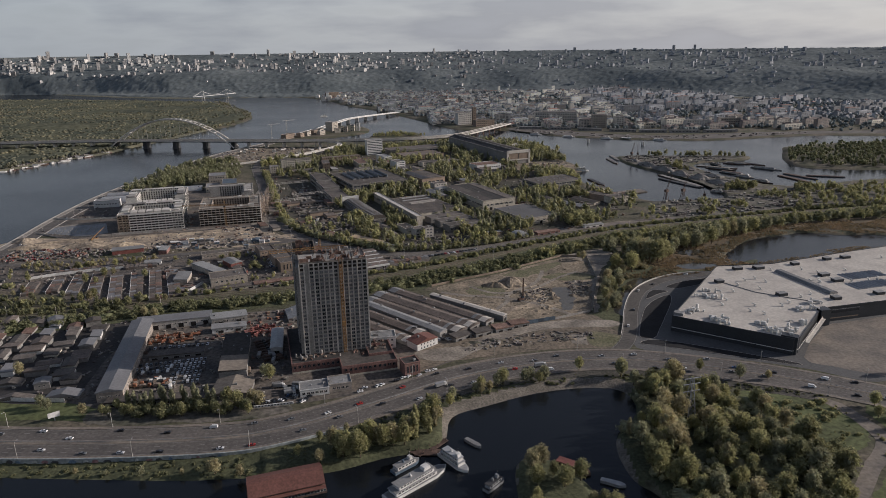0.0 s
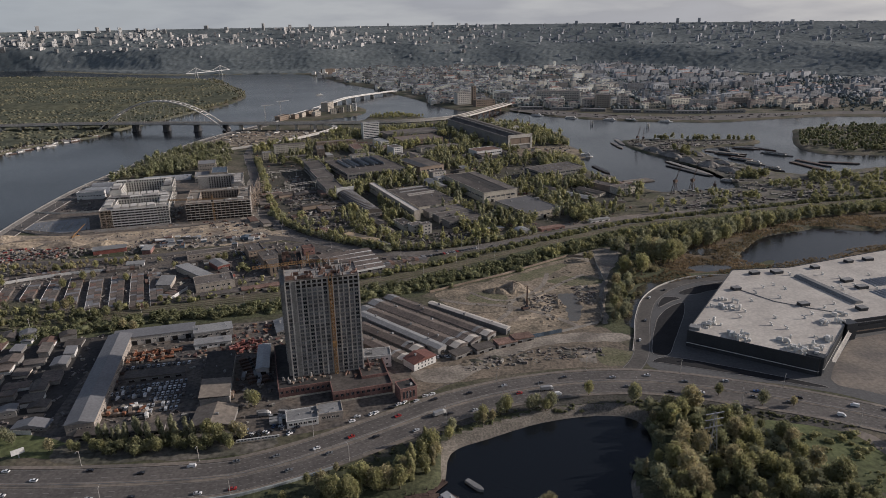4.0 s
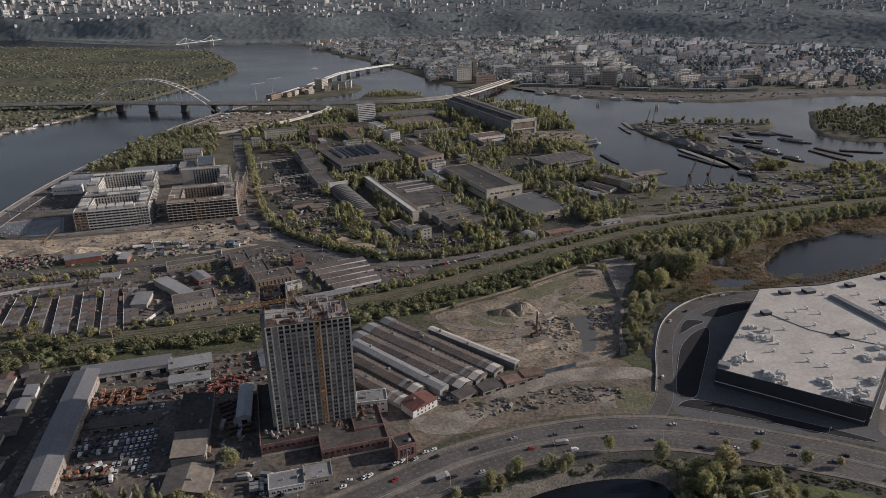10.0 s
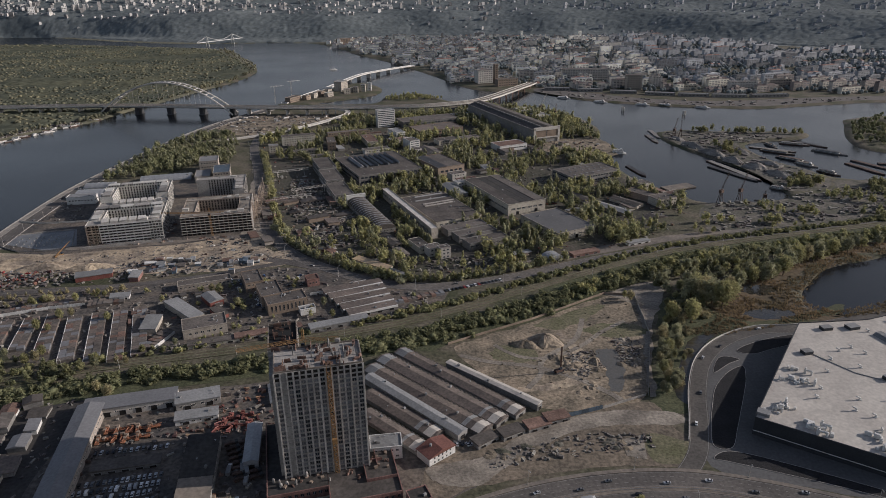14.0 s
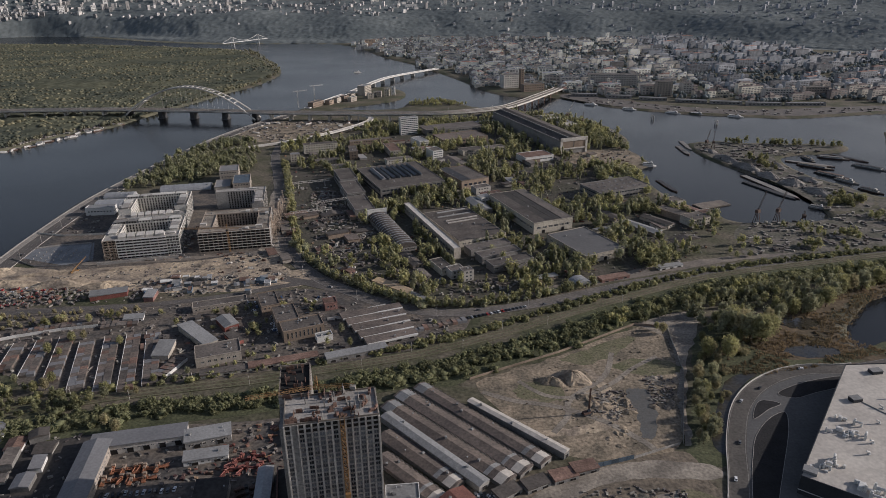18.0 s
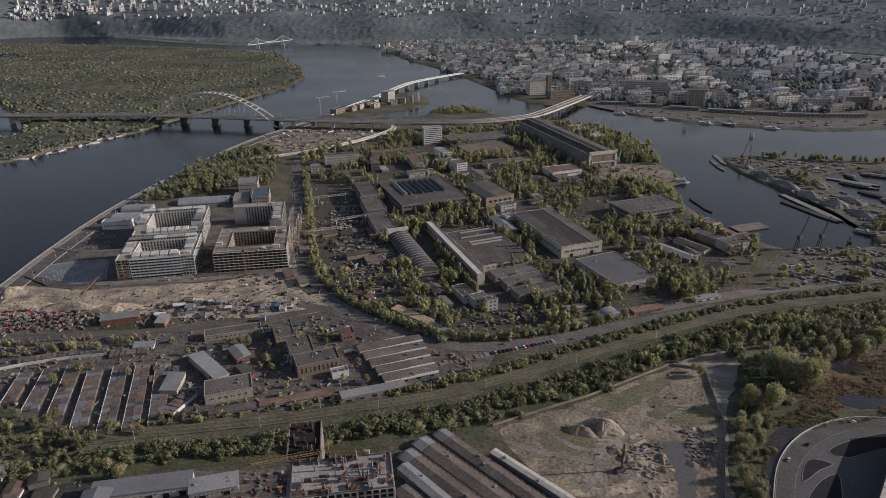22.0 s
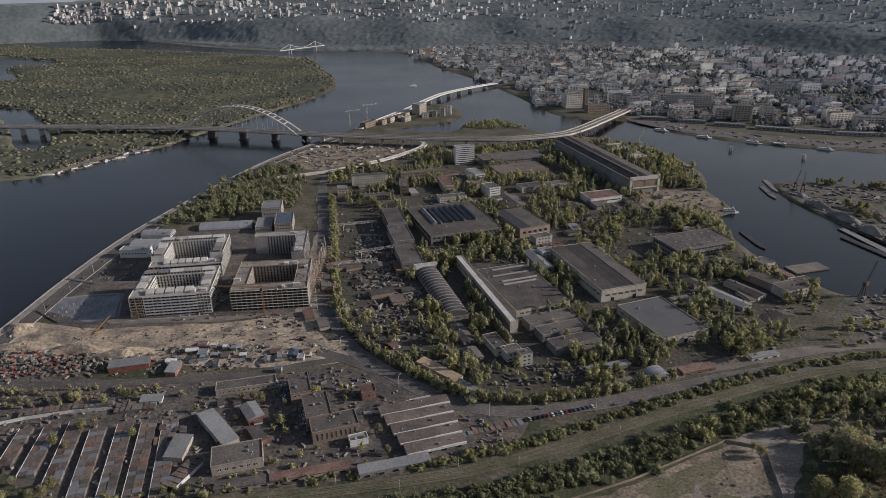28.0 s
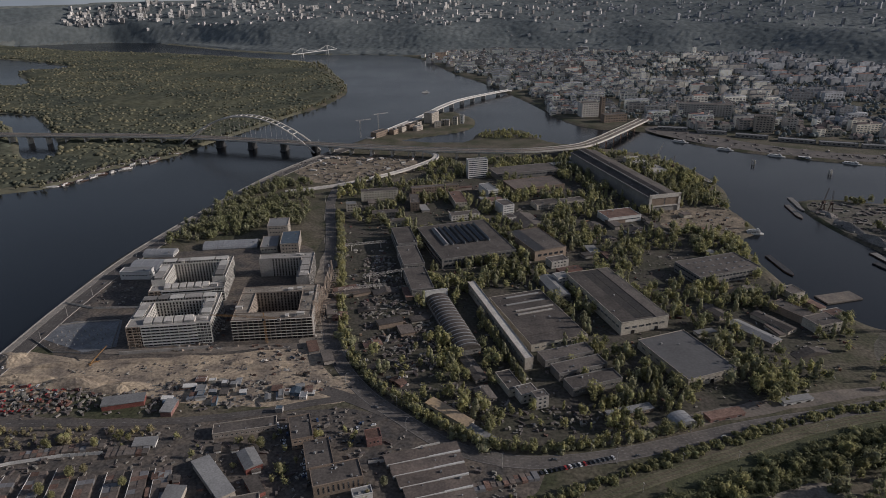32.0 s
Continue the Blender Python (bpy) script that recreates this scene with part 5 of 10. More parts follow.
COLUMN = Geo().box(-.3, .3, -.3, .3, 0, 2.2).box(-.1, .1, -.1, .1, 2.2, 3.0).mesh("roof_column", GREYWALL)
STACK = Geo().profile([(-1.4, 0), (1.4, 0), (1.4, .5), (1.2, .55), (1.2, 1.5), (-.4, 1.4), (-.5, .9), (-1.3, .8)], -.6, .6).mesh("formwork_stack", RUST)
BRACE = Geo().tube((-1.1, 0, -1.5), (1.1, 0, 1.5), .26, .26, 4).tube((1.1, .5, -1.5), (-1.1, .5, 1.5), .2, .2, 4).box(-1.1, 1.1, -.08, .08, 1.4, 1.6).mesh("mast_brace", YELLOW)
TWIN = Geo().box(-.5, .5, -.04, 0, -.5, .5, mi=1).box(-.5, .5, -.30, .0, -.60, -.5).box(-.03, .03, -.08, 0, -.5, .5).mesh("window", CONCRETE, TOWERVOID)
TWIN2 = Geo().box(-.5, .5, -.04, 0, -.5, .5, mi=1).box(-.5, .5, -.30, .0, -.60, -.5).box(-.03, .03, -.08, 0, -.5, .5).mesh("window", CONCRETE, GLASSY)
make_tower()


def make_podium():
    ob = thing("podium", "low red brick podium with square windows and a cluttered flat roof", "podium", -77.7, 462.4, 0, 16)
    H = 7.6
    part("wall", Geo().box(-41, -6, -12, 20, -.5, H - .6).box(-41, 10, 20, 58, -.5, H - 1.5), BRICK, ob, "red brick wall")
    part("wall", Geo().box(-6, 35, -27, 20, -.5, H - .8), BRICK, ob, "red brick wall")
    part("roof_deck", Geo().box(-40.6, -6, -11.6, 20, H - .6, H - .3).box(-40.6, 9.8, 20, 57.6, H - 1.5, H - 1.2), DARKYARD, ob, "dark bitumen roof deck")
    part("roof_deck", Geo().box(-5.6, 34.6, -26.6, 19.6, H - .8, H - .5), TAR, ob)
    for b in ((-41.2, -6, -12.2, -11.6), (-41.2, -40.6, -11.6, 58), (-6.2, 35.2, -27.2, -26.6), (-6.2, -5.6, -26.6, -12), (34.6, 35.2, -26.6, 20), (16, 16.5, -14, 20), (16.5, 34.6, -14, -13.5), (24, 24.4, -2, 12), (16.5, 28, 3, 3.4)):
        part("parapet", Geo().box(*b, H - 1.5, H + (.7 if b[0] < 16 or b[0] > 30 else 1.6)), BRICK, ob, "red parapet")
    for k in range(10):
        put("window", WIN_DARK, ob, -39 + k * 3.5, -12, 4.9, 0, 1.9, 1.5, 2.0)
        part("pier", Geo().box(-37.5 + k * 3.5, -37.0 + k * 3.5, -12.35, -12, 0, H - 1), BRICK, ob)
    for k in range(11):
        put("window", WIN_DARK, ob, -3.4 + k * 3.6, -27, 4.9, 0, 1.9, 1.5, 2.0)
        part("pier", Geo().box(-1.8 + k * 3.6, -1.4 + k * 3.6, -27.35, -27, 0, H - 1), BRICK, ob)
    part("plinth", Geo().box(-41.1, -6, -12.5, -12.36, 0, 1.4).box(-6, 35.1, -27.5, -27.36, 0, 1.4), PLASTER, ob, "pale plastered plinth")
    rng = random.Random(3)
    for k in range(46):
        x, y = rng.uniform(-38, 32), rng.uniform(-10, 2)
        put(("formwork_stack", "barrel", "crate")[k % 3], (STACK, BARREL if k % 2 else STACK, CRATE)[k % 3], ob, x, y if x < -8 else y + rng.uniform(-6, 14), H - .5, rng.uniform(0, 180), rng.uniform(.5, 1.1), rng.uniform(.5, 1.1), rng.uniform(.6, 1.2))
    return ob


BARREL = Geo().tube((0, 0, 0), (0, 0, 3.0), .9, .9, 10).tube((0, 0, 3.0), (0, 0, 3.6), .9, .3, 10).mesh("barrel", CONCRETE)
CRATE = Geo().box(-1.1, 1.1, -.9, .9, 0, 1.2).box(-1.2, 1.2, -1, 1, 1.2, 1.35).mesh("crate", TANBRICK)
make_podium()
hall("small red ribbed pavilion with a black flat roof", -27, 441, 12, 11, 24, 9.5, "flat", BRICK, DARKYARD, rows=1, step=2.4, size=(1.2, 5.5), me=WIN_DARK, sides="fr", vents=1, name="red_pavilion", category="pavilion")
hall("low white annex with a flat pale roof", -51, 488, 20, 13, 9, 9, "flat", WHITE, PALEROOF, rows=2, step=3.4, size=(1.8, 1.4), me=WIN, vents=6, name="white_annex", category="building")
hall("white two-storey house under a red hipped metal roof", -19, 487, 21, 13, 41, 8.5, "gable", WHITE, REDROOF, rows=2, step=3.2, size=(1.2, 1.5), me=WIN, sides="fr", vents=1, name="red_roof_house", category="house")
hall("low white roadside shop with a flat roof", -93, 414, 20, 13, 15, 4.5, "flat", WHITE, PALEROOF, rows=1, step=3, size=(2.2, 1.6), me=WIN, name="roadside_shop", category="shop")
hall("low grey roadside shop with a flat roof", -76, 420, 16, 13, 15, 5.2, "flat", PLASTER, PALEROOF, rows=1, step=3, size=(2.2, 1.6), me=WIN, name="roadside_shop", category="shop")

# ---- long market halls beside the tower ----
RPATCHW = Geo().profile([(-.5, 0), (.5, 0), (.5, .08), (0, 1.06), (-.5, .08)], -.5, .5).mesh("roof_patch", ROOFWHITE)
RPATCH = Geo().profile([(-.5, 0), (.5, 0), (.5, .08), (0, 1.06), (-.5, .08)], -.5, .5).mesh("roof_patch", PALEROOF)
for i, (x0, y0, x1, y1, wd, tp, h_) in enumerate(((-70, 527, -27, 489, 11, TAR, 4.6), (-71, 550, -18, 503, 12, TAR, 4.8), (-73, 569, -2, 503, 9, PALEROOF, 6.2), (-74, 584, 14, 508, 13, TAR, 5.0),
                                                  (-66, 598, 25, 518, 13, TAR, 5.0), (-53, 608, 38, 527, 11, TAR, 5.0), (-13, 589, 52, 535, 6, ROOFWHITE, 6.0))):
    L_ = math.hypot(x1 - x0, y1 - y0)
    a_ = math.degrees(math.atan2(y0 - y1, x0 - x1)) - 90
    ob = hall("long low market hall with a " + ("white sheet" if tp is ROOFWHITE else "pale metal" if tp is PALEROOF else "dark patched") + " roof", (x0 + x1) / 2, (y0 + y1) / 2, wd, L_, a_, h_, "gable", GREYWALL, BROWNROOF if tp is TAR else tp,
              rows=1, step=6, size=(3.2, 1.0), sides="r", gates=1, vents=4, name="market_hall", category="hall", group="market halls", over=.3)
    if tp is TAR:
        for k in range(2):
            put("roof_patch", RPATCH if k else RPATCHW, ob, 0, -L_ / 2 + 5 + 10 * k, h_ - wd * .12, 0, wd + .8, (6, 2.5)[k] + i % 2, wd * .12 + .2)
        put("roof_patch", RPATCH, ob, 0, L_ / 2 - 6, h_ - wd * .12, 0, wd + .8, 9, wd * .12 + .3) if i in (3, 4, 5) else None
        g_ = Geo().box(wd / 2 + .2, wd / 2 + .9, -L_ / 2 + .5, L_ / 2 - .5, h_ - 2.4, h_ - 1.7)
        for k in range(int(L_ / 4.6)):
            g_.box(wd / 2 + .1, wd / 2 + 1.1, -L_ / 2 + 1.2 + 4.6 * k, -L_ / 2 + 3.4 + 4.6 * k, h_ - 1.7, h_ - 1.0)
        part("gutter", g_, TAR, ob, "dark gutter with roof hatches")

# ---- machinery yard ----
hall("long white sheet-metal warehouse with a pale roof", -246, 464, 17, 128, 14, 10, "gable", PLASTER, SHEDROOF, rows=1, step=5, size=(3, .8), me=WIN, sides="fr", vents=0, name="warehouse", category="warehouse")
hall("white sheet-metal hall with roller gates", -237, 534, 61, 15, 17, 8, "lean", PALE, SHEDROOF, rows=1, step=4.5, size=(2.4, .8), me=WIN, sides="f", gates=6, vents=0, name="warehouse", category="warehouse")
hall("grey workshop with a pale roof", -192, 541, 30, 14, 22, 7, "lean", GREYWALL, PALEROOF, gates=2, sides="f", name="workshop", category="workshop")
hall("low white workshop in the yard", -186, 522, 28, 10, 18, 5, "lean", WHITE, PALEROOF, step=4, size=(2, 1), me=WIN, gates=2, sides="f", vents=1, name="workshop", category="workshop")
ob = hall("dark long hall with a black bitumen roof", -162, 462, 19, 66, 13, 9.5, "lean", GREYWALL, DARKYARD, sides="r", vents=3, name="workshop", category="workshop")
part("roof_sheet", Geo().profile([(-9.9, 9.52), (-9.9, 9.62), (9.9, 8.57), (9.9, 8.47)], -33.4, -8), DUSTROAD, ob, "worn pale felt over the front of the roof")
hall("grey shed with a ribbed asbestos roof", -150, 415, 26, 23, 6, 7, "gable", GREYWALL, DUSTROAD, sides="f", vents=1, name="workshop", category="workshop")
hall("low dark shed in the yard", -212, 473, 40, 9, 14, 4, "lean", GREYWALL, TAR, rows=0, gates=5, vents=0, name="shed", category="shed")
hall("tall blue-grey sheet-metal shed", -137, 490, 9, 38, 12, 7.5, "gable", GREYMETAL, GREYMETAL, rows=0, gates=1, vents=0, name="shed", category="shed")
hall("grey hall with a shallow roof", -128, 552, 30, 24, 20, 7, "gable", PLASTER, PALEROOF, gates=2, sides="f", name="workshop", category="workshop")
hall("low grey sheds behind the poplars", -205, 402, 52, 8, 8, 4, "lean", GREYWALL, TAR, rows=0, gates=6, vents=0, name="shed", category="shed")
for k_, (x_, y_, w_, d_, r_, h_) in enumerate(((-274, 432, 12, 9, 10, 5), (-290, 425, 10, 9, 20, 6), (-315, 428, 16, 8, 8, 4),
                                               (-345, 540, 12, 9, 30, 6), (-310, 536, 12, 9, 30, 6), (-266, 410, 22, 9, 4, 5), (-300, 407, 26, 5, 8, 4))):
    hall("small shed with a patched pale roof" if k_ % 2 else "small shed with a rusty roof", x_, y_, w_, d_, r_, h_, "gable", PLASTER if k_ % 3 == 0 else GREYWALL, SHEDROOF if k_ % 2 else TAR, rows=1 if k_ % 2 else 0, step=3, size=(1.2, 1), me=WIN,
         vents=0, name="shed", category="shed", group="small sheds")


# vehicles and machines of the yard
def flat_truck(x, y, rot, paint, cabm, load, label):
    ob = thing("flatbed_truck", label, "truck", x, y, .1, rot, "trucks of the yard")
    part("chassis", Geo().box(-4.4, 4.2, -.55, .55, .7, 1.15).box(-4.4, 2.2, -1.2, 1.2, 1.15, 1.45).tube((-3, -1.25, .5), (-3, 1.25, .5), .5, n=8).tube((-1.7, -1.25, .5), (-1.7, 1.25, .5), .5, n=8).tube((3.2, -1.2, .5), (3.2, 1.2, .5), .5, n=8), paint, ob)
    part("cab", Geo().profile([(2.4, .9), (4.5, .9), (4.5, 1.9), (4.2, 2.9), (2.4, 3.0)], -1.2, 1.2), cabm, ob)
    part("load", Geo().profile([(-4.2, 1.45), (1.9, 1.45), (1.6, 2.3), (-.5, 2.7), (-3.4, 2.1)], -1.05, 1.05) if load else Geo().tube((1.6, 0, 1.6), (-4.8, 0, 3.1), .42, .3, 6).box(1.0, 2.2, -.8, .8, 1.45, 2.4), paint, ob)
    return ob


rng = random.Random(11)
PROTO = [flat_truck(-246, 495, 100, ORANGE, TANBRICK, False, "orange crane lorry with a tan cab in a row"), flat_truck(-166, 512, 60, RED, RED, False, "red crane lorry in the machinery yard"),
         flat_truck(-153, 494, 22, RUSTMETAL, DARKMETAL, True, "dark lorry with a loaded bed in a row"), flat_truck(-222, 424, 20, TANBRICK, ORANGE, True, "tan lorry with an orange cab"), flat_truck(-212, 428, 60, DARKMETAL, WHITE, True, "grey lorry with a white cab")]
for r in range(2):
    for c in range(10):
        if r or c:
            copy_thing(PROTO[0], pose(-246 + c * 3.5 + r * 3.5 + rng.uniform(-.6, .6), 495 + c * .6 + r * 10.5 + rng.uniform(-1, 1), .1, 0, 0, 196 + rng.uniform(-14, 14) if rng.random() < .5 else 104 + rng.uniform(-10, 10)))
for k in range(11):
    copy_thing(PROTO[1], pose(-168 + (k % 6) * 4.2 + rng.uniform(-1, 1), 508 + (k // 6) * 10 + (k % 6) * 1.6 + rng.uniform(-2, 2), .1, 0, 0, rng.choice((100, 60, 20)) + rng.uniform(-15, 15)))
for r in range(2):
    for c in range(8):
        if r or c:
            copy_thing(PROTO[2], pose(-153 + r * 9 + c * 2.3, 494 - c * 4.6 + r * 2, .1, 0, 0, 20 + rng.uniform(-8, 8)))
for k in range(13):
    copy_thing(PROTO[3 + k % 2], pose(rng.uniform(-228, -198), rng.uniform(417, 436), .1, 0, 0, rng.choice((20, 110)) + rng.uniform(-20, 20)))
for r in range(6):
    for c in range(7):
        if rng.random() < .9:
            car(-200 + c * 3.1 + r * -1.2, 426 + r * 7.0 + c * .8, 104, rng.choice((0, 1, 1, 1, 1, 3, 3, 7)), .1, "parked in rows in a yard", "parked cars")
for r in range(3):
    for c in range(9):
        car(-236 + c * 3.4 + rng.uniform(-.4, .4), 440 + r * 7 + c * .8, 104 + rng.uniform(-6, 6), rng.choice((2, 1, 2, 3, 3, 6, 7, 2)), .1, "parked in a yard", "parked cars")
for c in range(13):
    car(-238 + c * 3.6, 484 + c * .7 + rng.uniform(-1, 1), 104 + rng.uniform(-9, 9), rng.choice((2, 3, 3, 1, 2, 0)), .1, "parked in a row in a yard", "parked cars")
for k in range(6):
    truck(rng.uniform(-150, -130), rng.uniform(440, 476), 104 + rng.uniform(-12, 12), rng.choice((WHITE, ORANGE, BLUE)), rng.choice((RUST, PALEROOF, GREYMETAL, TANBRICK)), label="parked lorry with a box body in a yard", L=rng.uniform(4.5, 8))
for k in range(24):
    g_ = junk(rng.randrange(9999), rng.uniform(3, 7), rng.uniform(2, 4.5), rng.uniform(1.2, 2.6))
    ob = solo("scrap_heap", g_, rng.choice((RUSTMETAL, DARKMETAL, RUST, RUSTMETAL, RUST)), "heap of stacked machine parts and scrap", "scrap", group="scrap heaps")
    ob.location = (rng.uniform(-190, -170), rng.uniform(500, 535), .1) if k < 10 else (rng.uniform(-158, -140), rng.uniform(440, 490), .1) if k < 17 else (rng.uniform(-245, -235), rng.uniform(420, 480), .1)
tyres = Geo()
for k in range(150):
    u_, v_ = rng.uniform(-9, 9), rng.uniform(-3.4, 3.4)
    tyres.tube((u_, v_, .1 + .3 * (k % 4)), (u_ + rng.uniform(-.1, .1), v_, .36 + .3 * (k % 4)), .62, .55, 7)
tyre_heap = solo("tyre_heap", tyres, RUBBER, "broad heap of old black tyres behind the sign", "tyres")
tyre_heap.matrix_basis = pose(-123, 397, .1, 0, 0, 12)


# ---- shopping hall with a white roof ----
UNITW = Geo().box(-1, 1, -.7, .7, .15, 1.3).box(-.8, .8, -.5, .5, 1.3, 1.45).box(-1, -.8, -.7, .7, 0, .15).box(.8, 1, -.7, .7, 0, .15).mesh("roof_unit", WHITE)
MALL = [(189, 510), (266, 462), (273, 466), (316, 518), (328, 525), (386, 539), (600, 592), (640, 752), (449, 686), (334, 643), (276, 637)]


def make_mall():
    ob = thing("shopping_hall", "black-clad shopping hall with a white roof full of air units", "shopping hall", 0, 0, 0, 0)
    H = 13.0
    part("wall", Geo().prism(MALL, -.5, H), BLACKCLAD, ob, "black metal cladding")
    c = Vector((sum(p[0] for p in MALL), sum(p[1] for p in MALL))) / len(MALL)
    cover = part("roof", Geo().prism([tuple(Vector(p) + (c - Vector(p)).normalized() * .5) for p in MALL], H, H + .2), ROOFWHITE, ob, "white roof membrane")
    ends = MALL + MALL[:1]
    for p, q in zip(ends[:-1], ends[1:]):
        part("parapet", ribbon([Vector(p), Vector(q)], .4, H - .4, H + .9), BLACKCLAD, ob)
    for p, q in ((MALL[0], MALL[1]), (MALL[1], MALL[2]), (MALL[2], MALL[3])):
        part("plinth_band", ribbon([Vector(p), Vector(q)], .3, 3.2, 3.7), WHITE, ob, "white band line")
    for z0, z1, m, lb in ((7.6, 9.6, GLASSY, "dark glazed strip"), (2.4, 3.4, TANBRICK, "brown plinth strip"), (10.4, 10.8, PALEROOF, "pale trim line")):
        part("facade_strip", ribbon([Vector(MALL[4]), Vector(MALL[6])], .3, z0, z1), m, ob, lb)
    part("stair_house", Geo().box(-5, 5, -4, 4, 0, H + 1.6, pose(320, 520, 0, 0, 0, 14)), BLACKCLAD, ob)
    part("stair_house", Geo().box(-6, 6, -3.5, 3.5, 0, H + 1.5, pose(266, 468, 0, 0, 0, -33)), BLACKCLAD, ob)
    part("stair_house", Geo().box(-4, 4, -3, 3, H, H + 2.4, pose(196, 514, 0, 0, 0, -32)), PALEROOF, ob)
    part("fire_stair", Geo().box(-1.2, 1.2, -30, 30, 0, .4, pose(300, 492, 7, 0, 0, -40)).box(-1.3, -1.1, -30, 30, 0, 2.2, pose(300, 492, 7, 0, 0, -40)), PALE, ob, "pale steel gallery stair")
    part("roof_ridge", ribbon([Vector((264, 588)), Vector((282, 563)), Vector((304, 549)), Vector((326, 537))], .7, H, H + .7), PALEROOF, ob)
    part("roof_canopy", Geo().profile([(-5, 0), (5, 0), (4.4, 1.4), (2.5, 2.5), (-2.5, 2.5), (-4.4, 1.4)], -33, 33).mesh("roof_canopy", PALEROOF), None, ob, "long ribbed roof light").matrix_basis = pose(340, 588, H + .2, 0, 0, 17)
    rng = random.Random(8)
    for cx, cy, n in ((231, 551, 7), (242, 552, 5), (212, 520, 8), (201, 516, 5), (218, 503, 6), (227, 494, 6), (253, 494, 5), (252, 477, 6), (260, 473, 5), (287, 492, 7), (303, 519, 7), (270, 480, 6), (241, 566, 4), (320, 536, 4)):
        for k in range(n):
            s = rng.uniform(.9, 2.0)
            x, y = cx + rng.gauss(0, 4), cy + rng.gauss(0, 2.8)
            if signed(np.array([x]), np.array([y]), MALL)[0] > -2.2:
                continue
            put("roof_unit", UNITW if k % 3 else DUCT, cover, x, y, H + .2, rng.choice((57, -33)) + rng.uniform(-4, 4), s, s, s * rng.uniform(.8, 1.4))
    spots = [(263, 564), (248, 543), (240, 532), (267, 530), (258, 518), (267, 511), (298, 598), (304, 589), (290, 529), (300, 536), (317, 549), (329, 556), (290, 570), (274, 581), (286, 593), (325, 623)]
    for x, y in spots:
        put("roof_vent", ELBOW, cover, x, y, H + .2, rng.uniform(-20, 20), 1.2, 1.2, 1.2)
    for x, y in scatter([(340, 560), (450, 590), (590, 620), (600, 700), (450, 660), (345, 628)], 44, 5):
        put("roof_vent", ELBOW, cover, x, y, H + .2, rng.uniform(-20, 20), 1.2, 1.2, 1.2)
    for x, y in ((260, 590), (302, 555), (293, 627), (315, 629), (357, 640), (398, 655), (368, 606), (372, 590), (345, 545), (390, 556), (420, 660), (440, 600), (470, 640), (500, 610), (540, 650)):
        put("plant_room", PLANT, cover, x, y, H + .2, 14 + rng.uniform(-3, 3), rng.uniform(.7, 1.0), rng.uniform(.8, 1.1), .8)
    for r in range(2):
        for k in range(10):
            put("roof_light", PANEL, cover, 378 + r * 8 + 4.4 * k, 575 + r * 26 + k * 1.2, H + .2, 16)
    return ob


DUCT = Geo().box(-.5, .5, -.5, .5, 0, 1.8).tube((0, 0, 1.3), (2.6, 0, 1.3), .38, n=8).tube((2.6, 0, 1.6), (2.6, 0, .0), .42, n=8).tube((0, 0, 1.8), (0, 0, 2.4), .35, .35, 8).mesh("roof_unit", WHITE)
ELBOW = Geo().tube((0, 0, 0), (0, 0, 1.6), .45, .45, 8).tube((0, 0, 1.5), (-2.0, 0, 2.3), .45, .5, 8).box(-.7, .7, -.7, .7, 0, .5).mesh("roof_vent", WHITE)
PLANT = Geo().box(-5, 5, -3, 3, 0, 3.2, mi=1).box(-5.1, 5.1, -3.1, 3.1, 3.2, 3.5).mesh("plant_room", PALEROOF, BLACKCLAD)
PANEL = Geo().profile([(-1.8, 0), (1.8, 0), (1.8, .2), (0, .9), (-1.8, .2)], -8, 8).mesh("roof_light", GREYMETAL)
make_mall()


# ---- building site ----
def heap(name, x, y, rx, ry, h, material, label, seed, n=26):
    rng = np.random.RandomState(seed)
    ph = rng.uniform(0, 6.28, 6)
    g = Geo()
    v, f = [], []
    for j in range(9):
        for i in range(n):
            a, r = i / n * math.tau, 1 - j / 8.0
            k = 1 + .18 * math.sin(2 * a + ph[0]) + .12 * math.sin(5 * a + ph[1])
            zz = h * (1 - r ** 1.5) * (1 + .25 * math.sin(3 * a + ph[2]) * r) + rng.uniform(-.06, .06) * h * (j > 0)
            v.append((rx * r * k * math.cos(a), ry * r * k * math.sin(a), zz if j else -.3))
    for j in range(8):
        for i in range(n):
            f.append((j * n + i, j * n + (i + 1) % n, (j + 1) * n + (i + 1) % n, (j + 1) * n + i))
    ob = solo(name, g.add(v, f), material, label, name.replace("_", " "), group="")
    ob.location = (x, y, .1)
    return ob


heap("sand_mound", 66, 627, 14, 11, 7.5, SAND, "pale pyramid of excavated sand", 1, 40)
heap("sand_mound", 50, 622, 12, 7, 4.5, RUBBLE, "grey heap of excavated soil", 2, 40)
rng = random.Random(12)
for k in range(15):
    heap("rubble_mound", rng.uniform(72, 106), rng.uniform(584, 610), rng.uniform(3, 7), rng.uniform(2.5, 6), rng.uniform(.8, 2.6), RUBBLE if k % 4 else SITEDUST, "ragged heap of broken rubble on the site", 40 + k, 18)
for k in range(12):
    heap("rubble_mound", rng.uniform(122, 142), rng.uniform(592, 632), rng.uniform(2, 5), rng.uniform(2, 4), rng.uniform(.6, 1.8), SITEDUST if k % 2 else RUBBLE, "pale heap of broken concrete on the site", 60 + k, 16)
for k in range(6):
    heap("rubble_mound", rng.uniform(82, 96), rng.uniform(548, 570), rng.uniform(2, 4), rng.uniform(2, 3), rng.uniform(.5, 1.2), RUBBLE, "low heap of rubble on the site", 80 + k, 14)
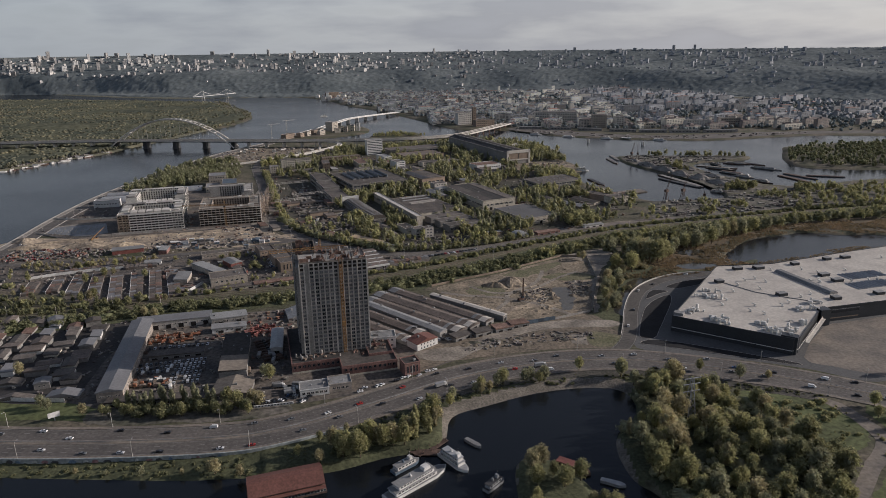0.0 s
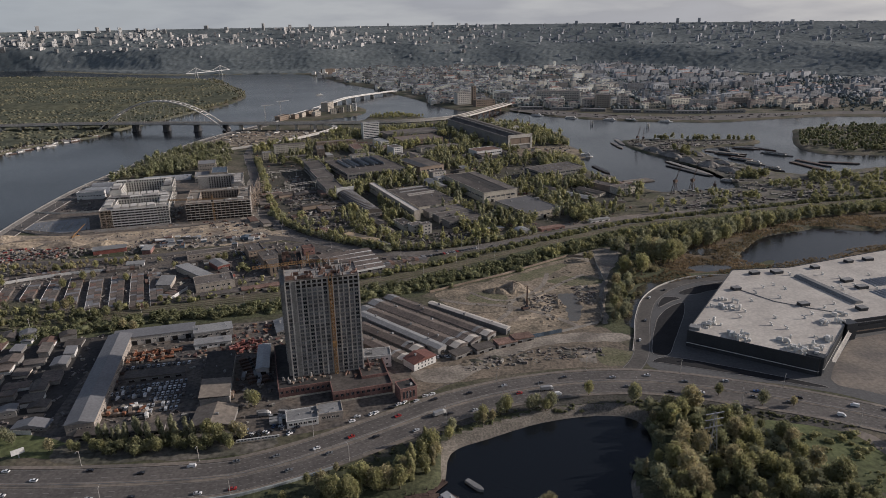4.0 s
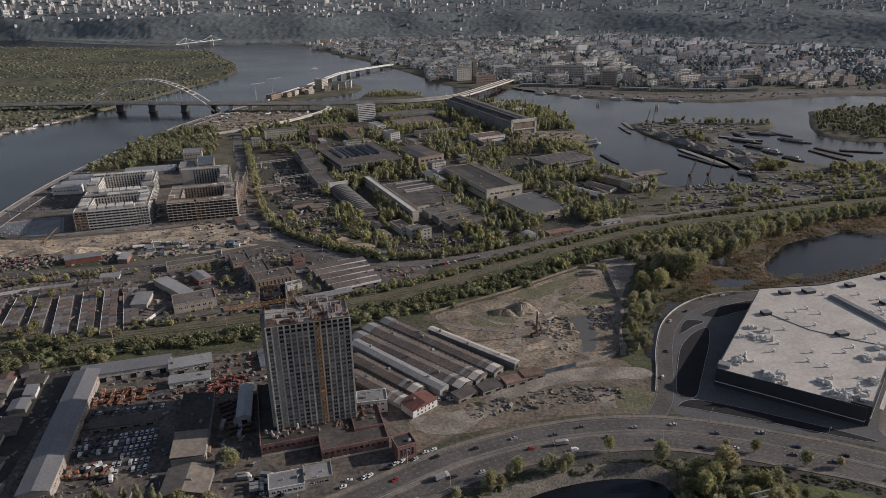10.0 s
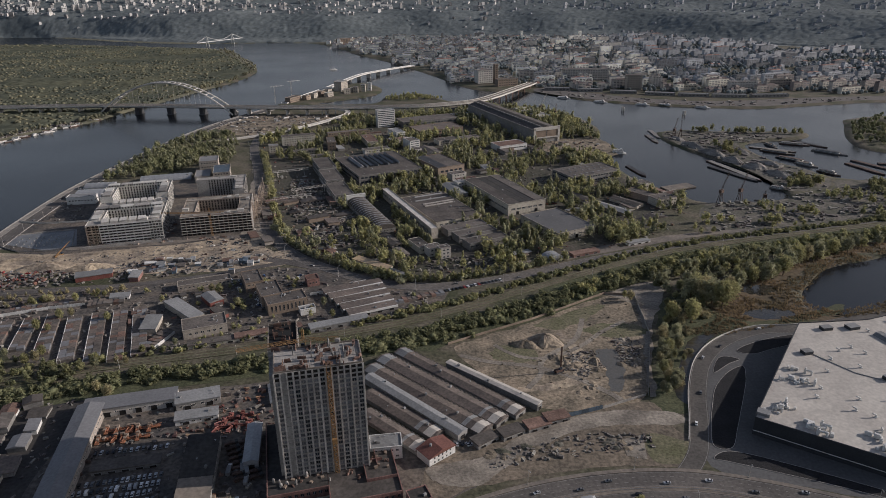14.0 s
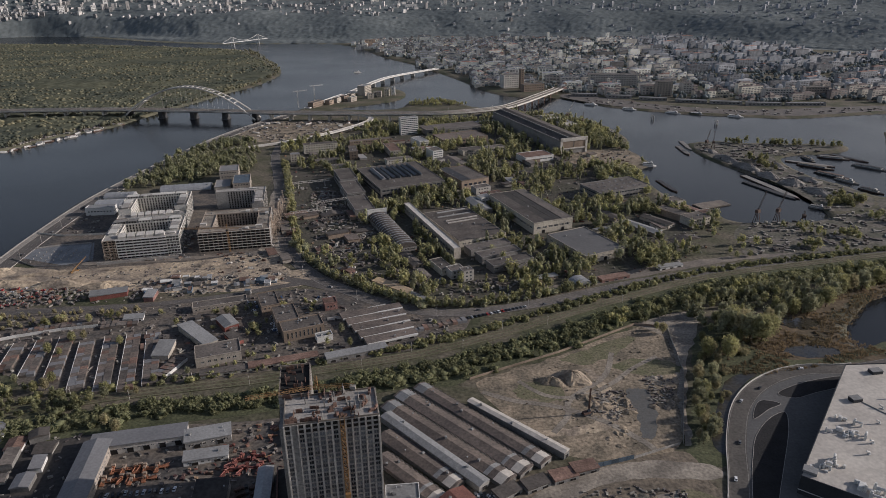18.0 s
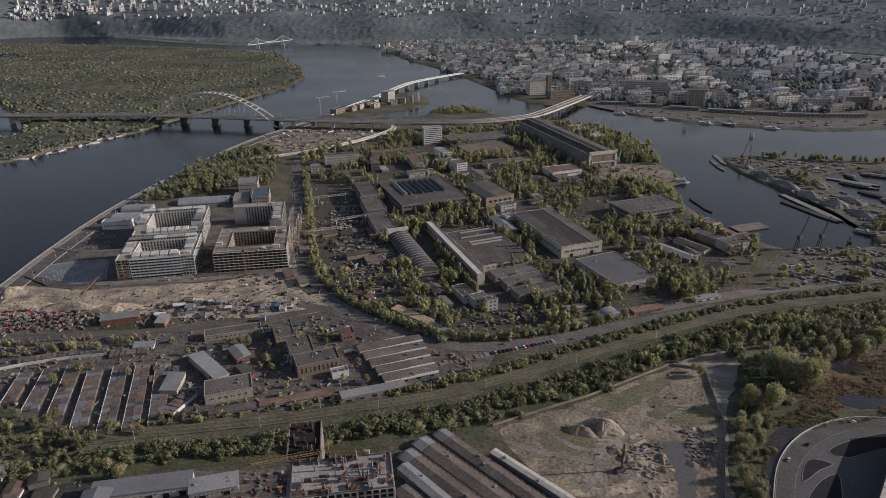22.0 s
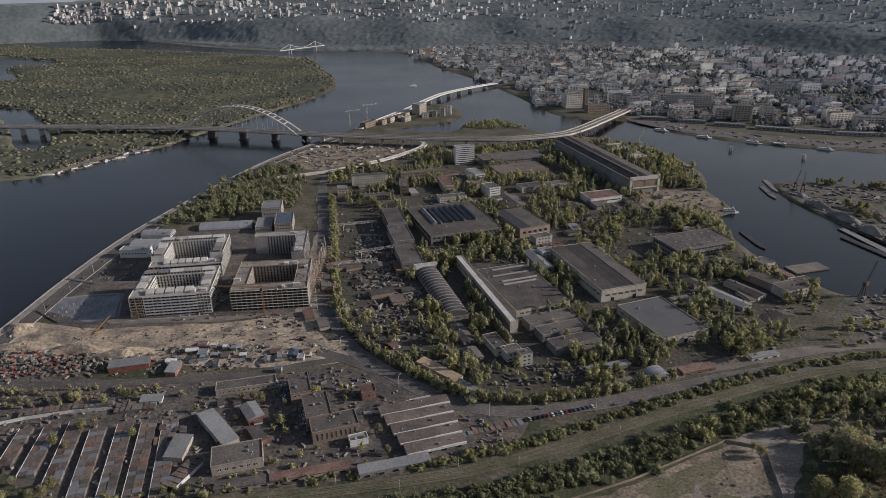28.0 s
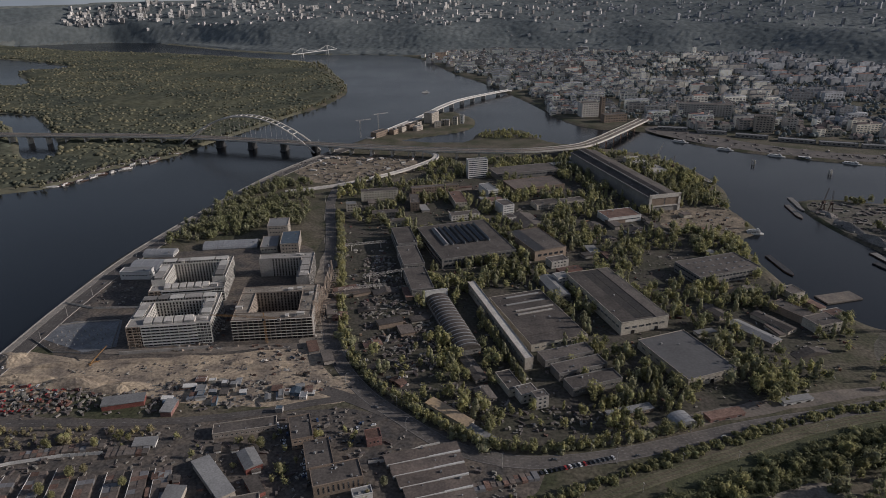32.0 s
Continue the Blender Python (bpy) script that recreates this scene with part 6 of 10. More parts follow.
for k in range(16):
    x_ = random.uniform(15, 110)
    heap("rubble_mound", x_, 483 + (x_ - 15) * .17 + random.uniform(-5, 9), random.uniform(2, 6), random.uniform(2, 4), random.uniform(.4, 1.1), RUBBLE if k % 3 else DOCK, "small heap of broken concrete", 20 + k, 12)
rig = thing("drill_rig", "rusty drilling rig with a tall mast", "drill rig", 73, 583, .1, 30)
part("mast", Geo().box(-.5, -.35, -.4, .4, 0, 22).box(.35, .5, -.4, .4, 0, 22).tube((-.4, 0, 2), (.4, 0, 6), .1, n=4).tube((.4, 0, 6), (-.4, 0, 10), .1, n=4).tube((-.4, 0, 10), (.4, 0, 14), .1, n=4).tube((.4, 0, 14), (-.4, 0, 18), .1, n=4), RUST, rig)
part("chassis", Geo().box(-5, 1, -1.6, 1.6, .8, 2.6), RUST, rig)
part("cab", Geo().box(-2, .5, -1.4, -.2, 2.6, 4.2), GLASSY, rig)
part("track", Geo().box(-5, 2, -2.2, -1.4, 0, .9), DARKMETAL, rig)
part("track", Geo().box(-5, 2, 1.4, 2.2, 0, .9), DARKMETAL, rig)


def fence(pts, label, material, post_gap=5.0, h=2.2, name="fence"):
    line = [Vector(p) for p in pts]
    ob = thing(name, label, "fence", 0, 0, 0)
    for a, b in zip(line[:-1], line[1:]):
        d = b - a
        m = max(1, int(d.length / post_gap))
        rot = math.degrees(math.atan2(d[1], d[0]))
        for k in range(m):
            c = a.lerp(b, (k + .5) / m)
            put("fence_panel", FPANEL[material.name], ob, c[0], c[1], .05, rot, d.length / m, 1, h)
    return ob


FPANEL = {m.name: Geo().box(-.5, .5, -.06, .06, 0, 1).box(-.5, -.46, -.14, .14, 0, 1.06).mesh("fence_panel", m) for m in (PALE, RUST, CONCRETE, BLUE, WHITE, GREYMETAL, TANBRICK)}
fence([(-14, 622), (16, 640), (59, 665), (133, 717), (160, 712)], "tan brick-coloured fence of the building site", TANBRICK, 8)
fence([(160, 712), (156, 640), (132, 552)], "dark concrete fence of the building site", CONCRETE, 8)
fence([(50, 520), (75, 528), (96, 536)], "tall blue-white site hoarding", BLUE, 5, 3.5)
fence([(96, 536), (130, 552)], "grey concrete fence of panels", CONCRETE, 6)
fence([(-346, 402), (-300, 404), (-262, 402)], "white fence behind the verge", WHITE, 7, 3)
for x_, y_, r_, m_, l_ in ((48, 516, 24, RUST, "long rusty lean-to with dark trusses"), (62, 524, 22, RUST, "rusty open shed beside the track"), (30, 508, 30, TAR, "dark lean-to shed beside the track"), (12, 500, 38, TAR, "dark open shed beside the track")):
    hall(l_, x_, y_, 17, 9, r_, 4.5, "lean", GREYWALL, m_, rows=0, gates=2, vents=0, name="shed", category="shed", group="site sheds")
for k in range(9):
    car(-8 + 2.8 * k * .6 + random.uniform(-1, 1), 497 + k * .4 + random.uniform(-4, 1), random.uniform(0, 180), random.choice((0, 1, 2, 3)), .25, "parked by the market halls", "parked cars")


# ---- traffic and lamps on the avenue ----
def place_on(line, s):
    acc = 0.0
    for a, b in zip(line[:-1], line[1:]):
        L = (b - a).length
        if acc + L > s:
            p = a.lerp(b, (s - acc) / L)
            return p, math.degrees(math.atan2(b[1] - a[1], b[0] - a[0]))
        acc += L
    return line[-1], 0.0


rng = random.Random(21)
for k in range(58):
    s = 250 + k * 13.2 + rng.uniform(-5, 5)
    lane = rng.choice((-4, 0, 4))
    base, back = (av_n, 180) if k % 2 else (av_s, 0)
    p, a = place_on(offsets(base, lane), s)
    car(p[0], p[1], a + back, rng.choice((0, 0, 1, 2, 2, 2, 3, 3, 4, 6, 5)), .33, "driving on the avenue", "traffic on the avenue")
for s in (265, 640, 720):
    p, a = place_on(offsets(av_s, 3), s)
    truck(p[0], p[1], a, ORANGE if s == 265 else WHITE, GREYMETAL, .33, "lorry driving on the avenue")
for k in range(22):
    p, a = place_on(offsets(av, 16.8 if k % 2 else -16.8), 240 + k * 34)
    lamp_post(p[0], p[1], a if not k % 2 else a + 180)
for s_, sd_, k_ in ((60, 2, 0), (100, -2, 3), (150, 2, 1), (176, -2, 2), (230, 2, 0)):
    p, a = place_on(offsets(ramp_line, sd_), s_)
    car(p[0], p[1], a, k_, .2, "driving on the access ramp", "traffic on the ramp")
GPOST = Geo().box(-5.2, 5.2, -.05, .05, .45, .8).box(-.08, .08, -.06, .06, 0, .8).mesh("guard_panel", GREYMETAL)
rail_ob = thing("guard_rail", "low grey guard rail along the median", "guard rail", 0, 0, 0)
for k in range(76):
    p, a = place_on(av, 220 + k * 10.3)
    put("guard_panel", GPOST, rail_ob, p[0], p[1], .45, a)
GRAFF = [mat("faded_spray_" + k, c, 0.8, 0.3, 0.3, 1.5) for k, c in (("blue", (0.16, 0.22, 0.30)), ("white", (0.5, 0.5, 0.48)), ("rose", (0.34, 0.2, 0.2)), ("black", (0.07, 0.07, 0.075)))]
gw = tagged(new("retaining_wall", ribbon(offsets(smooth(AVENUE[:8], False, 8), -18.2), .8, -3.4, 1.6).mesh("retaining_wall", TEALWALL)), "pale teal-grey retaining wall with faded graffiti", "wall", kind="structure")
rng = random.Random(77)
for k in range(30):
    p, a = place_on(offsets(smooth(AVENUE[:8], False, 8), -18.65), 290 + k * 7.4 + rng.uniform(-2, 2))
    w_, h_ = rng.uniform(1.0, 2.6), rng.uniform(.8, 1.5)
    o = part("graffiti", Geo().profile([(-w_, -h_ * .6), (w_ * .7, -h_), (w_, h_ * .2), (w_ * .3, h_), (-w_ * .6, h_ * .7)], -.02, .02), GRAFF[k % 4], gw, "faded spray-painted patch")
    o.matrix_basis = pose(p[0], p[1], -.4, 0, 0, a)


# ---- boats on the bay ----
def hull(L, W, z0, z1, n=8):
    out = [(-L / 2, -W * .42), (L * .25, -W / 2), (L * .42, -W * .3), (L / 2, 0), (L * .42, W * .3), (L * .25, W / 2), (-L / 2, W * .42)]
    return Geo().prism(out, z0, z1)


def boat(x, y, rot, L, W, decks, label, hullm=WHITE, deckm=PALEROOF, cabinm=WHITE, name="river_boat", funnel=True):
    ob = thing(name, label, "boat", x, y, WATER_Z, rot)
    part("hull", hull(L, W, -.6, 1.6), hullm, ob)
    part("deck", hull(L * .97, W * .94, 1.6, 1.75), deckm, ob)
    for d in range(decks):
        k = 1 - .14 * d
        z = 1.75 + 2.4 * d
        part("cabin", Geo().box(-L * .40 * k, L * .27 * k, -W * .36 * k, W * .36 * k, z, z + 2.2), cabinm, ob)
        part("cabin_roof", Geo().box(-L * .42 * k, L * .29 * k, -W * .40 * k, W * .40 * k, z + 2.2, z + 2.4), deckm, ob)
        gw_ = Geo()
        for s in (-1, 1):
            n = int(L * .6 / 2.2)
            for i in range(n):
                gw_.box(-L * .38 * k + (i + .2) * L * .62 * k / n, -L * .38 * k + (i + .8) * L * .62 * k / n, s * W * .36 * k - .06, s * W * .36 * k + .06, z + .8, z + 1.7)
        tagged(part("window_row", gw_, GLASSY, ob, "row of dark cabin windows"), kind="stuff")
    z = 1.75 + 2.4 * decks
    if funnel:
        part("wheelhouse", Geo().profile([(L * .08, z), (L * .2, z), (L * .18, z + 2), (L * .09, z + 2)], -W * .2, W * .2), cabinm, ob)
        part("funnel", Geo().tube((-L * .1, 0, z), (-L * .12, 0, z + 1.8), .7, .55, 8), hullm, ob)
        part("mast", Geo().tube((L * .14, 0, z + 2), (L * .14, 0, z + 5), .08, .05, 5), PALE, ob)
    return ob


boat(-17, 315, 43, 44, 9.5, 2, "white two-deck passenger boat moored on the bay")
boat(-24, 330, 43, 20, 6, 1, "small blue and white river boat moored alongside", BLUE, PALEROOF, WHITE)
boat(4, 333, -50, 24, 7, 2, "white river boat with a tall wheelhouse", WHITE, GREYMETAL, WHITE)
boat(26, 312, 48, 16, 5, 1, "small grey motor launch", GREYMETAL, DARKMETAL, GREYMETAL)
boat(16, 352, -45, 13, 3.5, 0, "narrow pale pontoon boat", PALEROOF, PALEROOF, PALEROOF, funnel=False)
boat(72, 326, -32, 22, 7, 1, "houseboat with a red roof", RUSTMETAL, RED, RUST, funnel=False)
boat(92, 312, -25, 14, 4, 0, "flat grey steel pontoon", GREYMETAL, GREYMETAL, GREYMETAL, funnel=False)
PILE = Geo().tube((0, 0, -4), (0, 0, 2.4), .25, .25, 6).mesh("pile", RUSTMETAL)
for z_, x_, y_, r_, L_ in ((0, -12, 343, 0, 16), (.07, -6, 352, 50, 14), (.14, -20, 345, -35, 14), (.21, 2, 342, -40, 10)):
    ob = thing("jetty", "rusty steel landing stage", "jetty", x_, y_, WATER_Z + z_, r_)
    part("deck", Geo().box(-L_ / 2, L_ / 2, -3.2, 3.2, .5, .8), RUSTMETAL, ob)
    for k in range(4):
        put("pile", PILE, ob, -L_ / 2 + 1 + k * (L_ - 2) / 3, -1.5 if k % 2 else 1.5, 0)
pav = thing("floating_restaurant", "floating pavilion with a wide red tiered roof", "pavilion", -90, 312, WATER_Z, 19)
part("pontoon", Geo().box(-21, 21, -12, 10, -.6, 1.2), RUSTMETAL, pav)
part("wall", Geo().box(-19, 19, -9.5, 8, 1.2, 5), TANBRICK, pav)
roof_ = part("roof", Geo().profile([(-10.5, 4.8), (10, 4.8), (10, 5.1), (1, 9.0), (-3, 9.0), (-10.5, 5.1)], -20.5, 20.5), REDROOF, pav, "red ribbed roof")
roof_.rotation_euler = (0, 0, radians(90))
part("lower_roof", Geo().box(-20.5, 20.5, -13, -10, 3.6, 3.9), REDROOF, pav)
for k in range(12):
    put("railing_panel", WIN, pav, -19 + k * 3.45, -12, 2.0, 0, 3.0, 1, 1.4)
for k in range(12):
    put("window", WIN, pav, -17.5 + k * 3.2, -9.5, 3.2, 0, 1.8, 1.4, 1.5)
py = thing("power_pylon", "pale lattice power pylon among the trees", "pylon", 155, 373, 0, 15)
for sx in (-1, 1):
    for sy in (-1, 1):
        part("leg", Geo().tube((sx * 3, sy * 3, -.5), (sx * .6, sy * .6, 30), .3, .2, 4), GREYMETAL, py)
for k in range(7):
    z, r = k * 4.2, 3 - k * .34
    part("brace", Geo().tube((-r, -r, z), (r * .88, -r * .88, z + 4.2), .14, n=4).tube((r, -r, z), (r * .88, r * .88, z + 4.2), .14, n=4).tube((r, r, z), (-r * .88, r * .88, z + 4.2), .14, n=4).tube((-r, r, z), (-r * .88, -r * .88, z + 4.2), .14, n=4), GREYMETAL, py)
for z in (20, 25, 29):
    part("cross_arm", Geo().box(-6, 6, -.3, .3, z, z + .4), GREYMETAL, py)
ad = thing("billboard", "white roadside billboard on a post", "billboard", -256, 379, 0, 40)
part("panel", Geo().box(-3.5, 3.5, -.2, .2, 2.5, 6), WHITE, ad)
part("post", Geo().tube((0, 0, -.3), (0, 0, 2.5), .3, .3, 8), GREYMETAL, ad)
sg = thing("service_sign", "low white roadside sign board", "sign", -116, 392, 0, 12)
part("board", Geo().box(-13, 13, -.3, .3, 1.6, 3.2), WHITE, sg)
for k in range(12):
    part("dark_bar", Geo().box(-12 + k * 2.05, -10.8 + k * 2.05, -.36, -.3, 2.0, 2.8), DARKMETAL, sg)
for x_ in (-10, 0, 10):
    part("post", Geo().tube((x_, 0, -.3), (x_, 0, 1.6), .15, .15, 6), GREYMETAL, sg)
for k in range(18):
    car(-128 + rng.uniform(0, 34), 398 + rng.uniform(0, 12), rng.uniform(0, 180), rng.choice((0, 2, 3, 2, 1, 5)), .1, "parked at the roadside", "parked cars")
for k in range(7):
    truck(-118 + rng.uniform(-6, 14), 412 + rng.uniform(-4, 10), rng.uniform(-10, 20), WHITE, PALEROOF, label="parked white lorry by the roadside", L=6)
for k in range(10):
    car(-62 + k * 6 + rng.uniform(-2, 2), 413 + k * 3.4 + rng.uniform(-2, 2), rng.uniform(0, 60), rng.choice((0, 1, 2, 0)), .12, "parked at the roadside", "parked cars")


# ---- yellow tower crane behind the tower ----
def lattice(a, b, r, n, parent, material, name="lattice"):
    a, b = Vector(a), Vector(b)
    q = (b - a).to_track_quat("Z", "Y").to_matrix()
    c = [q @ Vector((sx * r, sy * r, 0)) for sx, sy in ((-1, -1), (1, -1), (1, 1), (-1, 1))]
    g = Geo()
    for k in range(4):
        g.tube(a + c[k], b + c[k], .12, n=4)
        for i in range(n):
            p, s = a.lerp(b, i / n), a.lerp(b, (i + 1) / n)
            g.tube(p + c[k], s + c[(k + 1) % 4], .08, n=4)
    return part(name, g, material, parent)


cr = thing("tower_crane", "yellow lattice tower crane with a long jib", "crane", -97, 488, 0, 0)
lattice((0, 0, 0), (0, 0, 82), .9, 26, cr, YELLOW, "mast")
lattice((0, 0, 83), (-36, -14, 83.5), .8, 16, cr, YELLOW, "jib")
lattice((0, 0, 83), (21, 2, 83), .8, 9, cr, YELLOW, "counter_jib")
part("counterweight", Geo().box(-1.5, 1.5, -1, 1, -3, 1, Matrix.Translation((20, 1.9, 82))), CONCRETE, cr)
part("cab", Geo().box(-1, 1, -2.2, -.9, 79, 81.4), GLASSY, cr)
lattice((0, 0, 82.8), (0, 0, 90), .6, 4, cr, YELLOW, "apex")
# ---- garage rows between the railway and the works road ----
GAR = [Geo().profile([(-.5, 0), (.5, 0), (.5, .86), (-.5, 1.0)], -.5, .5).mesh("garage", m) for m in (RUST, BROWNROOF, TAR, SHEDROOF, BROWNROOF, TAR)]


def garage_row(x0, y0, x1, y1, width, label, seed, white_wall=True):
    rng = random.Random(seed)
    a, b = Vector((x0, y0)), Vector((x1, y1))
    L = (b - a).length
    rot = math.degrees(math.atan2((b - a)[1], (b - a)[0]))
    ob = thing("garage_row", label, "garages", x0, y0, 0, rot, "garage rows")
    n = int(L / 4.4)
    for k in range(n):
        for s in (-1, 1):
            h = rng.uniform(2.5, 3.1)
            put("garage", rng.choice(GAR), ob, (k + .5) * L / n, s * width / 4, 0, 0, L / n - .12, width / 2 - .1, h)
    if white_wall:
        part("spine_wall", Geo().box(0, L, -width / 2 - .35, -width / 2 - .05, 0, 2.9), WHITE, ob, "whitewashed front wall")
    return ob


for i, (x0, y0, x1, y1) in enumerate(((-432, 640, -420, 605), (-413, 654, -399, 612), (-395, 660, -376, 606), (-379, 668, -352, 600), (-357, 662, -326, 590), (-339, 670, -304, 588), (-322, 676, -287, 592), (-306, 680, -271, 600))):
    garage_row(x0 + 7.5, y0 + 2, x1 + 7.5, y1 + 2, 11.5 if i > 1 else 10, "double row of garages with rusty patched roofs", 50 + i)
garage_row(-425, 672, -360, 700, 9, "row of garages with patched roofs", 71, False)
garage_row(-352, 690, -322, 700, 12, "row of pale-roofed garages", 72, False)
garage_row(-262, 612, -255, 640, 12, "double row of garages with rusty patched roofs", 73)
garage_row(-75, 715 - 22, -20, 718, 8, "row of garages with striped roofs", 74, False)
rng = random.Random(17)
for i_ in range(5):
    for k in range(6):
        x_, y_ = -283 - i_ * 21 + rng.uniform(-3, 3) - k * 3, 438 + k * 17 + i_ * 4 + rng.uniform(-3, 3)
        hall(("small white-walled shed with a grey roof", "low dark shed with a patched roof", "small grey workshop with a pale roof")[k % 3], x_, y_, rng.uniform(7, 13), rng.uniform(11, 17), rng.choice((14, 14, 104)) + rng.uniform(-5, 5), rng.uniform(3, 5.5), "gable" if k % 2 else "lean",
             rng.choice((WHITE, GREYWALL, GREYWALL, PLASTER)), rng.choice((TAR, TAR, BROWNROOF, SHEDROOF, RUST)), rows=0, vents=0, name="shed", category="shed", group="small sheds")
fence([(-440, 655), (-418, 668), (-385, 682), (-355, 690)], "curved whitewashed wall of the garages", WHITE, 6, 3)

# ---- workshops round the bend road ----
hall("long pale-roofed shed standing askew", -255, 675, 13, 49, 74, 7, "lean", PLASTER, PALEROOF, rows=0, gates=1, vents=0, name="workshop", category="workshop").rotation_euler[2] = radians(49)
hall("grey-roofed shed with red walls", -237, 698, 13, 22, 42, 7, "gable", RED, PALEROOF, rows=0, gates=1, vents=0, name="workshop", category="workshop")
hall("small dark-roofed red shed", -222, 673, 9, 20, 44, 5, "lean", RED, TAR, rows=0, vents=0, name="shed", category="shed")
hall("grey concrete workshop with a dark flat roof", -225, 645, 36, 22, 24, 8, "flat", PLASTER, TAR, rows=1, step=5, size=(2.5, 1.8), me=WIN, vents=6, name="workshop", category="workshop")
hall("long pale-roofed garage block", -274, 650, 13, 26, 10, 6, "lean", PLASTER, PALEROOF, rows=0, vents=0, name="workshop", category="workshop")
hall("brown brick office with a black flat roof", -210, 735, 17, 30, 26, 9, "flat", TANBRICK, TAR, rows=2, step=3.6, size=(1.8, 1.4), me=WIN, vents=5, name="office_block", category="office")
hall("brown brick office with a black flat roof", -185, 706, 20, 33, 26, 10, "flat", TANBRICK, TAR, rows=2, step=3.6, size=(1.8, 1.4), me=WIN, vents=7, name="office_block", category="office")
hall("tan brick office wing with tall windows", -165, 688, 36, 20, 27, 10, "flat", TANBRICK, TAR, rows=1, step=3.6, size=(1.2, 6), me=WIN_DARK, vents=9, name="office_block", category="office")
hall("low white annex of the brick office", -143, 678, 14, 8, 27, 5, "flat", WHITE, PALEROOF, rows=0, vents=1, name="annex", category="building")
hall("long low pale store beside the road", -258, 735, 50, 13, 22, 5, "flat", PLASTER, TAR, rows=1, step=4, size=(2, 1.2), me=WIN, vents=3, name="store", category="store")
hall("roofless red brick ruin", -151, 738, 12, 12, 24, 7, "flat", BRICK, RUST, rows=1, step=3, size=(1.4, 1.6), me=WIN_DARK, vents=0, name="brick_ruin", category="ruin")
hall("red-walled shed with a long white roof", -378, 752, 34, 13, 24, 6, "lean", RED, PALEROOF, rows=0, vents=0, name="workshop", category="workshop")
hall("red brick shed with a pale roof", -334, 750, 9, 18, 10, 6, "lean", BRICK, PALEROOF, rows=0, vents=0, name="shed", category="shed")
hall("white garage with a flat roof", -329, 706, 17, 10, 18, 4, "lean", WHITE, PALEROOF, rows=0, gates=2, vents=0, name="shed", category="shed")
hall("long grey lean-to by the tracks", -110, 655, 52, 9, 25, 5, "lean", GREYWALL, PALEROOF, rows=0, gates=5, vents=0, name="shed", category="shed")
hall("long rusty lean-to by the tracks", -168, 640, 56, 8, 23, 4, "lean", PLASTER, RUST, rows=0, gates=5, vents=0, name="shed", category="shed")
hall("low grey store by the tracks", -210, 623, 40, 8, 20, 4, "lean", PLASTER, TAR, rows=0, gates=3, vents=0, name="shed", category="shed")
for k in range(5):
    mh = hall("long brown-roofed market hall with pale gutters", -104 + k * 6.2 - 5, 726 - k * 11.4, 58 - 3 * k, 10.4, 26, 5, "lean", GREYWALL, BROWNROOF, rows=0, gates=4, vents=2, name="market_hall", category="hall", group="old market halls")
    part("gutter", Geo().box(-29 + 1.5 * k, 29 - 1.5 * k, -6.3, -5.1, 2.6, 4.4), WHITE, mh, "pale gutter wall")
fence([(-148, 712), (-135, 716), (-112, 735), (-98, 742)], "white wall of the old market", WHITE, 6, 3)
rng = random.Random(31)
for k in range(34):
    x, y = rng.uniform(-345, -222), rng.uniform(758, 800)
    c = rng.random()
    g_ = [PALEROOF, RUST, BLUE, GREYMETAL, TAR, WHITE]
    hall("small yard cabin with a metal roof", x, y, rng.uniform(4, 11), rng.uniform(4, 9), rng.choice((15, 105)) + rng.uniform(-8, 8), rng.uniform(2.6, 4.5), rng.choice(("lean", "flat", "gable")), rng.choice((PLASTER, GREYWALL, BLUE, WHITE)), rng.choice(g_),
         rows=1 if c < .4 else 0, step=3, size=(1.2, 1), me=WIN, vents=0, name="cabin", category="cabin", group="yard cabins", sides="f", parapet=.2)
for k in range(14):
    x, y = rng.uniform(-300, -225), rng.uniform(655, 730)
    hall("small shed with a worn roof", x, y, rng.uniform(4, 9), rng.uniform(4, 8), rng.choice((25, 115)), rng.uniform(2.6, 4), "lean", rng.choice((PLASTER, BRICK, WHITE)), rng.choice((PALEROOF, RUST, TAR)), rows=0, vents=0, name="shed", category="shed", group="small sheds")
for r in range(6):
    for c in range(11):
        if rng.random() < .75:
            car(-520 + c * 7.4 + r * 2, 716 + r * 8 + c * 1.6 + rng.uniform(-1, 1), 20 + rng.uniform(-10, 10) + (90 if r % 2 else 0), rng.choice((4, 4, 4, 0, 3, 2)), .12, "parked on an open lot", "cars on the lot")
for k in range(40):
    t_ = rng.random()
    car(-240 + 62 * t_ + rng.uniform(-16, 10), 745 - 52 * t_ + rng.uniform(-12, 8), rng.choice((26, 116)), rng.choice((0, 1, 2, 3, 0, 5)), .12, "parked beside the offices", "parked cars")
for k in range(16):
    car(-18 + k * 3.6, 722 + k * 1.7, 116, rng.choice((0, 1, 2, 3, 4)), .12, "parked in a slanted row", "parked cars")
for k in range(34):
    p, a = place_on(offsets(bend, rng.choice((-5, -2, 2, 5))), 380 + k * 26 + rng.uniform(-9, 9))
    if k % 3 == 0:
        car(p[0], p[1], a, rng.choice((0, 1, 2, 3)), .28, "driving on the bend road", "traffic on the bend road")
for k in range(20):
    p, a = place_on(offsets(bend, 8.6 if k % 2 else -8.6), 120 + k * 44)
    lamp_post(p[0], p[1], a + (180 if k % 2 else 0))
for k in range(16):
    p, a = place_on(offsets(em_line, -6.6), 190 + k * 50)
    lamp_post(p[0], p[1], a)
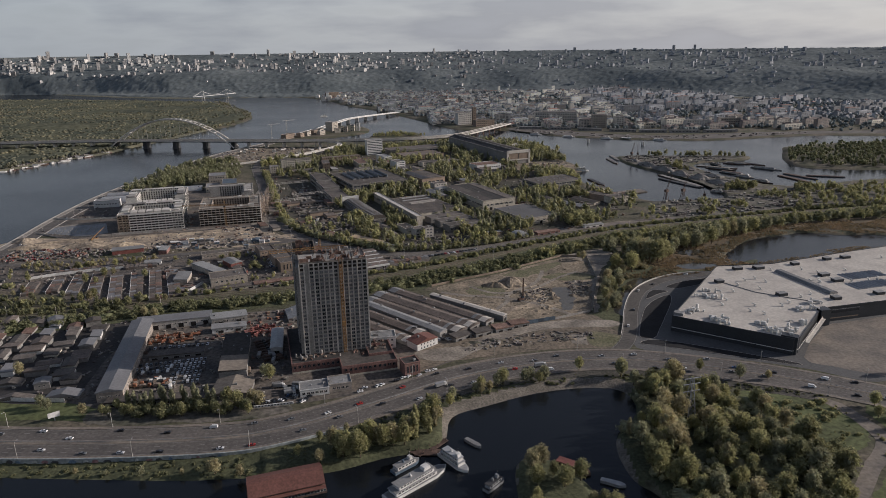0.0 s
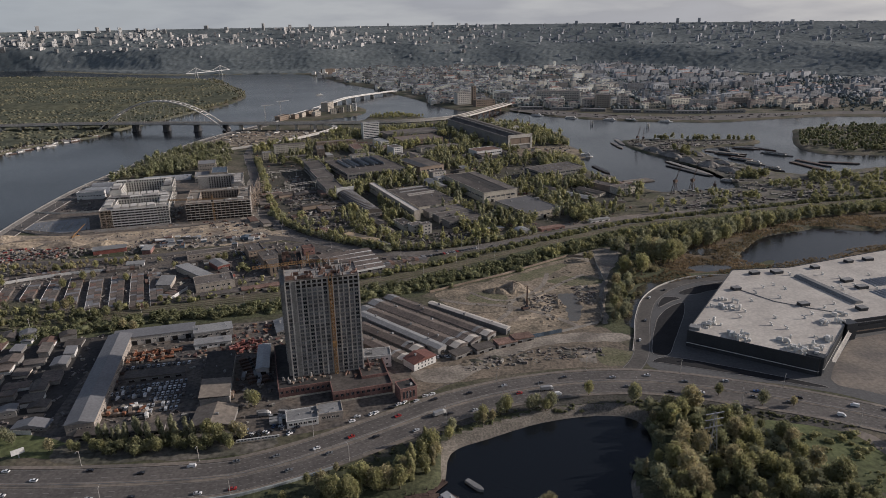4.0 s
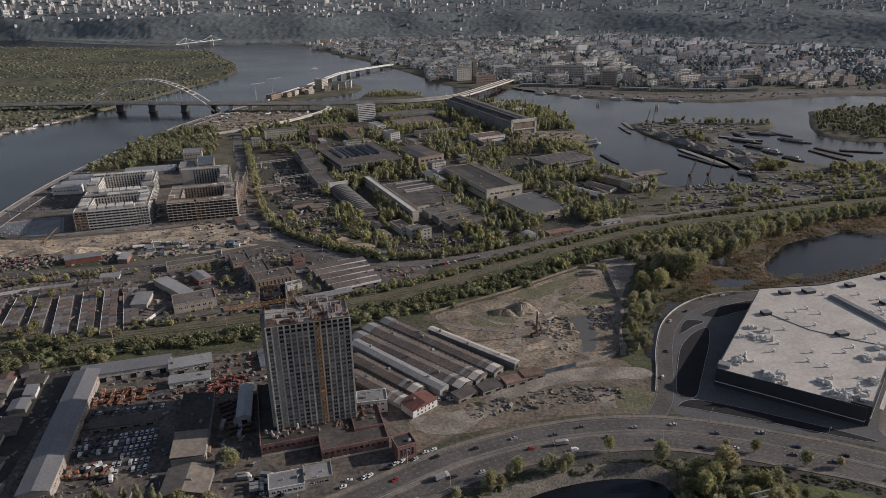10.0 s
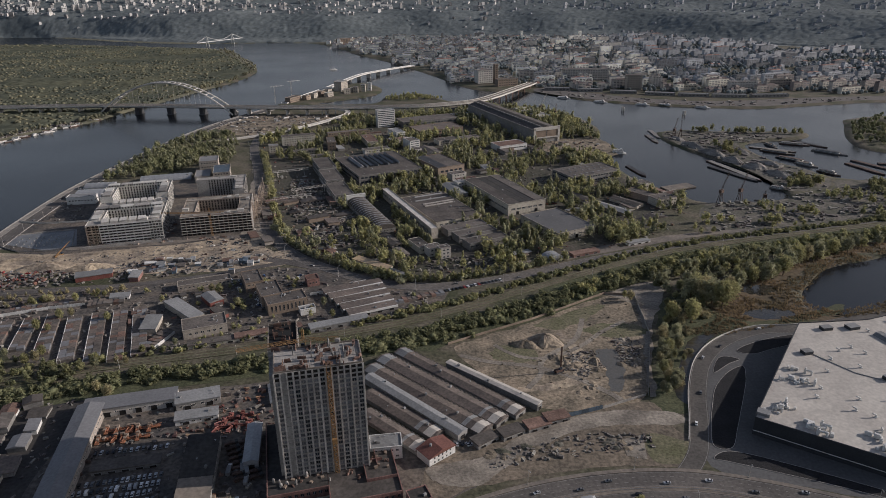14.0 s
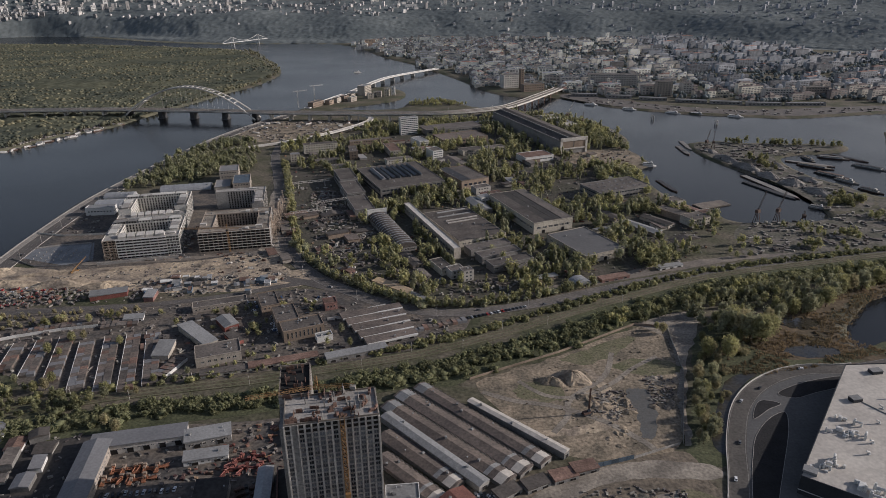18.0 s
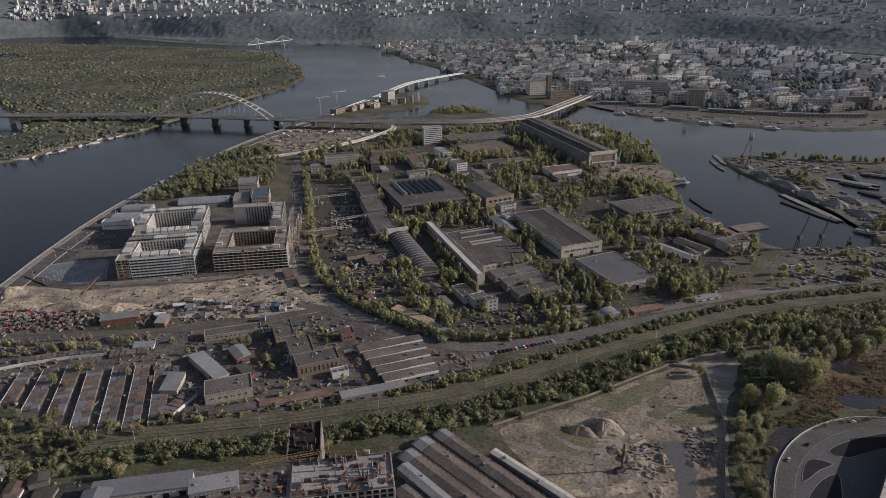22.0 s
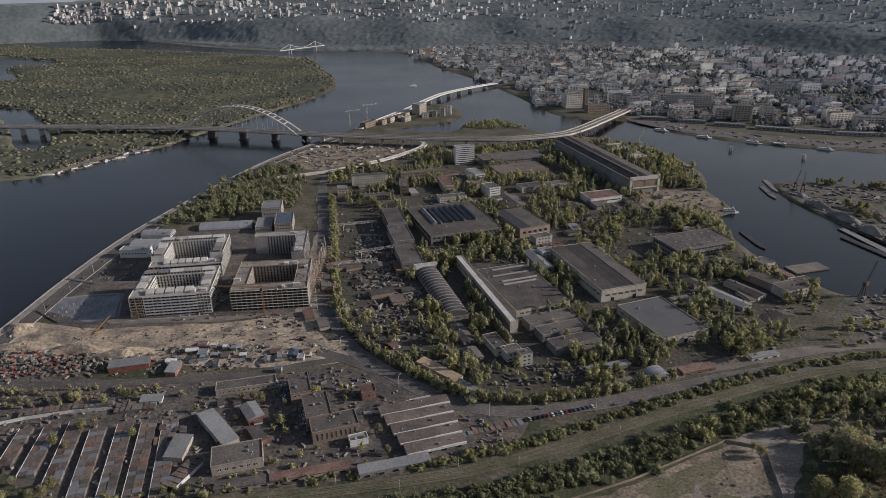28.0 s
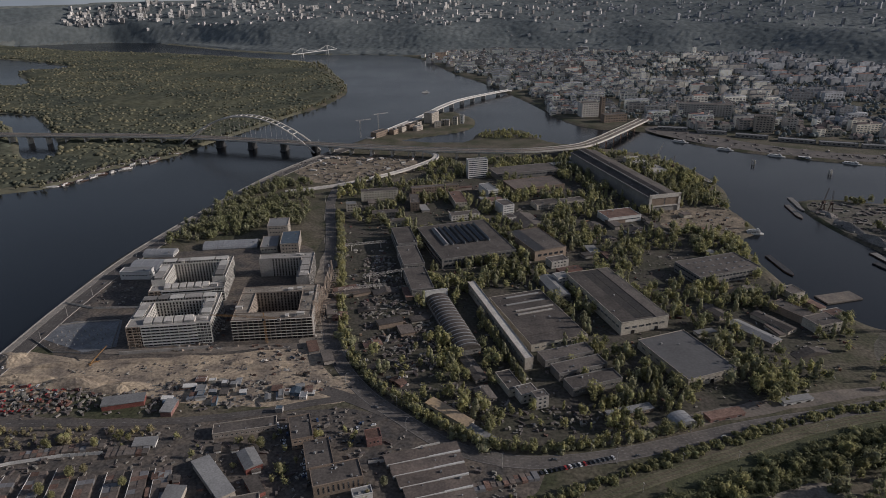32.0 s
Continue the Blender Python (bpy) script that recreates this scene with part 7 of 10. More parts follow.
for k in range(14):
    p, a = place_on(offsets(em_line, rng.choice((-3, 3))), 200 + k * 55 + rng.uniform(-15, 15))
    car(p[0], p[1], a, rng.choice((0, 1, 2, 3)), .33, "driving on the embankment", "traffic on the embankment")


for k in range(22):
    car(rng.uniform(-205, -150), rng.uniform(722, 760), rng.choice((26, 116)) + rng.uniform(-8, 8), rng.choice((0, 1, 2, 3, 2, 5)), .1, "parked behind the brick offices", "parked cars")
TPOLE = Geo().tube((0, 0, -.3), (0, 0, 9), .16, .1, 6).box(-1.3, 1.3, -.08, .08, 8.2, 8.4).mesh("pole", PALE)
for k in range(24):
    p, a = place_on(offsets(rail_line, 7 if k % 2 else -7), 120 + k * 44)
    ob = solo("line_pole", TPOLE, None, "slim pale pole beside the railway", "pole", group="railway poles")
    ob.matrix_basis = pose(p[0], p[1], .2, 0, 0, a + 90)


# sand banks and diggings in front of the blocks
for k, (x_, y_, rx_, ry_, h_) in enumerate(((-500, 770, 30, 9, 6), (-440, 774, 40, 10, 7), (-395, 772, 28, 8, 6), (-530, 800, 18, 14, 5), (-470, 800, 40, 6, 3), (-330, 800, 40, 7, 2.5), (-280, 828, 24, 8, 3), (-380, 820, 45, 5, 2.5), (-250, 800, 20, 6, 2), (-310, 830, 14, 6, 3), (-205, 815, 16, 7, 1.6))):
    ob = heap("sand_bank", x_, y_, rx_, ry_, h_, SAND, "bank of pale dug sand", 60 + k, 34)
    ob.rotation_euler = (0, 0, radians(14))
for k in range(46):
    x_, y_ = rng.uniform(-300, -190), rng.uniform(795, 880)
    if x_ + (y_ - 795) * .75 > -205:
        continue
    g_ = junk(rng.randrange(9999), rng.uniform(4, 8), rng.uniform(2.5, 5), rng.uniform(1.5, 3))
    ob = solo("material_stack", g_, rng.choice((PALE, RUST, CONCRETE, DARKMETAL, TANBRICK, BLUE)), "stack of building material", "building material", group="material stacks")
    ob.location = (x_, y_, .15)


# ---- unfinished housing blocks on the river side ----
BWIN = Geo().box(-.5, .5, -.06, 0, -.5, .5, mi=1).box(-.5, .5, -.22, 0, -.62, -.5).mesh("window", PALE, VOID)
BWIDE = Geo().box(-.5, .5, -.06, 0, -.5, .5, mi=1).box(-.5, .5, -.5, 0, -.75, -.5).box(-.02, .02, -.2, 0, -.5, .5).mesh("window", WHITE, VOID)


def block(cx, cy, W, D, rot, floors, label, wall, wing=15.0, bare=False, closed_front=True, front_floors=None, left=True, uppers=("back", "left", "right"), top=None, boxes=0):
    ob = thing("housing_block", label, "apartment block", cx, cy, 0, rot, "housing blocks")
    fh = 3.3
    H = floors * fh
    wings = [(-W / 2, W / 2, D / 2 - wing, D / 2, H, "back"), (-W / 2, -W / 2 + wing, -D / 2 + (wing if closed_front else 0), D / 2 - wing, H, "left"), (W / 2 - wing, W / 2, -D / 2 + (wing if closed_front else 0), D / 2 - wing, H, "right")]
    if closed_front:
        wings.append((-W / 2, W / 2, -D / 2, -D / 2 + wing, (front_floors or floors) * fh, "front"))
    inner = Geo()
    for x0, x1, y0, y1, h, nm in wings:
        if nm == "left" and not left:
            continue
        part("wall", Geo().box(x0, x1, y0, y1, -.5, h), wall, ob)
        cover = part("roof", Geo().box(x0 + .5, x1 - .5, y0 + .5, y1 - .5, h, h + .15), top or CONCRETE, ob, "grey concrete roof slab")
        part("parapet", ring(x1 - x0, y1 - y0, .4, h, h + 1.1, (x0 + x1) / 2, (y0 + y1) / 2), wall, ob)
        rr = random.Random(int(x0 + y0))
        n = int((x1 - x0 + y1 - y0) / 16)
        for k in range(n):
            put("penthouse" if k % 2 else "roof_unit", PENT if k % 2 else UNIT, cover, rr.uniform(x0 + 3, x1 - 3), rr.uniform(y0 + 3, y1 - 3), h + .15, rr.choice((0, 90)), rr.uniform(.6, 1.1), rr.uniform(.6, 1.1), rr.uniform(.6, 1.1))

        long_x = x1 - x0 > y1 - y0
        a0, a1 = (x0, x1) if long_x else (y0, y1)
        u = a0 + 2.5
        while u < a1 - 8 and nm in uppers:
            L = min(rr.uniform(9, 17), a1 - 2.5 - u)
            b = (u, u + L, y0 + 3.4, y1 - 3.0) if long_x else (x0 + 3.4, x1 - 3.0, u, u + L)
            part("upper_storey", Geo().box(*b, h + .1, h + 2.7).box(b[0] - .5, b[1] + .5, b[2] - .5, b[3] + .5, h + 2.7, h + 3.0), rr.choice((wall, CONCRETE, GREYWALL, wall)), ob, "set-back upper storey")
            m_ = max(2, int(L / 3))
            for i in range(m_):
                c = u + (i + .5) * L / m_
                if long_x:
                    inner.box(c - .75, c + .75, b[2] - .08, b[2] + .05, h + .5, h + 2.2)
                else:
                    inner.box(b[1] - .05, b[1] + .08, c - .75, c + .75, h + .5, h + 2.2)
                    inner.box(b[0] - .08, b[0] + .05, c - .75, c + .75, h + .5, h + 2.2)
            u += L + rr.uniform(1.5, 4)
        if nm == "front":
            for i in range(boxes):
                bx0 = x0 + 16 + i * (x1 - x0 - 32) / boxes
                bx1 = bx0 + (x1 - x0 - 32) / boxes - 1.8
                part("roof_box", Geo().profile([(3.5, h + .1), (13, h + .1), (13, h + 3.6), (11.5, h + 4.1), (3.5, h + 2.4)], bx0, bx1), PALE, ob, "pale sloping roof box").data.transform(Matrix(((0, 1, 0, 0), (1, 0, 0, y0), (0, 0, 1, 0), (0, 0, 0, 1))))
    if not bare and closed_front:
        part("brick_corner", Geo().box(-W / 2 - .3, -W / 2 + 13.5, -D / 2 - .04, -D / 2, 0, (front_floors or floors) * fh - 1), TANBRICK, ob, "raw brick corner behind scaffolds")

    def face(u0, u1, fixed, axis, sign, fl, step, me, w, hgt, join=False):
        n = int((u1 - u0) / step)
        for f in range(fl):
            for k in range(n):
                u, z = u0 + (k + .5) * (u1 - u0) / n, f * fh + 1.8
                if join:
                    m = pose(u, fixed, z, 0, 0, 0 if sign < 0 else 180) if axis == "x" else pose(fixed, u, z, 0, 0, 90 if sign > 0 else -90)
                    inner.box(-w / 2, w / 2, -.1, .05, -hgt / 2, hgt / 2, m)
                elif axis == "x":
                    put("window", me, ob, u, fixed, z, 0 if sign < 0 else 180, w, 1.4, hgt)
                else:
                    put("window", me, ob, fixed, u, z, 90 if sign > 0 else -90, w, 1.4, hgt)
    ff = front_floors or floors
    if closed_front and not bare:
        face(-W / 2 + 1, -W / 2 + 14, -D / 2, "x", -1, ff, 4.2, BWIN, 3.2, 2.2)
        face(-W / 2 + 14, W / 2 - 14, -D / 2, "x", -1, ff, 8.5, BWIDE, 7.9, 2.2)
        face(W / 2 - 14, W / 2 - .5, -D / 2, "x", -1, ff, 3.2, BWIDE, 2.5, 2.2)
        for f in range(1, ff + 1):
            part("balcony_ledge", Geo().box(-W / 2 + 14, W / 2 - 14, -D / 2 - 1.5, -D / 2 - .1, f * fh - .42, f * fh + .12).box(-W / 2 + 14, W / 2 - 14, -D / 2 - 1.5, -D / 2 - 1.35, f * fh + .12, f * fh + .7), WHITE, ob, "white balcony ledge")
        for k in range(2):
            for z in range(int(ff * fh / 6) + 1):
                put("scaffold_bay", SBAY, ob, -W / 2 + 3.2 + k * 6.4, -D / 2 - .9, z * 6 - .2, 0)
        for k in range(3):
            put("scaffold_bay", SBAY, ob, -W / 2 - .9, -D / 2 + 3.4 + k * 6.4, k * 6, -90)
    if not bare:
        face(-D / 2 + 1, D / 2 - 1, W / 2, "y", 1, floors, 4.6, BWIN, 3.0, 2.2)
    face(-W / 2 + wing, W / 2 - wing, D / 2 - wing, "x", -1, floors, 3.4, BWIN, 1.55, 2.45, True)
    if left:
        face(-D / 2 + wing, D / 2 - wing, -W / 2 + wing, "y", 1, floors, 4.2, BWIN, 1.8, 1.8, True)
    tagged(part("window_row", inner, VOID, ob, "near-black panels for the shade in courtyard windows"), kind="stuff")
    if bare:
        for f in range(floors + 1):
            part("floor_slab", Geo().box(-W / 2 - .6, W / 2 + .6, -D / 2 - .9, -D / 2, f * fh - .45, f * fh - .05).box(W / 2, W / 2 + .9, -D / 2, D / 2, f * fh - .45, f * fh - .05), PALE, ob)
        for f in range(floors):
            n = int(W / 5.2)
            for k in range(n):
                put("opening", OPEN, ob, -W / 2 + (k + .5) * W / n, -D / 2, f * fh + 1.5, 0, W / n - .8, 1, 2.5)
            n = int(D / 6)
            for k in range(n):
                put("opening", OPEN, ob, W / 2, -D / 2 + (k + .5) * D / n, f * fh + 1.5, 90, D / n - .8, 1, 2.5)
    return ob


BOARDS = mat("scaffold_boards", (0.36, 0.305, 0.245), 0.9, 0.3, 0.1, 1.2, col2=(0.22, 0.17, 0.13), rnd=0.35)
SBAY = Geo().box(-3.1, 3.1, -.9, .3, 5.6, 5.8).box(-3.1, 3.1, -.9, .3, 2.7, 2.85).tube((-3, -.8, 0), (-3, -.8, 6.6), .18, n=4).tube((3, -.8, 0), (3, -.8, 6.2), .18, n=4).tube((-3, -.8, 0), (3, -.8, 6), .13, n=4).mesh("scaffold_bay", BOARDS)
STARTER = Geo().box(-.4, .4, -.4, .4, 0, 1.6).box(-.1, .1, -.1, .1, 1.6, 2.4).mesh("column_starter", CONCRETE)
fd = thing("foundation", "grid of raw concrete column starters on the slab", "foundation", -492, 848, .24, 14)
for i_ in range(7):
    for j_ in range(4):
        put("column_starter", STARTER, fd, -24 + i_ * 8, -14 + j_ * 9, 0)
for a_ in (((-540, 838), (-500, 818), (-458, 822)), ((-532, 868), (-505, 880), (-474, 888)), ((-448, 836), (-472, 886))):
    fence(a_, "low raw concrete foundation wall", CONCRETE, 6, 1.6, "foundation_wall")
fence(((-560, 915), (-520, 908), (-470, 918), (-452, 908)), "pale concrete wall of the river yard", PALE, 7, 2.4)
PENT = Geo().box(-3.4, 3.4, -2.2, 2.2, 0, 2.6).box(-3.7, 3.7, -2.5, 2.5, 2.6, 2.9).mesh("penthouse", PALE)
OPEN = Geo().box(-.5, .5, -.12, .02, -.5, .5, mi=1).box(-.55, -.47, -.35, .02, -.5, .5).mesh("opening", TANBRICK, VOID)
BLOCKWALL = mat("pale_block_wall", (0.56, 0.54, 0.49), 0.8, 0.18, 0.08, 0.7)
BAREWALL = mat("bare_block_wall", (0.34, 0.295, 0.245), 0.88, 0.25, 0.08, 0.7, col2=(0.23, 0.19, 0.155), rnd=0.15)
block(-400, 881, 81, 66, 17, 7, "white unfinished housing block round a courtyard", BLOCKWALL, boxes=5)
block(-432, 973, 82, 74, 17, 7, "white unfinished housing block round a courtyard", BLOCKWALL, front_floors=5, boxes=6)
block(-303, 913, 80, 76, 15, 7, "bare concrete housing block with open floors and scaffolds", BAREWALL, bare=True, uppers=(), top=SITEDUST)
block(-331, 1003, 66, 74, 15, 7, "unfinished housing block open towards the road", CONCRETE, closed_front=False, left=False, uppers=("right",))
sc = thing("scaffold", "weathered timber scaffold on the housing block", "scaffold", 0, 0, 0)
rs_ = random.Random(8)
for k in range(20):
    top_ = rs_.choice((3, 4, 4, 5))
    for z in range(top_):
        put("scaffold_bay", SBAY, sc, -258 - k * 3.6 * .26 + rs_.uniform(-1.5, 1.5), 889 + k * 6.4, z * 5.9, 105 + rs_.uniform(-3, 3))
        if z < top_ - 2 and k % 2:
            put("scaffold_bay", SBAY, sc, -254 - k * .94 + rs_.uniform(-1.5, 1.5), 891 + k * 6.4, z * 5.9, 15 + rs_.uniform(-6, 6))
cr = thing("tower_crane", "yellow lattice tower crane before the bare block", "crane", -297, 868, 0, 0)
lattice((0, 0, 0), (0, 0, 29), .8, 10, cr, YELLOW, "mast")
lattice((0, 0, 29.5), (-56, -3, 29.5), .7, 18, cr, YELLOW, "jib")
lattice((0, 0, 29.5), (17, 1, 29.5), .7, 6, cr, YELLOW, "counter_jib")
part("counterweight", Geo().box(14, 17, 0, 2, 26.8, 29), CONCRETE, cr)
part("cab", Geo().box(-1, 1, -2.2, -.9, 26.4, 28.6), GLASSY, cr)
lattice((0, 0, 30), (0, 0, 35), .5, 3, cr, YELLOW, "apex")
cr = thing("mobile_crane", "dusty yellow mobile crane with a raised boom", "crane", -446, 806, .1, 62)
part("chassis", Geo().box(-5, 5, -1.5, 1.5, .7, 2.2), YELLOW, cr)
part("cab", Geo().box(3, 5.2, -1.4, 1.4, 2.2, 3.6), GLASSY, cr)
part("boom", Geo().tube((-3, 0, 2.4), (15, 0, 13), .7, .4, 6), YELLOW, cr)
for sx_ in (-3.5, -1.5, 2, 4):
    for sy_ in (-1.5, 1.5):
        part("wheel", Geo().tube((sx_, sy_ - .3, .6), (sx_, sy_ + .3, .6), .65, n=10), DARKMETAL, cr)
part("retaining_wall", Geo().box(-46, 40, -.4, .4, -.3, 3.4), CONCRETE, thing("retaining_wall", "raw concrete retaining wall before the white block", "wall", -388, 838, 0, 17))
for k in range(60):
    w_ = rs_.random()
    x_, y_ = rs_.choice(((-252 - w_ * 36 + rs_.uniform(0, 16), 872 + w_ * 160), (-352 + rs_.uniform(-5, 5) - w_ * 16, 872 + w_ * 80), (-440 + w_ * 175, 835 + w_ * 30 + rs_.uniform(-6, 6))))
    ob = solo("material_stack", junk(rs_.randrange(9999), rs_.uniform(3, 8), rs_.uniform(2, 5), rs_.uniform(1.2, 3)), rs_.choice((PALE, BOARDS, CONCRETE, BOARDS, TANBRICK, RUST)), "stack of building material beside the housing blocks", "building material", group="material stacks")
    ob.location = (x_, y_, .15)
for x_, y_, w_, d_, r_, h_, rf_, wl_, tp_, lb_ in ((-518, 1021, 32, 44, 100, 9, "vault", WHITE, GREYMETAL, "grey vaulted tennis hangar"), (-530, 1062, 20, 40, 100, 7, "vault", WHITE, GREYMETAL, "pale vaulted riverside hangar"),
                                                  (-519, 992, 36, 14, 10, 10, "flat", WHITE, PALEROOF, "white two-storey riverside building"), (-450, 1104, 26, 72, 106, 7, "vault", GREYWALL, GREYMETAL, "long low hall with a grey vaulted roof"),
                                                  (-367, 1112, 24, 46, 17, 14, "flat", PLASTER, BLUE, "office with a blue roof deck"), (-402, 1156, 28, 34, 17, 18, "flat", PLASTER, PALEROOF, "grey office building with rows of windows"),
                                                  (-395, 1108, 22, 40, 17, 8, "flat", PLASTER, PALEROOF, "low hall with a pale roof")):
    hall(lb_, x_, y_, w_, d_, r_, h_, rf_, wl_, tp_, rows=3 if h_ > 12 else 1, step=4, size=(2, 1.4), me=WIN, vents=2, name="riverside_hall", category="building", join=True)
# ---- factories of the peninsula ----
GREYFELT = mat("smooth_grey_roof_felt", (0.125, 0.124, 0.124), 0.8, 0.12, 0.04, 0.4, col2=(0.105, 0.104, 0.104))
BROWNTAR = mat("brown_roof_felt", (0.115, 0.10, 0.088), 0.85, 0.3, 0.06, 0.5, col2=(0.07, 0.062, 0.056))
SKYDULL = Geo().profile([(-.5, 0), (.5, 0), (.5, .7), (0, 1), (-.5, .7)], -.5, .5).mesh("skylight", CONCRETE)
ob = hall("wide grey flat-roofed hall with pale walls", 112, 896, 54, 74, 30, 9, "flat", PLASTER, GREYFELT, rows=1, step=11, size=(5, 1.4), sides="fl", vents=2, gates=3)
ob = hall("long hall with a dark sunken roof light", 53, 1006, 55, 126, 26, 14, "flat", PLASTER, TAR, rows=1, step=8, size=(6, 2.5), sides="fl", vents=4, gates=2)
part("roof_light", Geo().box(-9.5, 1.2, -58, 61, 14.3, 14.75).box(1.6, 12.5, -58, 61, 14.3, 14.7), DARKYARD, ob, "long black sunken roof light")
part("roof_wing", Geo().profile([(12.7, 14), (27, 14), (27, 14.6), (12.7, 15.1)], -62.5, 62.5), TAR, ob)
part("roof_wing", Geo().profile([(-27, 14), (-9.7, 14), (-9.7, 15.1), (-27, 14.6)], -62.5, 62.5), TAR, ob)
hall("small hall with a shallow grey roof", -13, 1029, 18, 54, 24, 10, "gable", GREYWALL, PALEROOF, vents=1)
ob = hall("wide low works with stepped dark roofs", -31, 953, 62, 108, 28, 8, "flat", PLASTER, BROWNTAR, vents=9, parapet=.35)
for k, (y_, l_) in enumerate(((6, 40), (14, 44), (30, 46), (46, 40))):
    put("skylight", SKYPALE if k > 1 else SKYDULL, ob, 2 + 3 * (k % 2), y_, 8.3, 90, 2.4, l_, 1.5)
for k in range(3):
    part("roof_step", Geo().box(-30, 30, -54 + 17 * k, -38 + 17 * k, 8.3, 8.75 - .12 * k), BROWNTAR, ob)
ob = hall("long narrow gallery with a pale roof", -71, 938, 8.5, 172, 25.7, 12, "flat", PLASTER, PALE, rows=1, step=8, size=(5, 3), sides="lr", vents=0)
for x_, y_, w_ in ((24, 842, 50), (12, 864, 50), (0, 884, 52)):
    hall("low works shed with a dark flat roof and pale edge", x_, y_, w_, 17, 29, 8, "flat", GREYWALL, TAR, vents=4, rows=1, step=6, size=(4, 2), sides="f")
hall("long vaulted hall with a ribbed dark roof", -117.5, 930, 25, 116, 25.5, 11, "vault", GREYWALL, TAR, rows=1, step=7, size=(5, 2), sides="fl", vents=0)
hall("portal of pale concrete before the vaulted hall", -144, 986, 26, 3, 25.5, 12.5, "flat", WHITE, PALEROOF, rows=0, vents=0, gates=1)
for k, (x_, y_, h_) in enumerate(((-171, 1016, 12), (-194, 1078, 14), (-216, 1140, 15))):
    hall("tall dark-roofed works hall", x_, y_, 26, 60, 22, h_, "flat", GREYWALL, TAR, rows=2, step=6, size=(4.4, 3), sides="fl", vents=2)
ob = hall("great flat-roofed hall with three glazed roof lights", -134, 1146, 100, 118, 27, 13, "flat", GREYWALL, TAR, rows=2, step=6, size=(4.6, 2.4), sides="fl", vents=5)
for k in range(4):
    put("skylight", SKYGLASS if k else SKYPALE, ob, -30 + 17 * k, 14, 13.3, 0, 7, 62, 3.2)
    put("skylight_cap", SKYPALE, ob, -22 + 17 * k, 14, 13.3, 0, 1.6, 66, 4)
ob = hall("hall with a brick gable and a dark roof", -38, 1157, 46, 76, 31, 13, "flat", TANBRICK, TAR, rows=1, step=8, size=(5, 3), vents=3)
part("roof_light", Geo().profile([(-23, 13.3), (-8, 13.3), (-8, 15.2), (-23, 13.9)], -37, 37), DARKMETAL, ob, "dark glazed roof slope")
hall("grey hall among the trees", -56, 1248, 36, 56, 27, 10, "gable", PLASTER, TAR, vents=1)
ob = hall("wide hall with a roof dotted by white skylights", 183, 1108, 88, 48, 28, 12, "flat", GREYWALL, TAR, rows=2, step=5, size=(3.6, 2), vents=1, sides="fl")
for r in range(3):
    for c in range(7):
        put("skylight", SKYPALE, ob, -33 + c * 11 + 4 * (r % 2), -15 + r * 14, 12.3, 0, 4, 2.2, 1)
hall("eight-storey white office slab with ribbon windows", -157, 1478, 36, 14, 24, 33, "flat", WHITE, PALEROOF, rows=9, step=4.2, size=(3.9, 1.5), me=WIN, sides="f", vents=4, name="office_slab", category="office")
ob = hall("huge dark shipyard hall with a tall glazed front", 93, 1466, 52, 284, 24, 30, "gable", GREYWALL, TAR, rows=0, vents=6, sides="f", name="shipyard_hall")
part("front_frame", Geo().box(-27, -23, -143.5, -142, 0, 27).box(23, 27, -143.5, -142, 0, 27).box(-27, 27, -143.5, -142, 22, 28).box(-27, 27, -143.5, -142, 8, 10), PALE, ob, "pale concrete front frame")
part("glazing", Geo().box(-23, -1, -142.6, -142.1, 10, 22).box(1, 23, -142.6, -142.1, 10, 22), TANBRICK, ob, "dusty glazed front")
part("ridge_light", Geo().box(-27.5, -26, -140, 142, 21, 24.4).box(-12, -10, -140, 142, 27.5, 29.4), GREYWALL, ob, "grey rail of the roof edge")
hall("hall with a rusty brown flat roof", -53, 1428, 92, 52, 27, 9, "flat", TANBRICK, BROWNROOF, rows=1, step=7, size=(5, 2), vents=4)
hall("long grey works hall with pale gutter", -74, 1508, 120, 44, 25, 10, "flat", GREYWALL, TAR, rows=1, step=7, size=(5, 2), vents=6)
hall("white-walled hall with a brown roof", 80, 1290, 54, 34, 26, 9, "flat", WHITE, RUST, rows=1, step=5, size=(4, 1.6), vents=3)
hall("white office with ribbon windows", -126, 1382, 18, 40, 30, 12, "flat", WHITE, PALEROOF, rows=3, step=4, size=(3.4, 1.4), me=WIN, vents=2, name="office_block", category="office")
hall("white office tower block among trees", -92, 1297, 19, 28, 32, 15, "flat", WHITE, TAR, rows=4, step=4, size=(3.4, 1.3), me=WIN, vents=2, name="office_block", category="office")
hall("long low store by the road", 53, 806, 42, 8, 28, 5, "lean", TANBRICK, PALEROOF, rows=1, step=5, size=(2.5, 1.2), me=WIN, vents=0, name="store", category="store")
hall("grey vaulted hangar beside the road", 94, 800, 18, 15, 28, 7, "vault", PLASTER, GREYMETAL, rows=0, gates=1, vents=0, name="hangar", category="hangar")
hall("low brown shed beside the road", 131, 815, 34, 9, 26, 4, "lean", BRICK, RUST, rows=0, gates=3, vents=0, name="shed", category="shed")
hall("long pale-roofed pavilion beside the road", 196, 846, 30, 7, 24, 4, "lean", WHITE, PALEROOF, rows=0, gates=3, vents=0, name="shed", category="shed")
hall("low hall with an ochre sheet roof", -96, 778, 46, 10, -33, 6.5, "lean", PLASTER, OCHREROOF, rows=0, gates=3, vents=0, name="shed", category="shed")
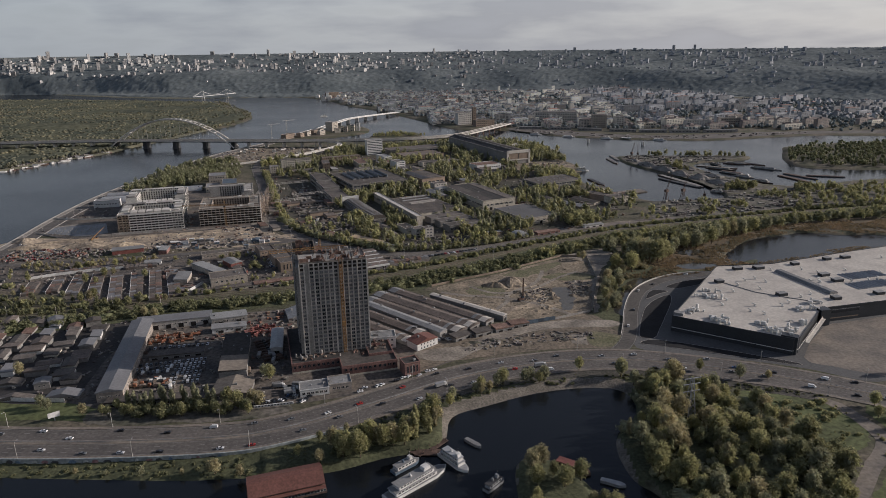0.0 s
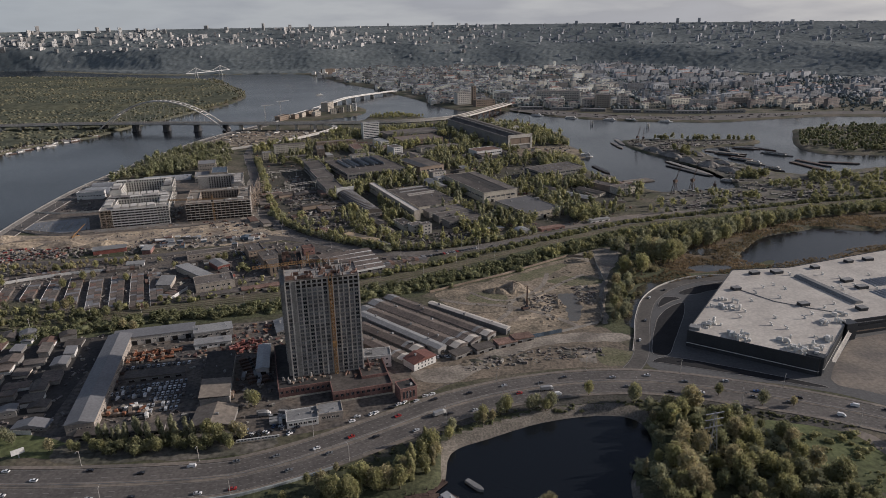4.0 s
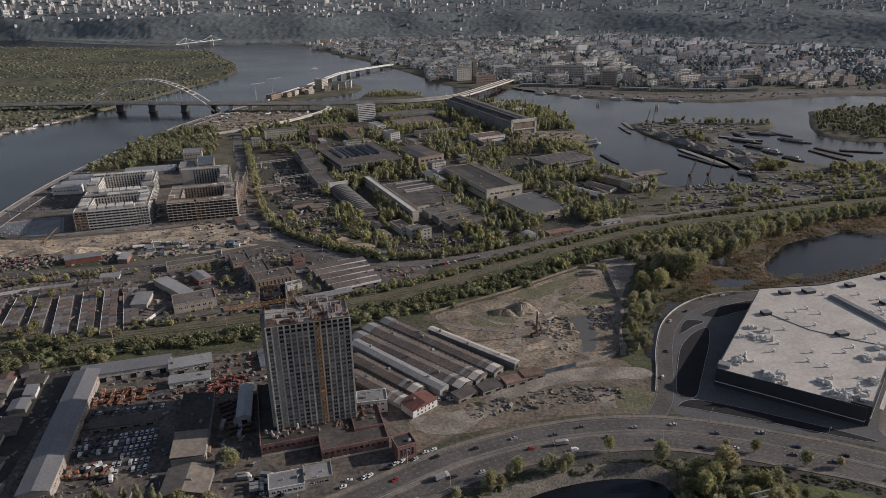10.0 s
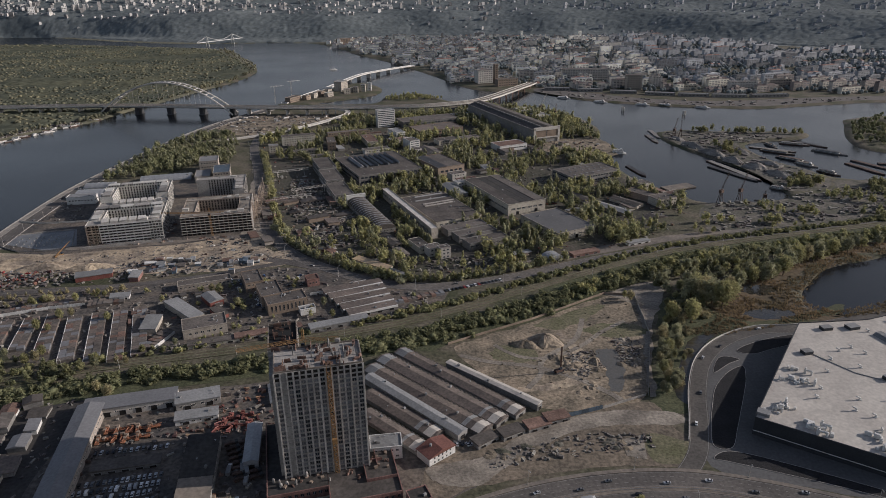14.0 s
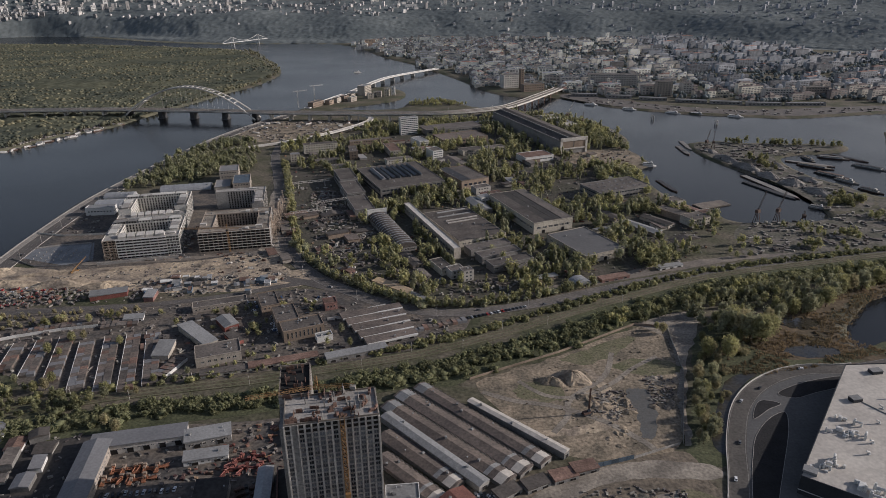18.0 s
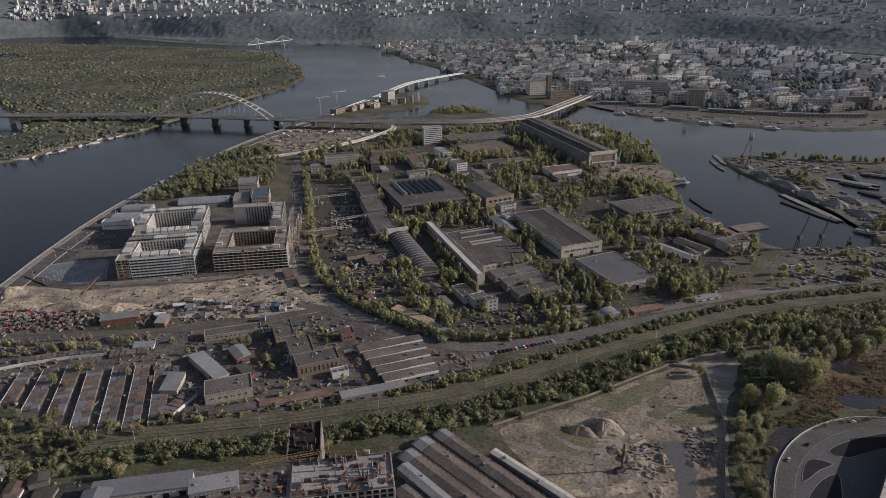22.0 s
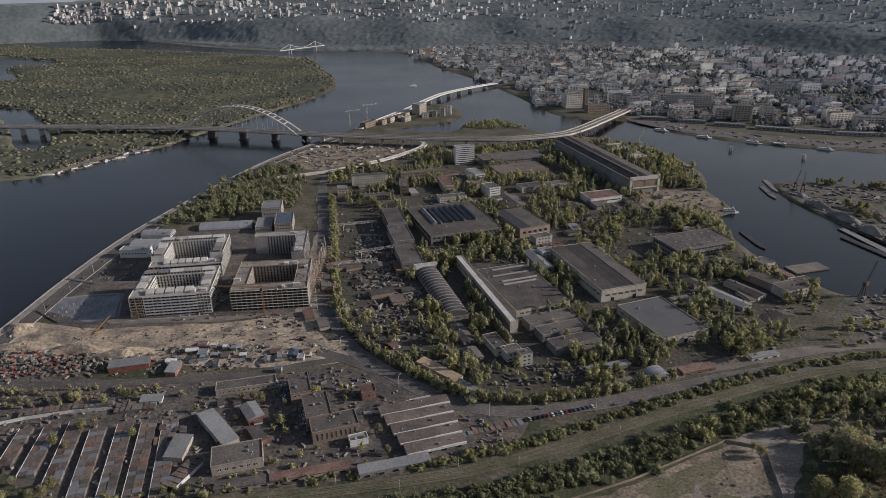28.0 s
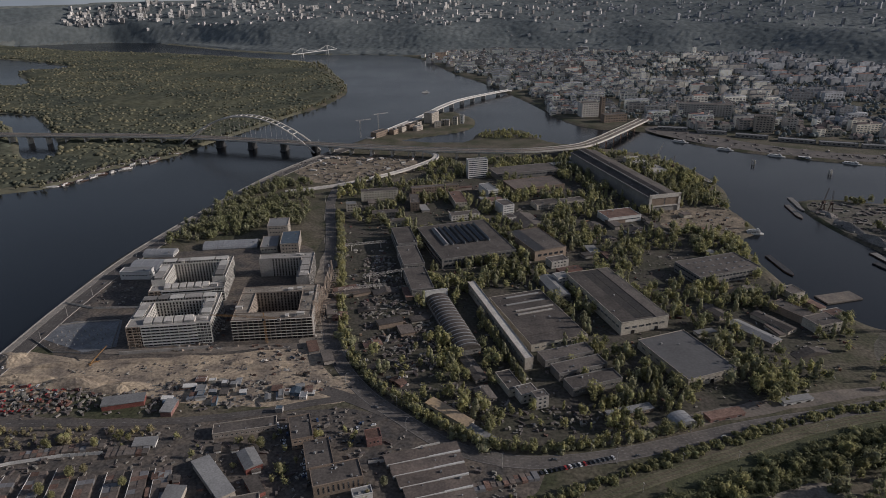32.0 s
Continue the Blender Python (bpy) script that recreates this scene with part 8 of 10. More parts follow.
hall("low hall with a pale roof", -68, 757, 26, 8, -33, 5, "lean", PLASTER, PALEROOF, rows=0, gates=2, vents=0, name="shed", category="shed")
def works_building(x, y, w, d, rot, h, top, wall):
    hall("small works building with a worn " + ("rusty" if top is RUST else "pale" if top is PALEROOF else "dark") + " roof", x, y, w, d, rot, h, "flat" if h > 6 else "gable", wall, top, rows=max(1, int(h / 4)), step=4.5, size=(2.2, 1.5), me=WIN, vents=2, name="works_building", category="building", group="small works buildings", parapet=.4, sides="fr", join=True)


for row in ((-34, 815, 16, 14, 30, 9, TAR, PALE), (-22, 806, 12, 10, 30, 12, TAR, CONCRETE), (-50, 830, 14, 30, 30, 7, TAR, PLASTER), (-85, 850, 12, 40, 30, 5, TAR, PLASTER), (-70, 812, 14, 20, 30, 5, TAR, PLASTER),
            (262, 985, 30, 22, 28, 10, TAR, PLASTER), (240, 1010, 18, 40, 40, 8, TAR, TANBRICK), (215, 985, 14, 44, 40, 6, TAR, PLASTER), (280, 1005, 22, 14, 28, 9, RUST, PALE), (190, 960, 16, 50, 42, 6, PALEROOF, PLASTER)):
    works_building(*row)
for row in ((235, 930, 40, 10, 25, 5, TAR, GREYWALL), (160, 1000, 14, 30, 30, 6, TAR, PLASTER), (205, 1060, 40, 14, 28, 6, TAR, GREYWALL), (255, 1060, 18, 20, 28, 7, TAR, PLASTER), (-10, 1105, 24, 16, 30, 9, TAR, PALE),
            (5, 1080, 30, 12, 30, 7, RUST, BRICK), (-5, 1050, 16, 14, 30, 12, PALEROOF, PALE), (-80, 1255, 12, 16, 30, 9, TAR, PALE), (40, 1250, 26, 16, 28, 6, TAR, PLASTER), (10, 1350, 40, 18, 26, 7, TAR, PLASTER)):
    works_building(*row)
for row in ((100, 1240, 30, 12, 30, 6, TAR, WHITE), (60, 1200, 18, 12, 20, 5, TAR, PLASTER), (-240, 930, 16, 12, 22, 5, RUST, BRICK), (-215, 950, 20, 10, 22, 4, TAR, PLASTER), (-190, 880, 18, 9, 30, 4, RUST, PLASTER),
            (-205, 995, 30, 14, 22, 6, TAR, PLASTER), (-175, 840, 18, 8, 28, 4, TAR, PLASTER), (-150, 820, 14, 8, -30, 4, RUST, BRICK), (-270, 1250, 40, 14, 18, 8, TAR, PLASTER), (-235, 1300, 14, 44, 14, 14, TAR, TANBRICK)):
    works_building(*row)
for row in ((-300, 1330, 60, 14, 20, 16, TAR, PLASTER), (-215, 1370, 80, 12, 22, 14, TAR, TANBRICK), (-170, 1330, 20, 60, 20, 10, RUST, PLASTER), (-330, 1270, 16, 14, 20, 12, PALEROOF, PLASTER), (-240, 1220, 30, 12, 20, 7, TAR, PLASTER),
            (-150, 1260, 44, 16, 24, 8, TAR, PALE), (-110, 1330, 24, 20, 24, 9, RUST, PLASTER), (-20, 1560, 90, 10, 24, 8, PALEROOF, WHITE), (30, 1600, 40, 14, 24, 12, RUST, PALE), (-30, 1330, 40, 24, 26, 8, TAR, PLASTER)):
    works_building(*row)
# low stores and lean-tos between the halls
rng = random.Random(43)
for k in range(34):
    x, y = rng.choice(((rng.uniform(-270, -150), rng.uniform(830, 1010)), (rng.uniform(120, 280), rng.uniform(930, 1080)), (rng.uniform(-330, -100), rng.uniform(1210, 1400)), (rng.uniform(-20, 190), rng.uniform(1120, 1330))))
    hall("low store with a worn roof between the works", x, y, rng.uniform(7, 15), rng.uniform(12, 30), rng.choice((25, 28, 118)) + rng.uniform(-4, 4), rng.uniform(3.5, 6.5), "lean", rng.choice((PLASTER, GREYWALL, TANBRICK)), rng.choice((TAR, TAR, RUST, BROWNROOF, PALEROOF)), rows=0, vents=0, name="store_shed", category="store", group="low works stores")
# crane runways
for x_, y_, r_ in ((-264, 1120, 23), (-215, 1032, 29), (-232, 990, 22)):
    ob = thing("gantry_crane", "pale overhead gantry crane on posts", "crane", x_, y_, 0, r_)
    lattice((-28, 0, 9), (28, 0, 9), 1.2, 14, ob, PALE, "girder")
    for k in (-20, 20):
        part("leg", Geo().tube((k, -1.5, -.3), (k, 0, 8.2), .45, .35, 6).tube((k, 1.5, -.3), (k, 0, 8.2), .45, .35, 6), PALE, ob)
rng = random.Random(77)
for k in range(70):
    z_ = rng.random()
    if z_ < .35:
        x, y = rng.uniform(-285, -235), rng.uniform(930, 1120)
    elif z_ < .6:
        x, y = rng.uniform(-200, -130), rng.uniform(800, 900)
    elif z_ < .8:
        x, y = rng.uniform(140, 255), rng.uniform(1255, 1330)
    else:
        x, y = rng.uniform(160, 280), rng.uniform(900, 1010)
    g_ = junk(rng.randrange(9999), rng.uniform(4, 8), rng.uniform(2.5, 5), rng.uniform(1.5, 3))
    ob = solo("scrap_heap", g_, rng.choice((RUSTMETAL, RUST, DARKMETAL, PALE, GREYMETAL)), "heap of rusty scrap and machine parts", "scrap", group="scrap heaps")
    ob.location = (x, y, .1)

for k, (x_, y_, rx_, ry_, h_, r_) in enumerate(((404, 1300, 30, 11, 7, -66), (420, 1244, 28, 11, 8, -66), (434, 1198, 24, 11, 8, -62), (456, 1160, 22, 12, 8, -50), (474, 1116, 26, 12, 7, -60), (394, 1352, 20, 9, 4, -80), (470, 1260, 18, 9, 5, -70), (486, 1180, 18, 10, 5, -60))):
    ob = heap("gravel_bank", x_, y_, rx_, ry_, h_, PALEGRAVEL, "long bank of pale stored gravel", 300 + k, 24)
    ob.rotation_euler = (0, 0, radians(r_))

# ---- harbour: barges, dock cranes, piers ----
for k, (x0, y0, x1, y1) in enumerate(((598, 1346, 634, 1294), (400, 1210, 438, 1094), (390, 1176, 432, 1092), (437, 1064, 456, 1050), (502, 1302, 566, 1264), (512, 1280, 556, 1246), (520, 1234, 556, 1192), (534, 1198, 556, 1168), (546, 1150, 566, 1120),
                                      (612, 1192, 634, 1124), (630, 1210, 660, 1150), (364, 1437, 366, 1372), (348, 1398, 352, 1335), (566, 1330, 612, 1310), (540, 1326, 546, 1290), (600, 1280, 640, 1240), (262, 1180, 276, 1120), (238, 1524, 262, 1482), (660, 1190, 720, 1170))):
    L_ = math.hypot(x1 - x0, y1 - y0)
    hl_ = (RUSTMETAL, RUSTMETAL, DARKMETAL, GREYWALL)[k % 4]
    boat((x0 + x1) / 2, (y0 + y1) / 2, math.degrees(math.atan2(y1 - y0, x1 - x0)), L_, min(12, 5 + L_ * .07), 1 if L_ < 60 else 0, ("rusty", "rust-red", "dark", "grey")[k % 4] + " barge laid up at the docks", hl_, rng.choice((RUSTMETAL, DARKMETAL, GREYWALL, STONEBANK)), rng.choice((PALE, WHITE, GREYMETAL)), "barge", funnel=L_ < 50)
boat(266, 1262, 5, 26, 8, 2, "white two-deck boat at the shore", WHITE, WHITE, WHITE)
ob = thing("pontoon", "wide pale concrete landing pontoon", "pontoon", 308, 1066, WATER_Z, 24)
part("deck", Geo().box(-24, 24, -10, 10, -.5, 1.6), DUSTROAD, ob)
for x_, y_, h_ in ((339, 989, 40), (367, 996, 38), (402, 1000, 12), (168, 1590, 46), (196, 1560, 28), (391, 1372, 34), (403, 1372, 30)):
    ob = thing("dock_crane", "grey lattice dock crane with a raised jib", "crane", x_, y_, -.2, rng.uniform(0, 90))
    for sx in (-3, 3):
        for sy in (-3, 3):
            part("leg", Geo().tube((sx, sy, 0), (sx * .4, sy * .4, h_ * .35), .5, .4, 5), RUSTMETAL, ob)
    part("cab", Geo().box(-3, 3, -2, 2, h_ * .35, h_ * .35 + 4), RUSTMETAL, ob)
    lattice((0, 0, h_ * .35 + 4), (h_ * .3, 0, h_), .7, 9, ob, RUSTMETAL if h_ < 44 else PALE, "jib")
part("ship_cover", Geo().box(-16, 16, -55, 55, 0, 9), ROOFWHITE, thing("covered_berth", "long white-roofed covered berth", "berth", 150, 1578, 0, 24))
# ---- the arch bridge over the river ----
DECK = [Vector(p) for p in ((-1700, 1590), (-1244, 1604), (-875, 1636), (-650, 1628), (-487, 1611), (-350, 1602), (-223, 1600), (-120, 1606), (-44, 1628), (30, 1672), (75, 1742), (113, 1822), (172, 1950), (190, 1992))]
deck = smooth(DECK, False, 8)
br = thing("arch_bridge", "long road bridge with a steel network arch", "bridge", 0, 0, 0)
DZ = 17.0
fall = list(np.interp([p[1] if p[0] > 0 else 0 for p in deck], [1650, 1760, 1980], [0, -2, -8]))
part("deck", ribbon(deck, 27, DZ - 2.2, DZ, zs=fall), PALE, br, "pale concrete deck")
part("roadway", ribbon(deck, 25, DZ, DZ + .12, zs=fall), DUSTROAD, br)
for s in (-13, 13, 0):
    part("parapet", ribbon(deck, .5, DZ, DZ + 1.3, zs=fall, shift=s), PALE, br)
part("girder", ribbon(deck, 16, DZ - 4.4, DZ - 2.2, zs=fall), DARKMETAL, br)
PIER = Geo().box(-2, 2, -8, 8, -4, DZ - 4.4).box(-2.6, 2.6, -10, 10, DZ - 6, DZ - 4.4).mesh("pier", PALE)
TRESTLE = Geo().box(-3, 3, -9, 9, DZ - 6, DZ - 4.4).tube((-2, -8, -6), (-1, -7, DZ - 6), .8, n=5).tube((2, -8, -6), (1, -7, DZ - 6), .8, n=5).tube((-2, 8, -6), (-1, 7, DZ - 6), .8, n=5).tube((2, 8, -6), (1, 7, DZ - 6), .8, n=5).tube((0, -8, -4), (0, 8, DZ - 7), .5, n=4).tube((0, 8, -4), (0, -8, DZ - 7), .5, n=4).mesh("trestle", RUST)
RPIER = Geo().box(-6, 6, -13, 13, -9, -1).box(-4.5, 4.5, -11, 11, -1, DZ - 4.4).mesh("river_pier", DARKMETAL)
for k in range(52):
    p, a = place_on(deck, 40 + k * 44)
    river = -830 < p[0] < -500
    if river:
        continue
    if p[0] > 20:          # rusty steel trestles over the harbour mouth
        put("trestle", TRESTLE, br, p[0], p[1], float(np.interp(p[1], [1650, 1760, 1980], [0, -2, -8])), a)
        continue
    put("pier", PIER, br, p[0], p[1], 0, a)
for x_ in (-812, -735, -660, -585, -515):
    put("river_pier", RPIER, br, x_, 1632 + (-x_ - 650) * .06, 0, -3)
A0, A1 = Vector((-818, 1636)), Vector((-508, 1614))
for s in (-1, 1):
    g = Geo()
    pts_ = []
    n = 26
    for k in range(n + 1):
        t = k / n
        h = 1 - (2 * t - 1) ** 2
        c = A0.lerp(A1, t)
        off = s * (15 - 6 * h)
        d = (A1 - A0).normalized()
        pts_.append(Vector((c[0] - d[1] * off, c[1] + d[0] * off, 1 + 68 * h)))
    for a, b in zip(pts_[:-1], pts_[1:]):
        g.tube(a, b, 1.7, n=6)
    rib = part("arch_rib", g, PALE, br, "pale steel arch rib")
    for k in range(3, n - 2, 2):
        t = k / n
        c = A0.lerp(A1, t)
        d = (A1 - A0).normalized()
        part("hanger", Geo().tube(pts_[k], (c[0] - d[1] * s * 12.5, c[1] + d[0] * s * 12.5, DZ), .16, n=4), PALE, rib)
for k in range(4, 23):
    t = k / 26
    h = 1 - (2 * t - 1) ** 2
    c, d, w = A0.lerp(A1, t), (A1 - A0).normalized(), 15 - 6 * (1 - (2 * t - 1) ** 2)
    z = 1 + 68 * h
    if z > DZ + 8:
        part("arch_tie", Geo().tube((c[0] + d[1] * w, c[1] - d[0] * w, z), (c[0] - d[1] * w, c[1] + d[0] * w, z), .9, n=5), PALE, br)
for k in range(20):
    p, a = place_on(deck, 60 + k * 104)
    copy_thing(LAMP, pose(p[0], p[1] - 12, DZ, 0, 0, a))
loop = smooth([(-470, 1345), (-422, 1367), (-372, 1396), (-307, 1462), (-266, 1522), (-248, 1560), (-256, 1586), (-290, 1597), (-340, 1600)], False, 8)
zs = list(np.interp(np.linspace(0, 1, len(loop)), [0, .1, .35, .7, 1], [0.4, 1.5, 6, 12, DZ - .2]))
lp = thing("ramp_viaduct", "curved concrete ramp viaduct on slim piers", "viaduct", 0, 0, 0)
part("deck", ribbon(loop, 11, -1.6, 0, zs=zs), PALE, lp)
part("parapet", ribbon(loop, .4, 0, 1.1, zs=zs, shift=4.8), PALE, lp)
part("parapet", ribbon(loop, .4, 0, 1.1, zs=zs, shift=-4.8), PALE, lp)
for k in range(14, len(loop) - 4, 5):
    if zs[k] > 3:
        part("pier", Geo().box(loop[k][0] - 1, loop[k][0] + 1, loop[k][1] - 1, loop[k][1] + 1, -.5, zs[k] - 1.4), PALE, lp)
for k in range(40):
    x, y = rng.uniform(-480, -290), rng.uniform(1440, 1585)
    hall("white site cabin of the bridge builders", x, y, rng.uniform(4, 13), rng.uniform(3, 6), rng.uniform(-20, 60), rng.uniform(2.6, 5), "lean", WHITE if k % 2 else PLASTER, rng.choice((PALEROOF, ROOFWHITE, RUST)), rows=0, vents=0, name="cabin", category="cabin", group="bridge site cabins") if k % 2 else \
        heap("earth_mound", x, y, rng.uniform(5, 12), rng.uniform(3, 7), rng.uniform(1.2, 3.5), RUBBLE, "mound of dug earth", 200 + k, 14)
# the low bridge from the silo spit to the old town
hv = smooth([(-430, 1740), (-395, 1850), (-355, 1965), (-325, 2080), (-285, 2190), (-235, 2290), (-165, 2400)], False, 8)
zs2 = list(np.interp(np.linspace(0, 1, len(hv)), [0, .4, .6, 1], [1, 8, 12, 6]))
hb = thing("harbour_bridge", "pale concrete bridge from the spit to the old town", "bridge", 0, 0, 0)
part("deck", ribbon(hv, 15, -1.6, 0, zs=zs2), PALE, hb)
part("parapet", ribbon(hv, .5, 0, 1.3, zs=zs2, shift=7.2), WHITE, hb)
part("parapet", ribbon(hv, .5, 0, 1.3, zs=zs2, shift=-7.2), WHITE, hb)
for k in range(24, len(hv), 4):
    part("pier", Geo().box(hv[k][0] - 6, hv[k][0] + 6, hv[k][1] - 1.5, hv[k][1] + 1.5, -6, zs2[k] - 1.6), PALE, hb)
for x_, y_, w_, d_, r_, h_, wl_ in ((-415, 1770, 44, 16, 68, 11, TANBRICK), (-388, 1795, 18, 14, 68, 10, TANBRICK), (-375, 1822, 18, 14, 68, 11, PLASTER), (-362, 1850, 20, 14, 68, 11, TANBRICK), (-350, 1880, 18, 14, 68, 11, PLASTER), (-325, 1935, 34, 22, 70, 24, PLASTER), (-280, 1900, 12, 12, 0, 14, PLASTER),
                                    (-262, 1912, 12, 12, 0, 18, PLASTER), (-248, 1930, 10, 10, 0, 20, WHITE), (-300, 1880, 16, 10, 20, 12, PLASTER), (-290, 1915, 14, 10, 20, 10, PLASTER), (-340, 1840, 22, 12, 60, 10, PLASTER)):
    hall("low grey apartment house on the spit" if r_ == 68 else "pale grain store on the spit", x_, y_, w_, d_, r_, h_, "flat", wl_, TAR if r_ == 68 else PALEROOF, rows=max(1, int(h_ / 4)), step=5, size=(2, 1.8), me=WIN, vents=2, name="spit_house", category="house", group="houses on the spit", sides="fr", join=True)
for x_, y_, h_ in ((-452, 1745, 40), (-425, 1800, 44)):
    ob = thing("tower_crane", "white tower crane on the spit", "crane", x_, y_, 0, 40)
    lattice((0, 0, 0), (0, 0, h_), .8, 12, ob, PALE, "mast")
    lattice((-10, 0, h_), (26, 0, h_), .6, 10, ob, PALE, "jib")
# white footbridge far upstream
fb = thing("footbridge", "white suspension footbridge with two pylons", "bridge", 0, 0, 0)
a, b = Vector((-1160, 3130)), Vector((-1040, 3380))
part("deck", ribbon([a, b], 8, 17, 19), WHITE, fb)
d = (b - a)
tops = []
for t in (.22, .78):
    c = a + d * t
    tops.append(Vector((c[0], c[1], 41)))
    part("pylon", Geo().tube((c[0] - 7, c[1], -5), (c[0] - 2, c[1], 41), 1.6, 1.2, 6).tube((c[0] + 7, c[1], -5), (c[0] + 2, c[1], 41), 1.6, 1.2, 6), WHITE, fb)
prev = [Vector((a[0], a[1], 19)), tops[0]] + [Vector(((a + d * t)[0], (a + d * t)[1], 22 + 19 * ((t - .5) / .28) ** 2)) for t in np.linspace(.27, .73, 9)] + [tops[1], Vector((b[0], b[1], 19))]
g = Geo()
for p, q in zip(prev[:-1], prev[1:]):
    g.tube(p, q, .8, n=5)
part("cable", g, WHITE, fb)
for k in (.5, .9):
    ob = boat(-480 + 110 * k, 2330 + 90 * k, 30, 26, 6, 1, "white motor vessel on the river") if k == .5 else None
for x_, y_ in ((420, 1712), (470, 1700), (545, 1672), (330, 1752), (250, 1810)):
    boat(x_, y_, -22, 34, 8, 1, "white boat moored at the quay", WHITE, WHITE, WHITE)
for x_, y_ in ((356, 1640), (476, 1590)):
    ob = thing("mooring_pile", "cluster of pale mooring piles", "mooring", x_, y_, WATER_Z, 0)
    for k in range(4):
        part("pile", Geo().tube((k % 2 * 4, k // 2 * 4, -4), (k % 2 * 4, k // 2 * 4, 9), .9, .8, 7), PALE, ob)
for k in range(26):
    t_ = k / 25
    x_, y_ = -890 + 90 * t_ + rng.uniform(-12, 4), 1335 + 230 * t_ + rng.uniform(-10, 10)
    boat(x_ + 8, y_, rng.uniform(20, 90), rng.uniform(12, 24), 4.5, 1 if k % 2 else 0, "small boat tied up at the wooded bank", rng.choice((WHITE, RUSTMETAL, PALEROOF)), rng.choice((PALEROOF, RUST)), WHITE, funnel=False)
boat(-905, 1318, 20, 40, 8, 0, "white pontoon at the wooded bank", WHITE, WHITE, WHITE, funnel=False)
# ---- the old town and the hills ----
def box_batch(rows, roof_rise):
    """Walls and roofs of many houses as two meshes: rows of x, y, z, w, d, h, angle."""
    r = np.array(rows)
    sx = np.array([-.5, .5, .5, -.5])
    sy = np.array([-.5, -.5, .5, .5])
    c, s = np.cos(r[:, 6])[:, None], np.sin(r[:, 6])[:, None]

    def corners(k):
        lx, ly = sx[None] * r[:, 3][:, None] * k, sy[None] * r[:, 4][:, None] * k
        return lx * c - ly * s + r[:, 0][:, None], lx * s + ly * c + r[:, 1][:, None]
    x, y = corners(1.0)
    n = len(r)
    lo = np.stack([x, y, np.repeat(r[:, 2][:, None] - 6, 4, 1)], -1)
    hi = np.stack([x, y, np.repeat((r[:, 2] + r[:, 5])[:, None], 4, 1)], -1)
    wv = np.concatenate([lo, hi], 1).reshape(-1, 3)
    wf = np.array([[0, 1, 5, 4], [1, 2, 6, 5], [2, 3, 7, 6], [3, 0, 4, 7], [4, 5, 6, 7]])
    wf = (wf[None] + (np.arange(n) * 8)[:, None, None]).reshape(-1, 4)
    x, y = corners(1.03)
    e = np.stack([x, y, np.repeat((r[:, 2] + r[:, 5] + .05)[:, None], 4, 1)], -1)
    x, y = corners(.35)
    t = np.stack([x, y, np.repeat((r[:, 2] + r[:, 5] + np.minimum(roof_rise, r[:, 4] * .25))[:, None], 4, 1)], -1)
    rv = np.concatenate([e, t], 1).reshape(-1, 3)
    return wv, wf, rv, wf


CITYWIN = mat("far_window_rows", (0.15, 0.15, 0.155), 0.5, 0.3, 0.02, 0.2, isl=0.4)


def window_bands(rows):
    """Rows of windows on the two long sides of each house of a batch."""
    v, f = [], []
    for x, y, z, w, d, h, a in rows:
        c, s = math.cos(a), math.sin(a)
        n = max(1, int(h / 4.2))
        for k in range(n):
            z0 = z + 1.4 + k * 4.2
            for face, half, u in (("y", d / 2, w), ("x", w / 2, d)):
                m = max(1, int(u / 9))
                for i in range(m):
                    u0 = -u / 2 + (i + .18) * u / m
                    u1 = u0 + .64 * u / m
                    q = [(u0, -half - .15), (u1, -half - .15)] if face == "y" else [(half + .15, u0), (half + .15, u1)]
                    o = len(v)
                    for (px, py), zz in ((q[0], z0), (q[1], z0), (q[1], z0 + 1.9), (q[0], z0 + 1.9)):
                        v.append((px * c - py * s + x, px * s + py * c + y, zz))
                    f.append((o, o + 1, o + 2, o + 3))
    return v, f


def city(name, rows, label, wall=None, roof=None, rise=4.0, windows=False):
    wv, wf, rv, rf = box_batch(rows, rise)
    for nm, v, f, m in ((name + "_walls", wv, wf, wall or CITYWALL), (name + "_roofs", rv, rf, roof or CITYROOF)):
        me = bpy.data.meshes.new(nm)
        me.from_pydata(v.tolist(), [], f.tolist())
        me.materials.append(m)
        tagged(new(nm, me), label, "city", kind="stuff")
    if windows:
        v, f = window_bands([r for r in rows if windows is True or r[1] < windows])
        me = bpy.data.meshes.new(name + "_windows")
        me.from_pydata(v, [], f)
        me.materials.append(CITYWIN)
        tagged(new(name + "_windows", me), "far window rows of the " + label, "city", kind="stuff")


TOWN = [(-600, 3250), (-395, 2860), (-240, 2600), (-70, 2270), (20, 2060), (190, 2010), (300, 1960), (420, 1905), (620, 1865), (900, 1850), (1150, 1850), (1500, 1850), (1750, 2300), (1800, 2600), (1300, 2850), (1100, 3200), (1000, 3450), (350, 3500), (-100, 3500), (-400, 3460)]


court_trees = []


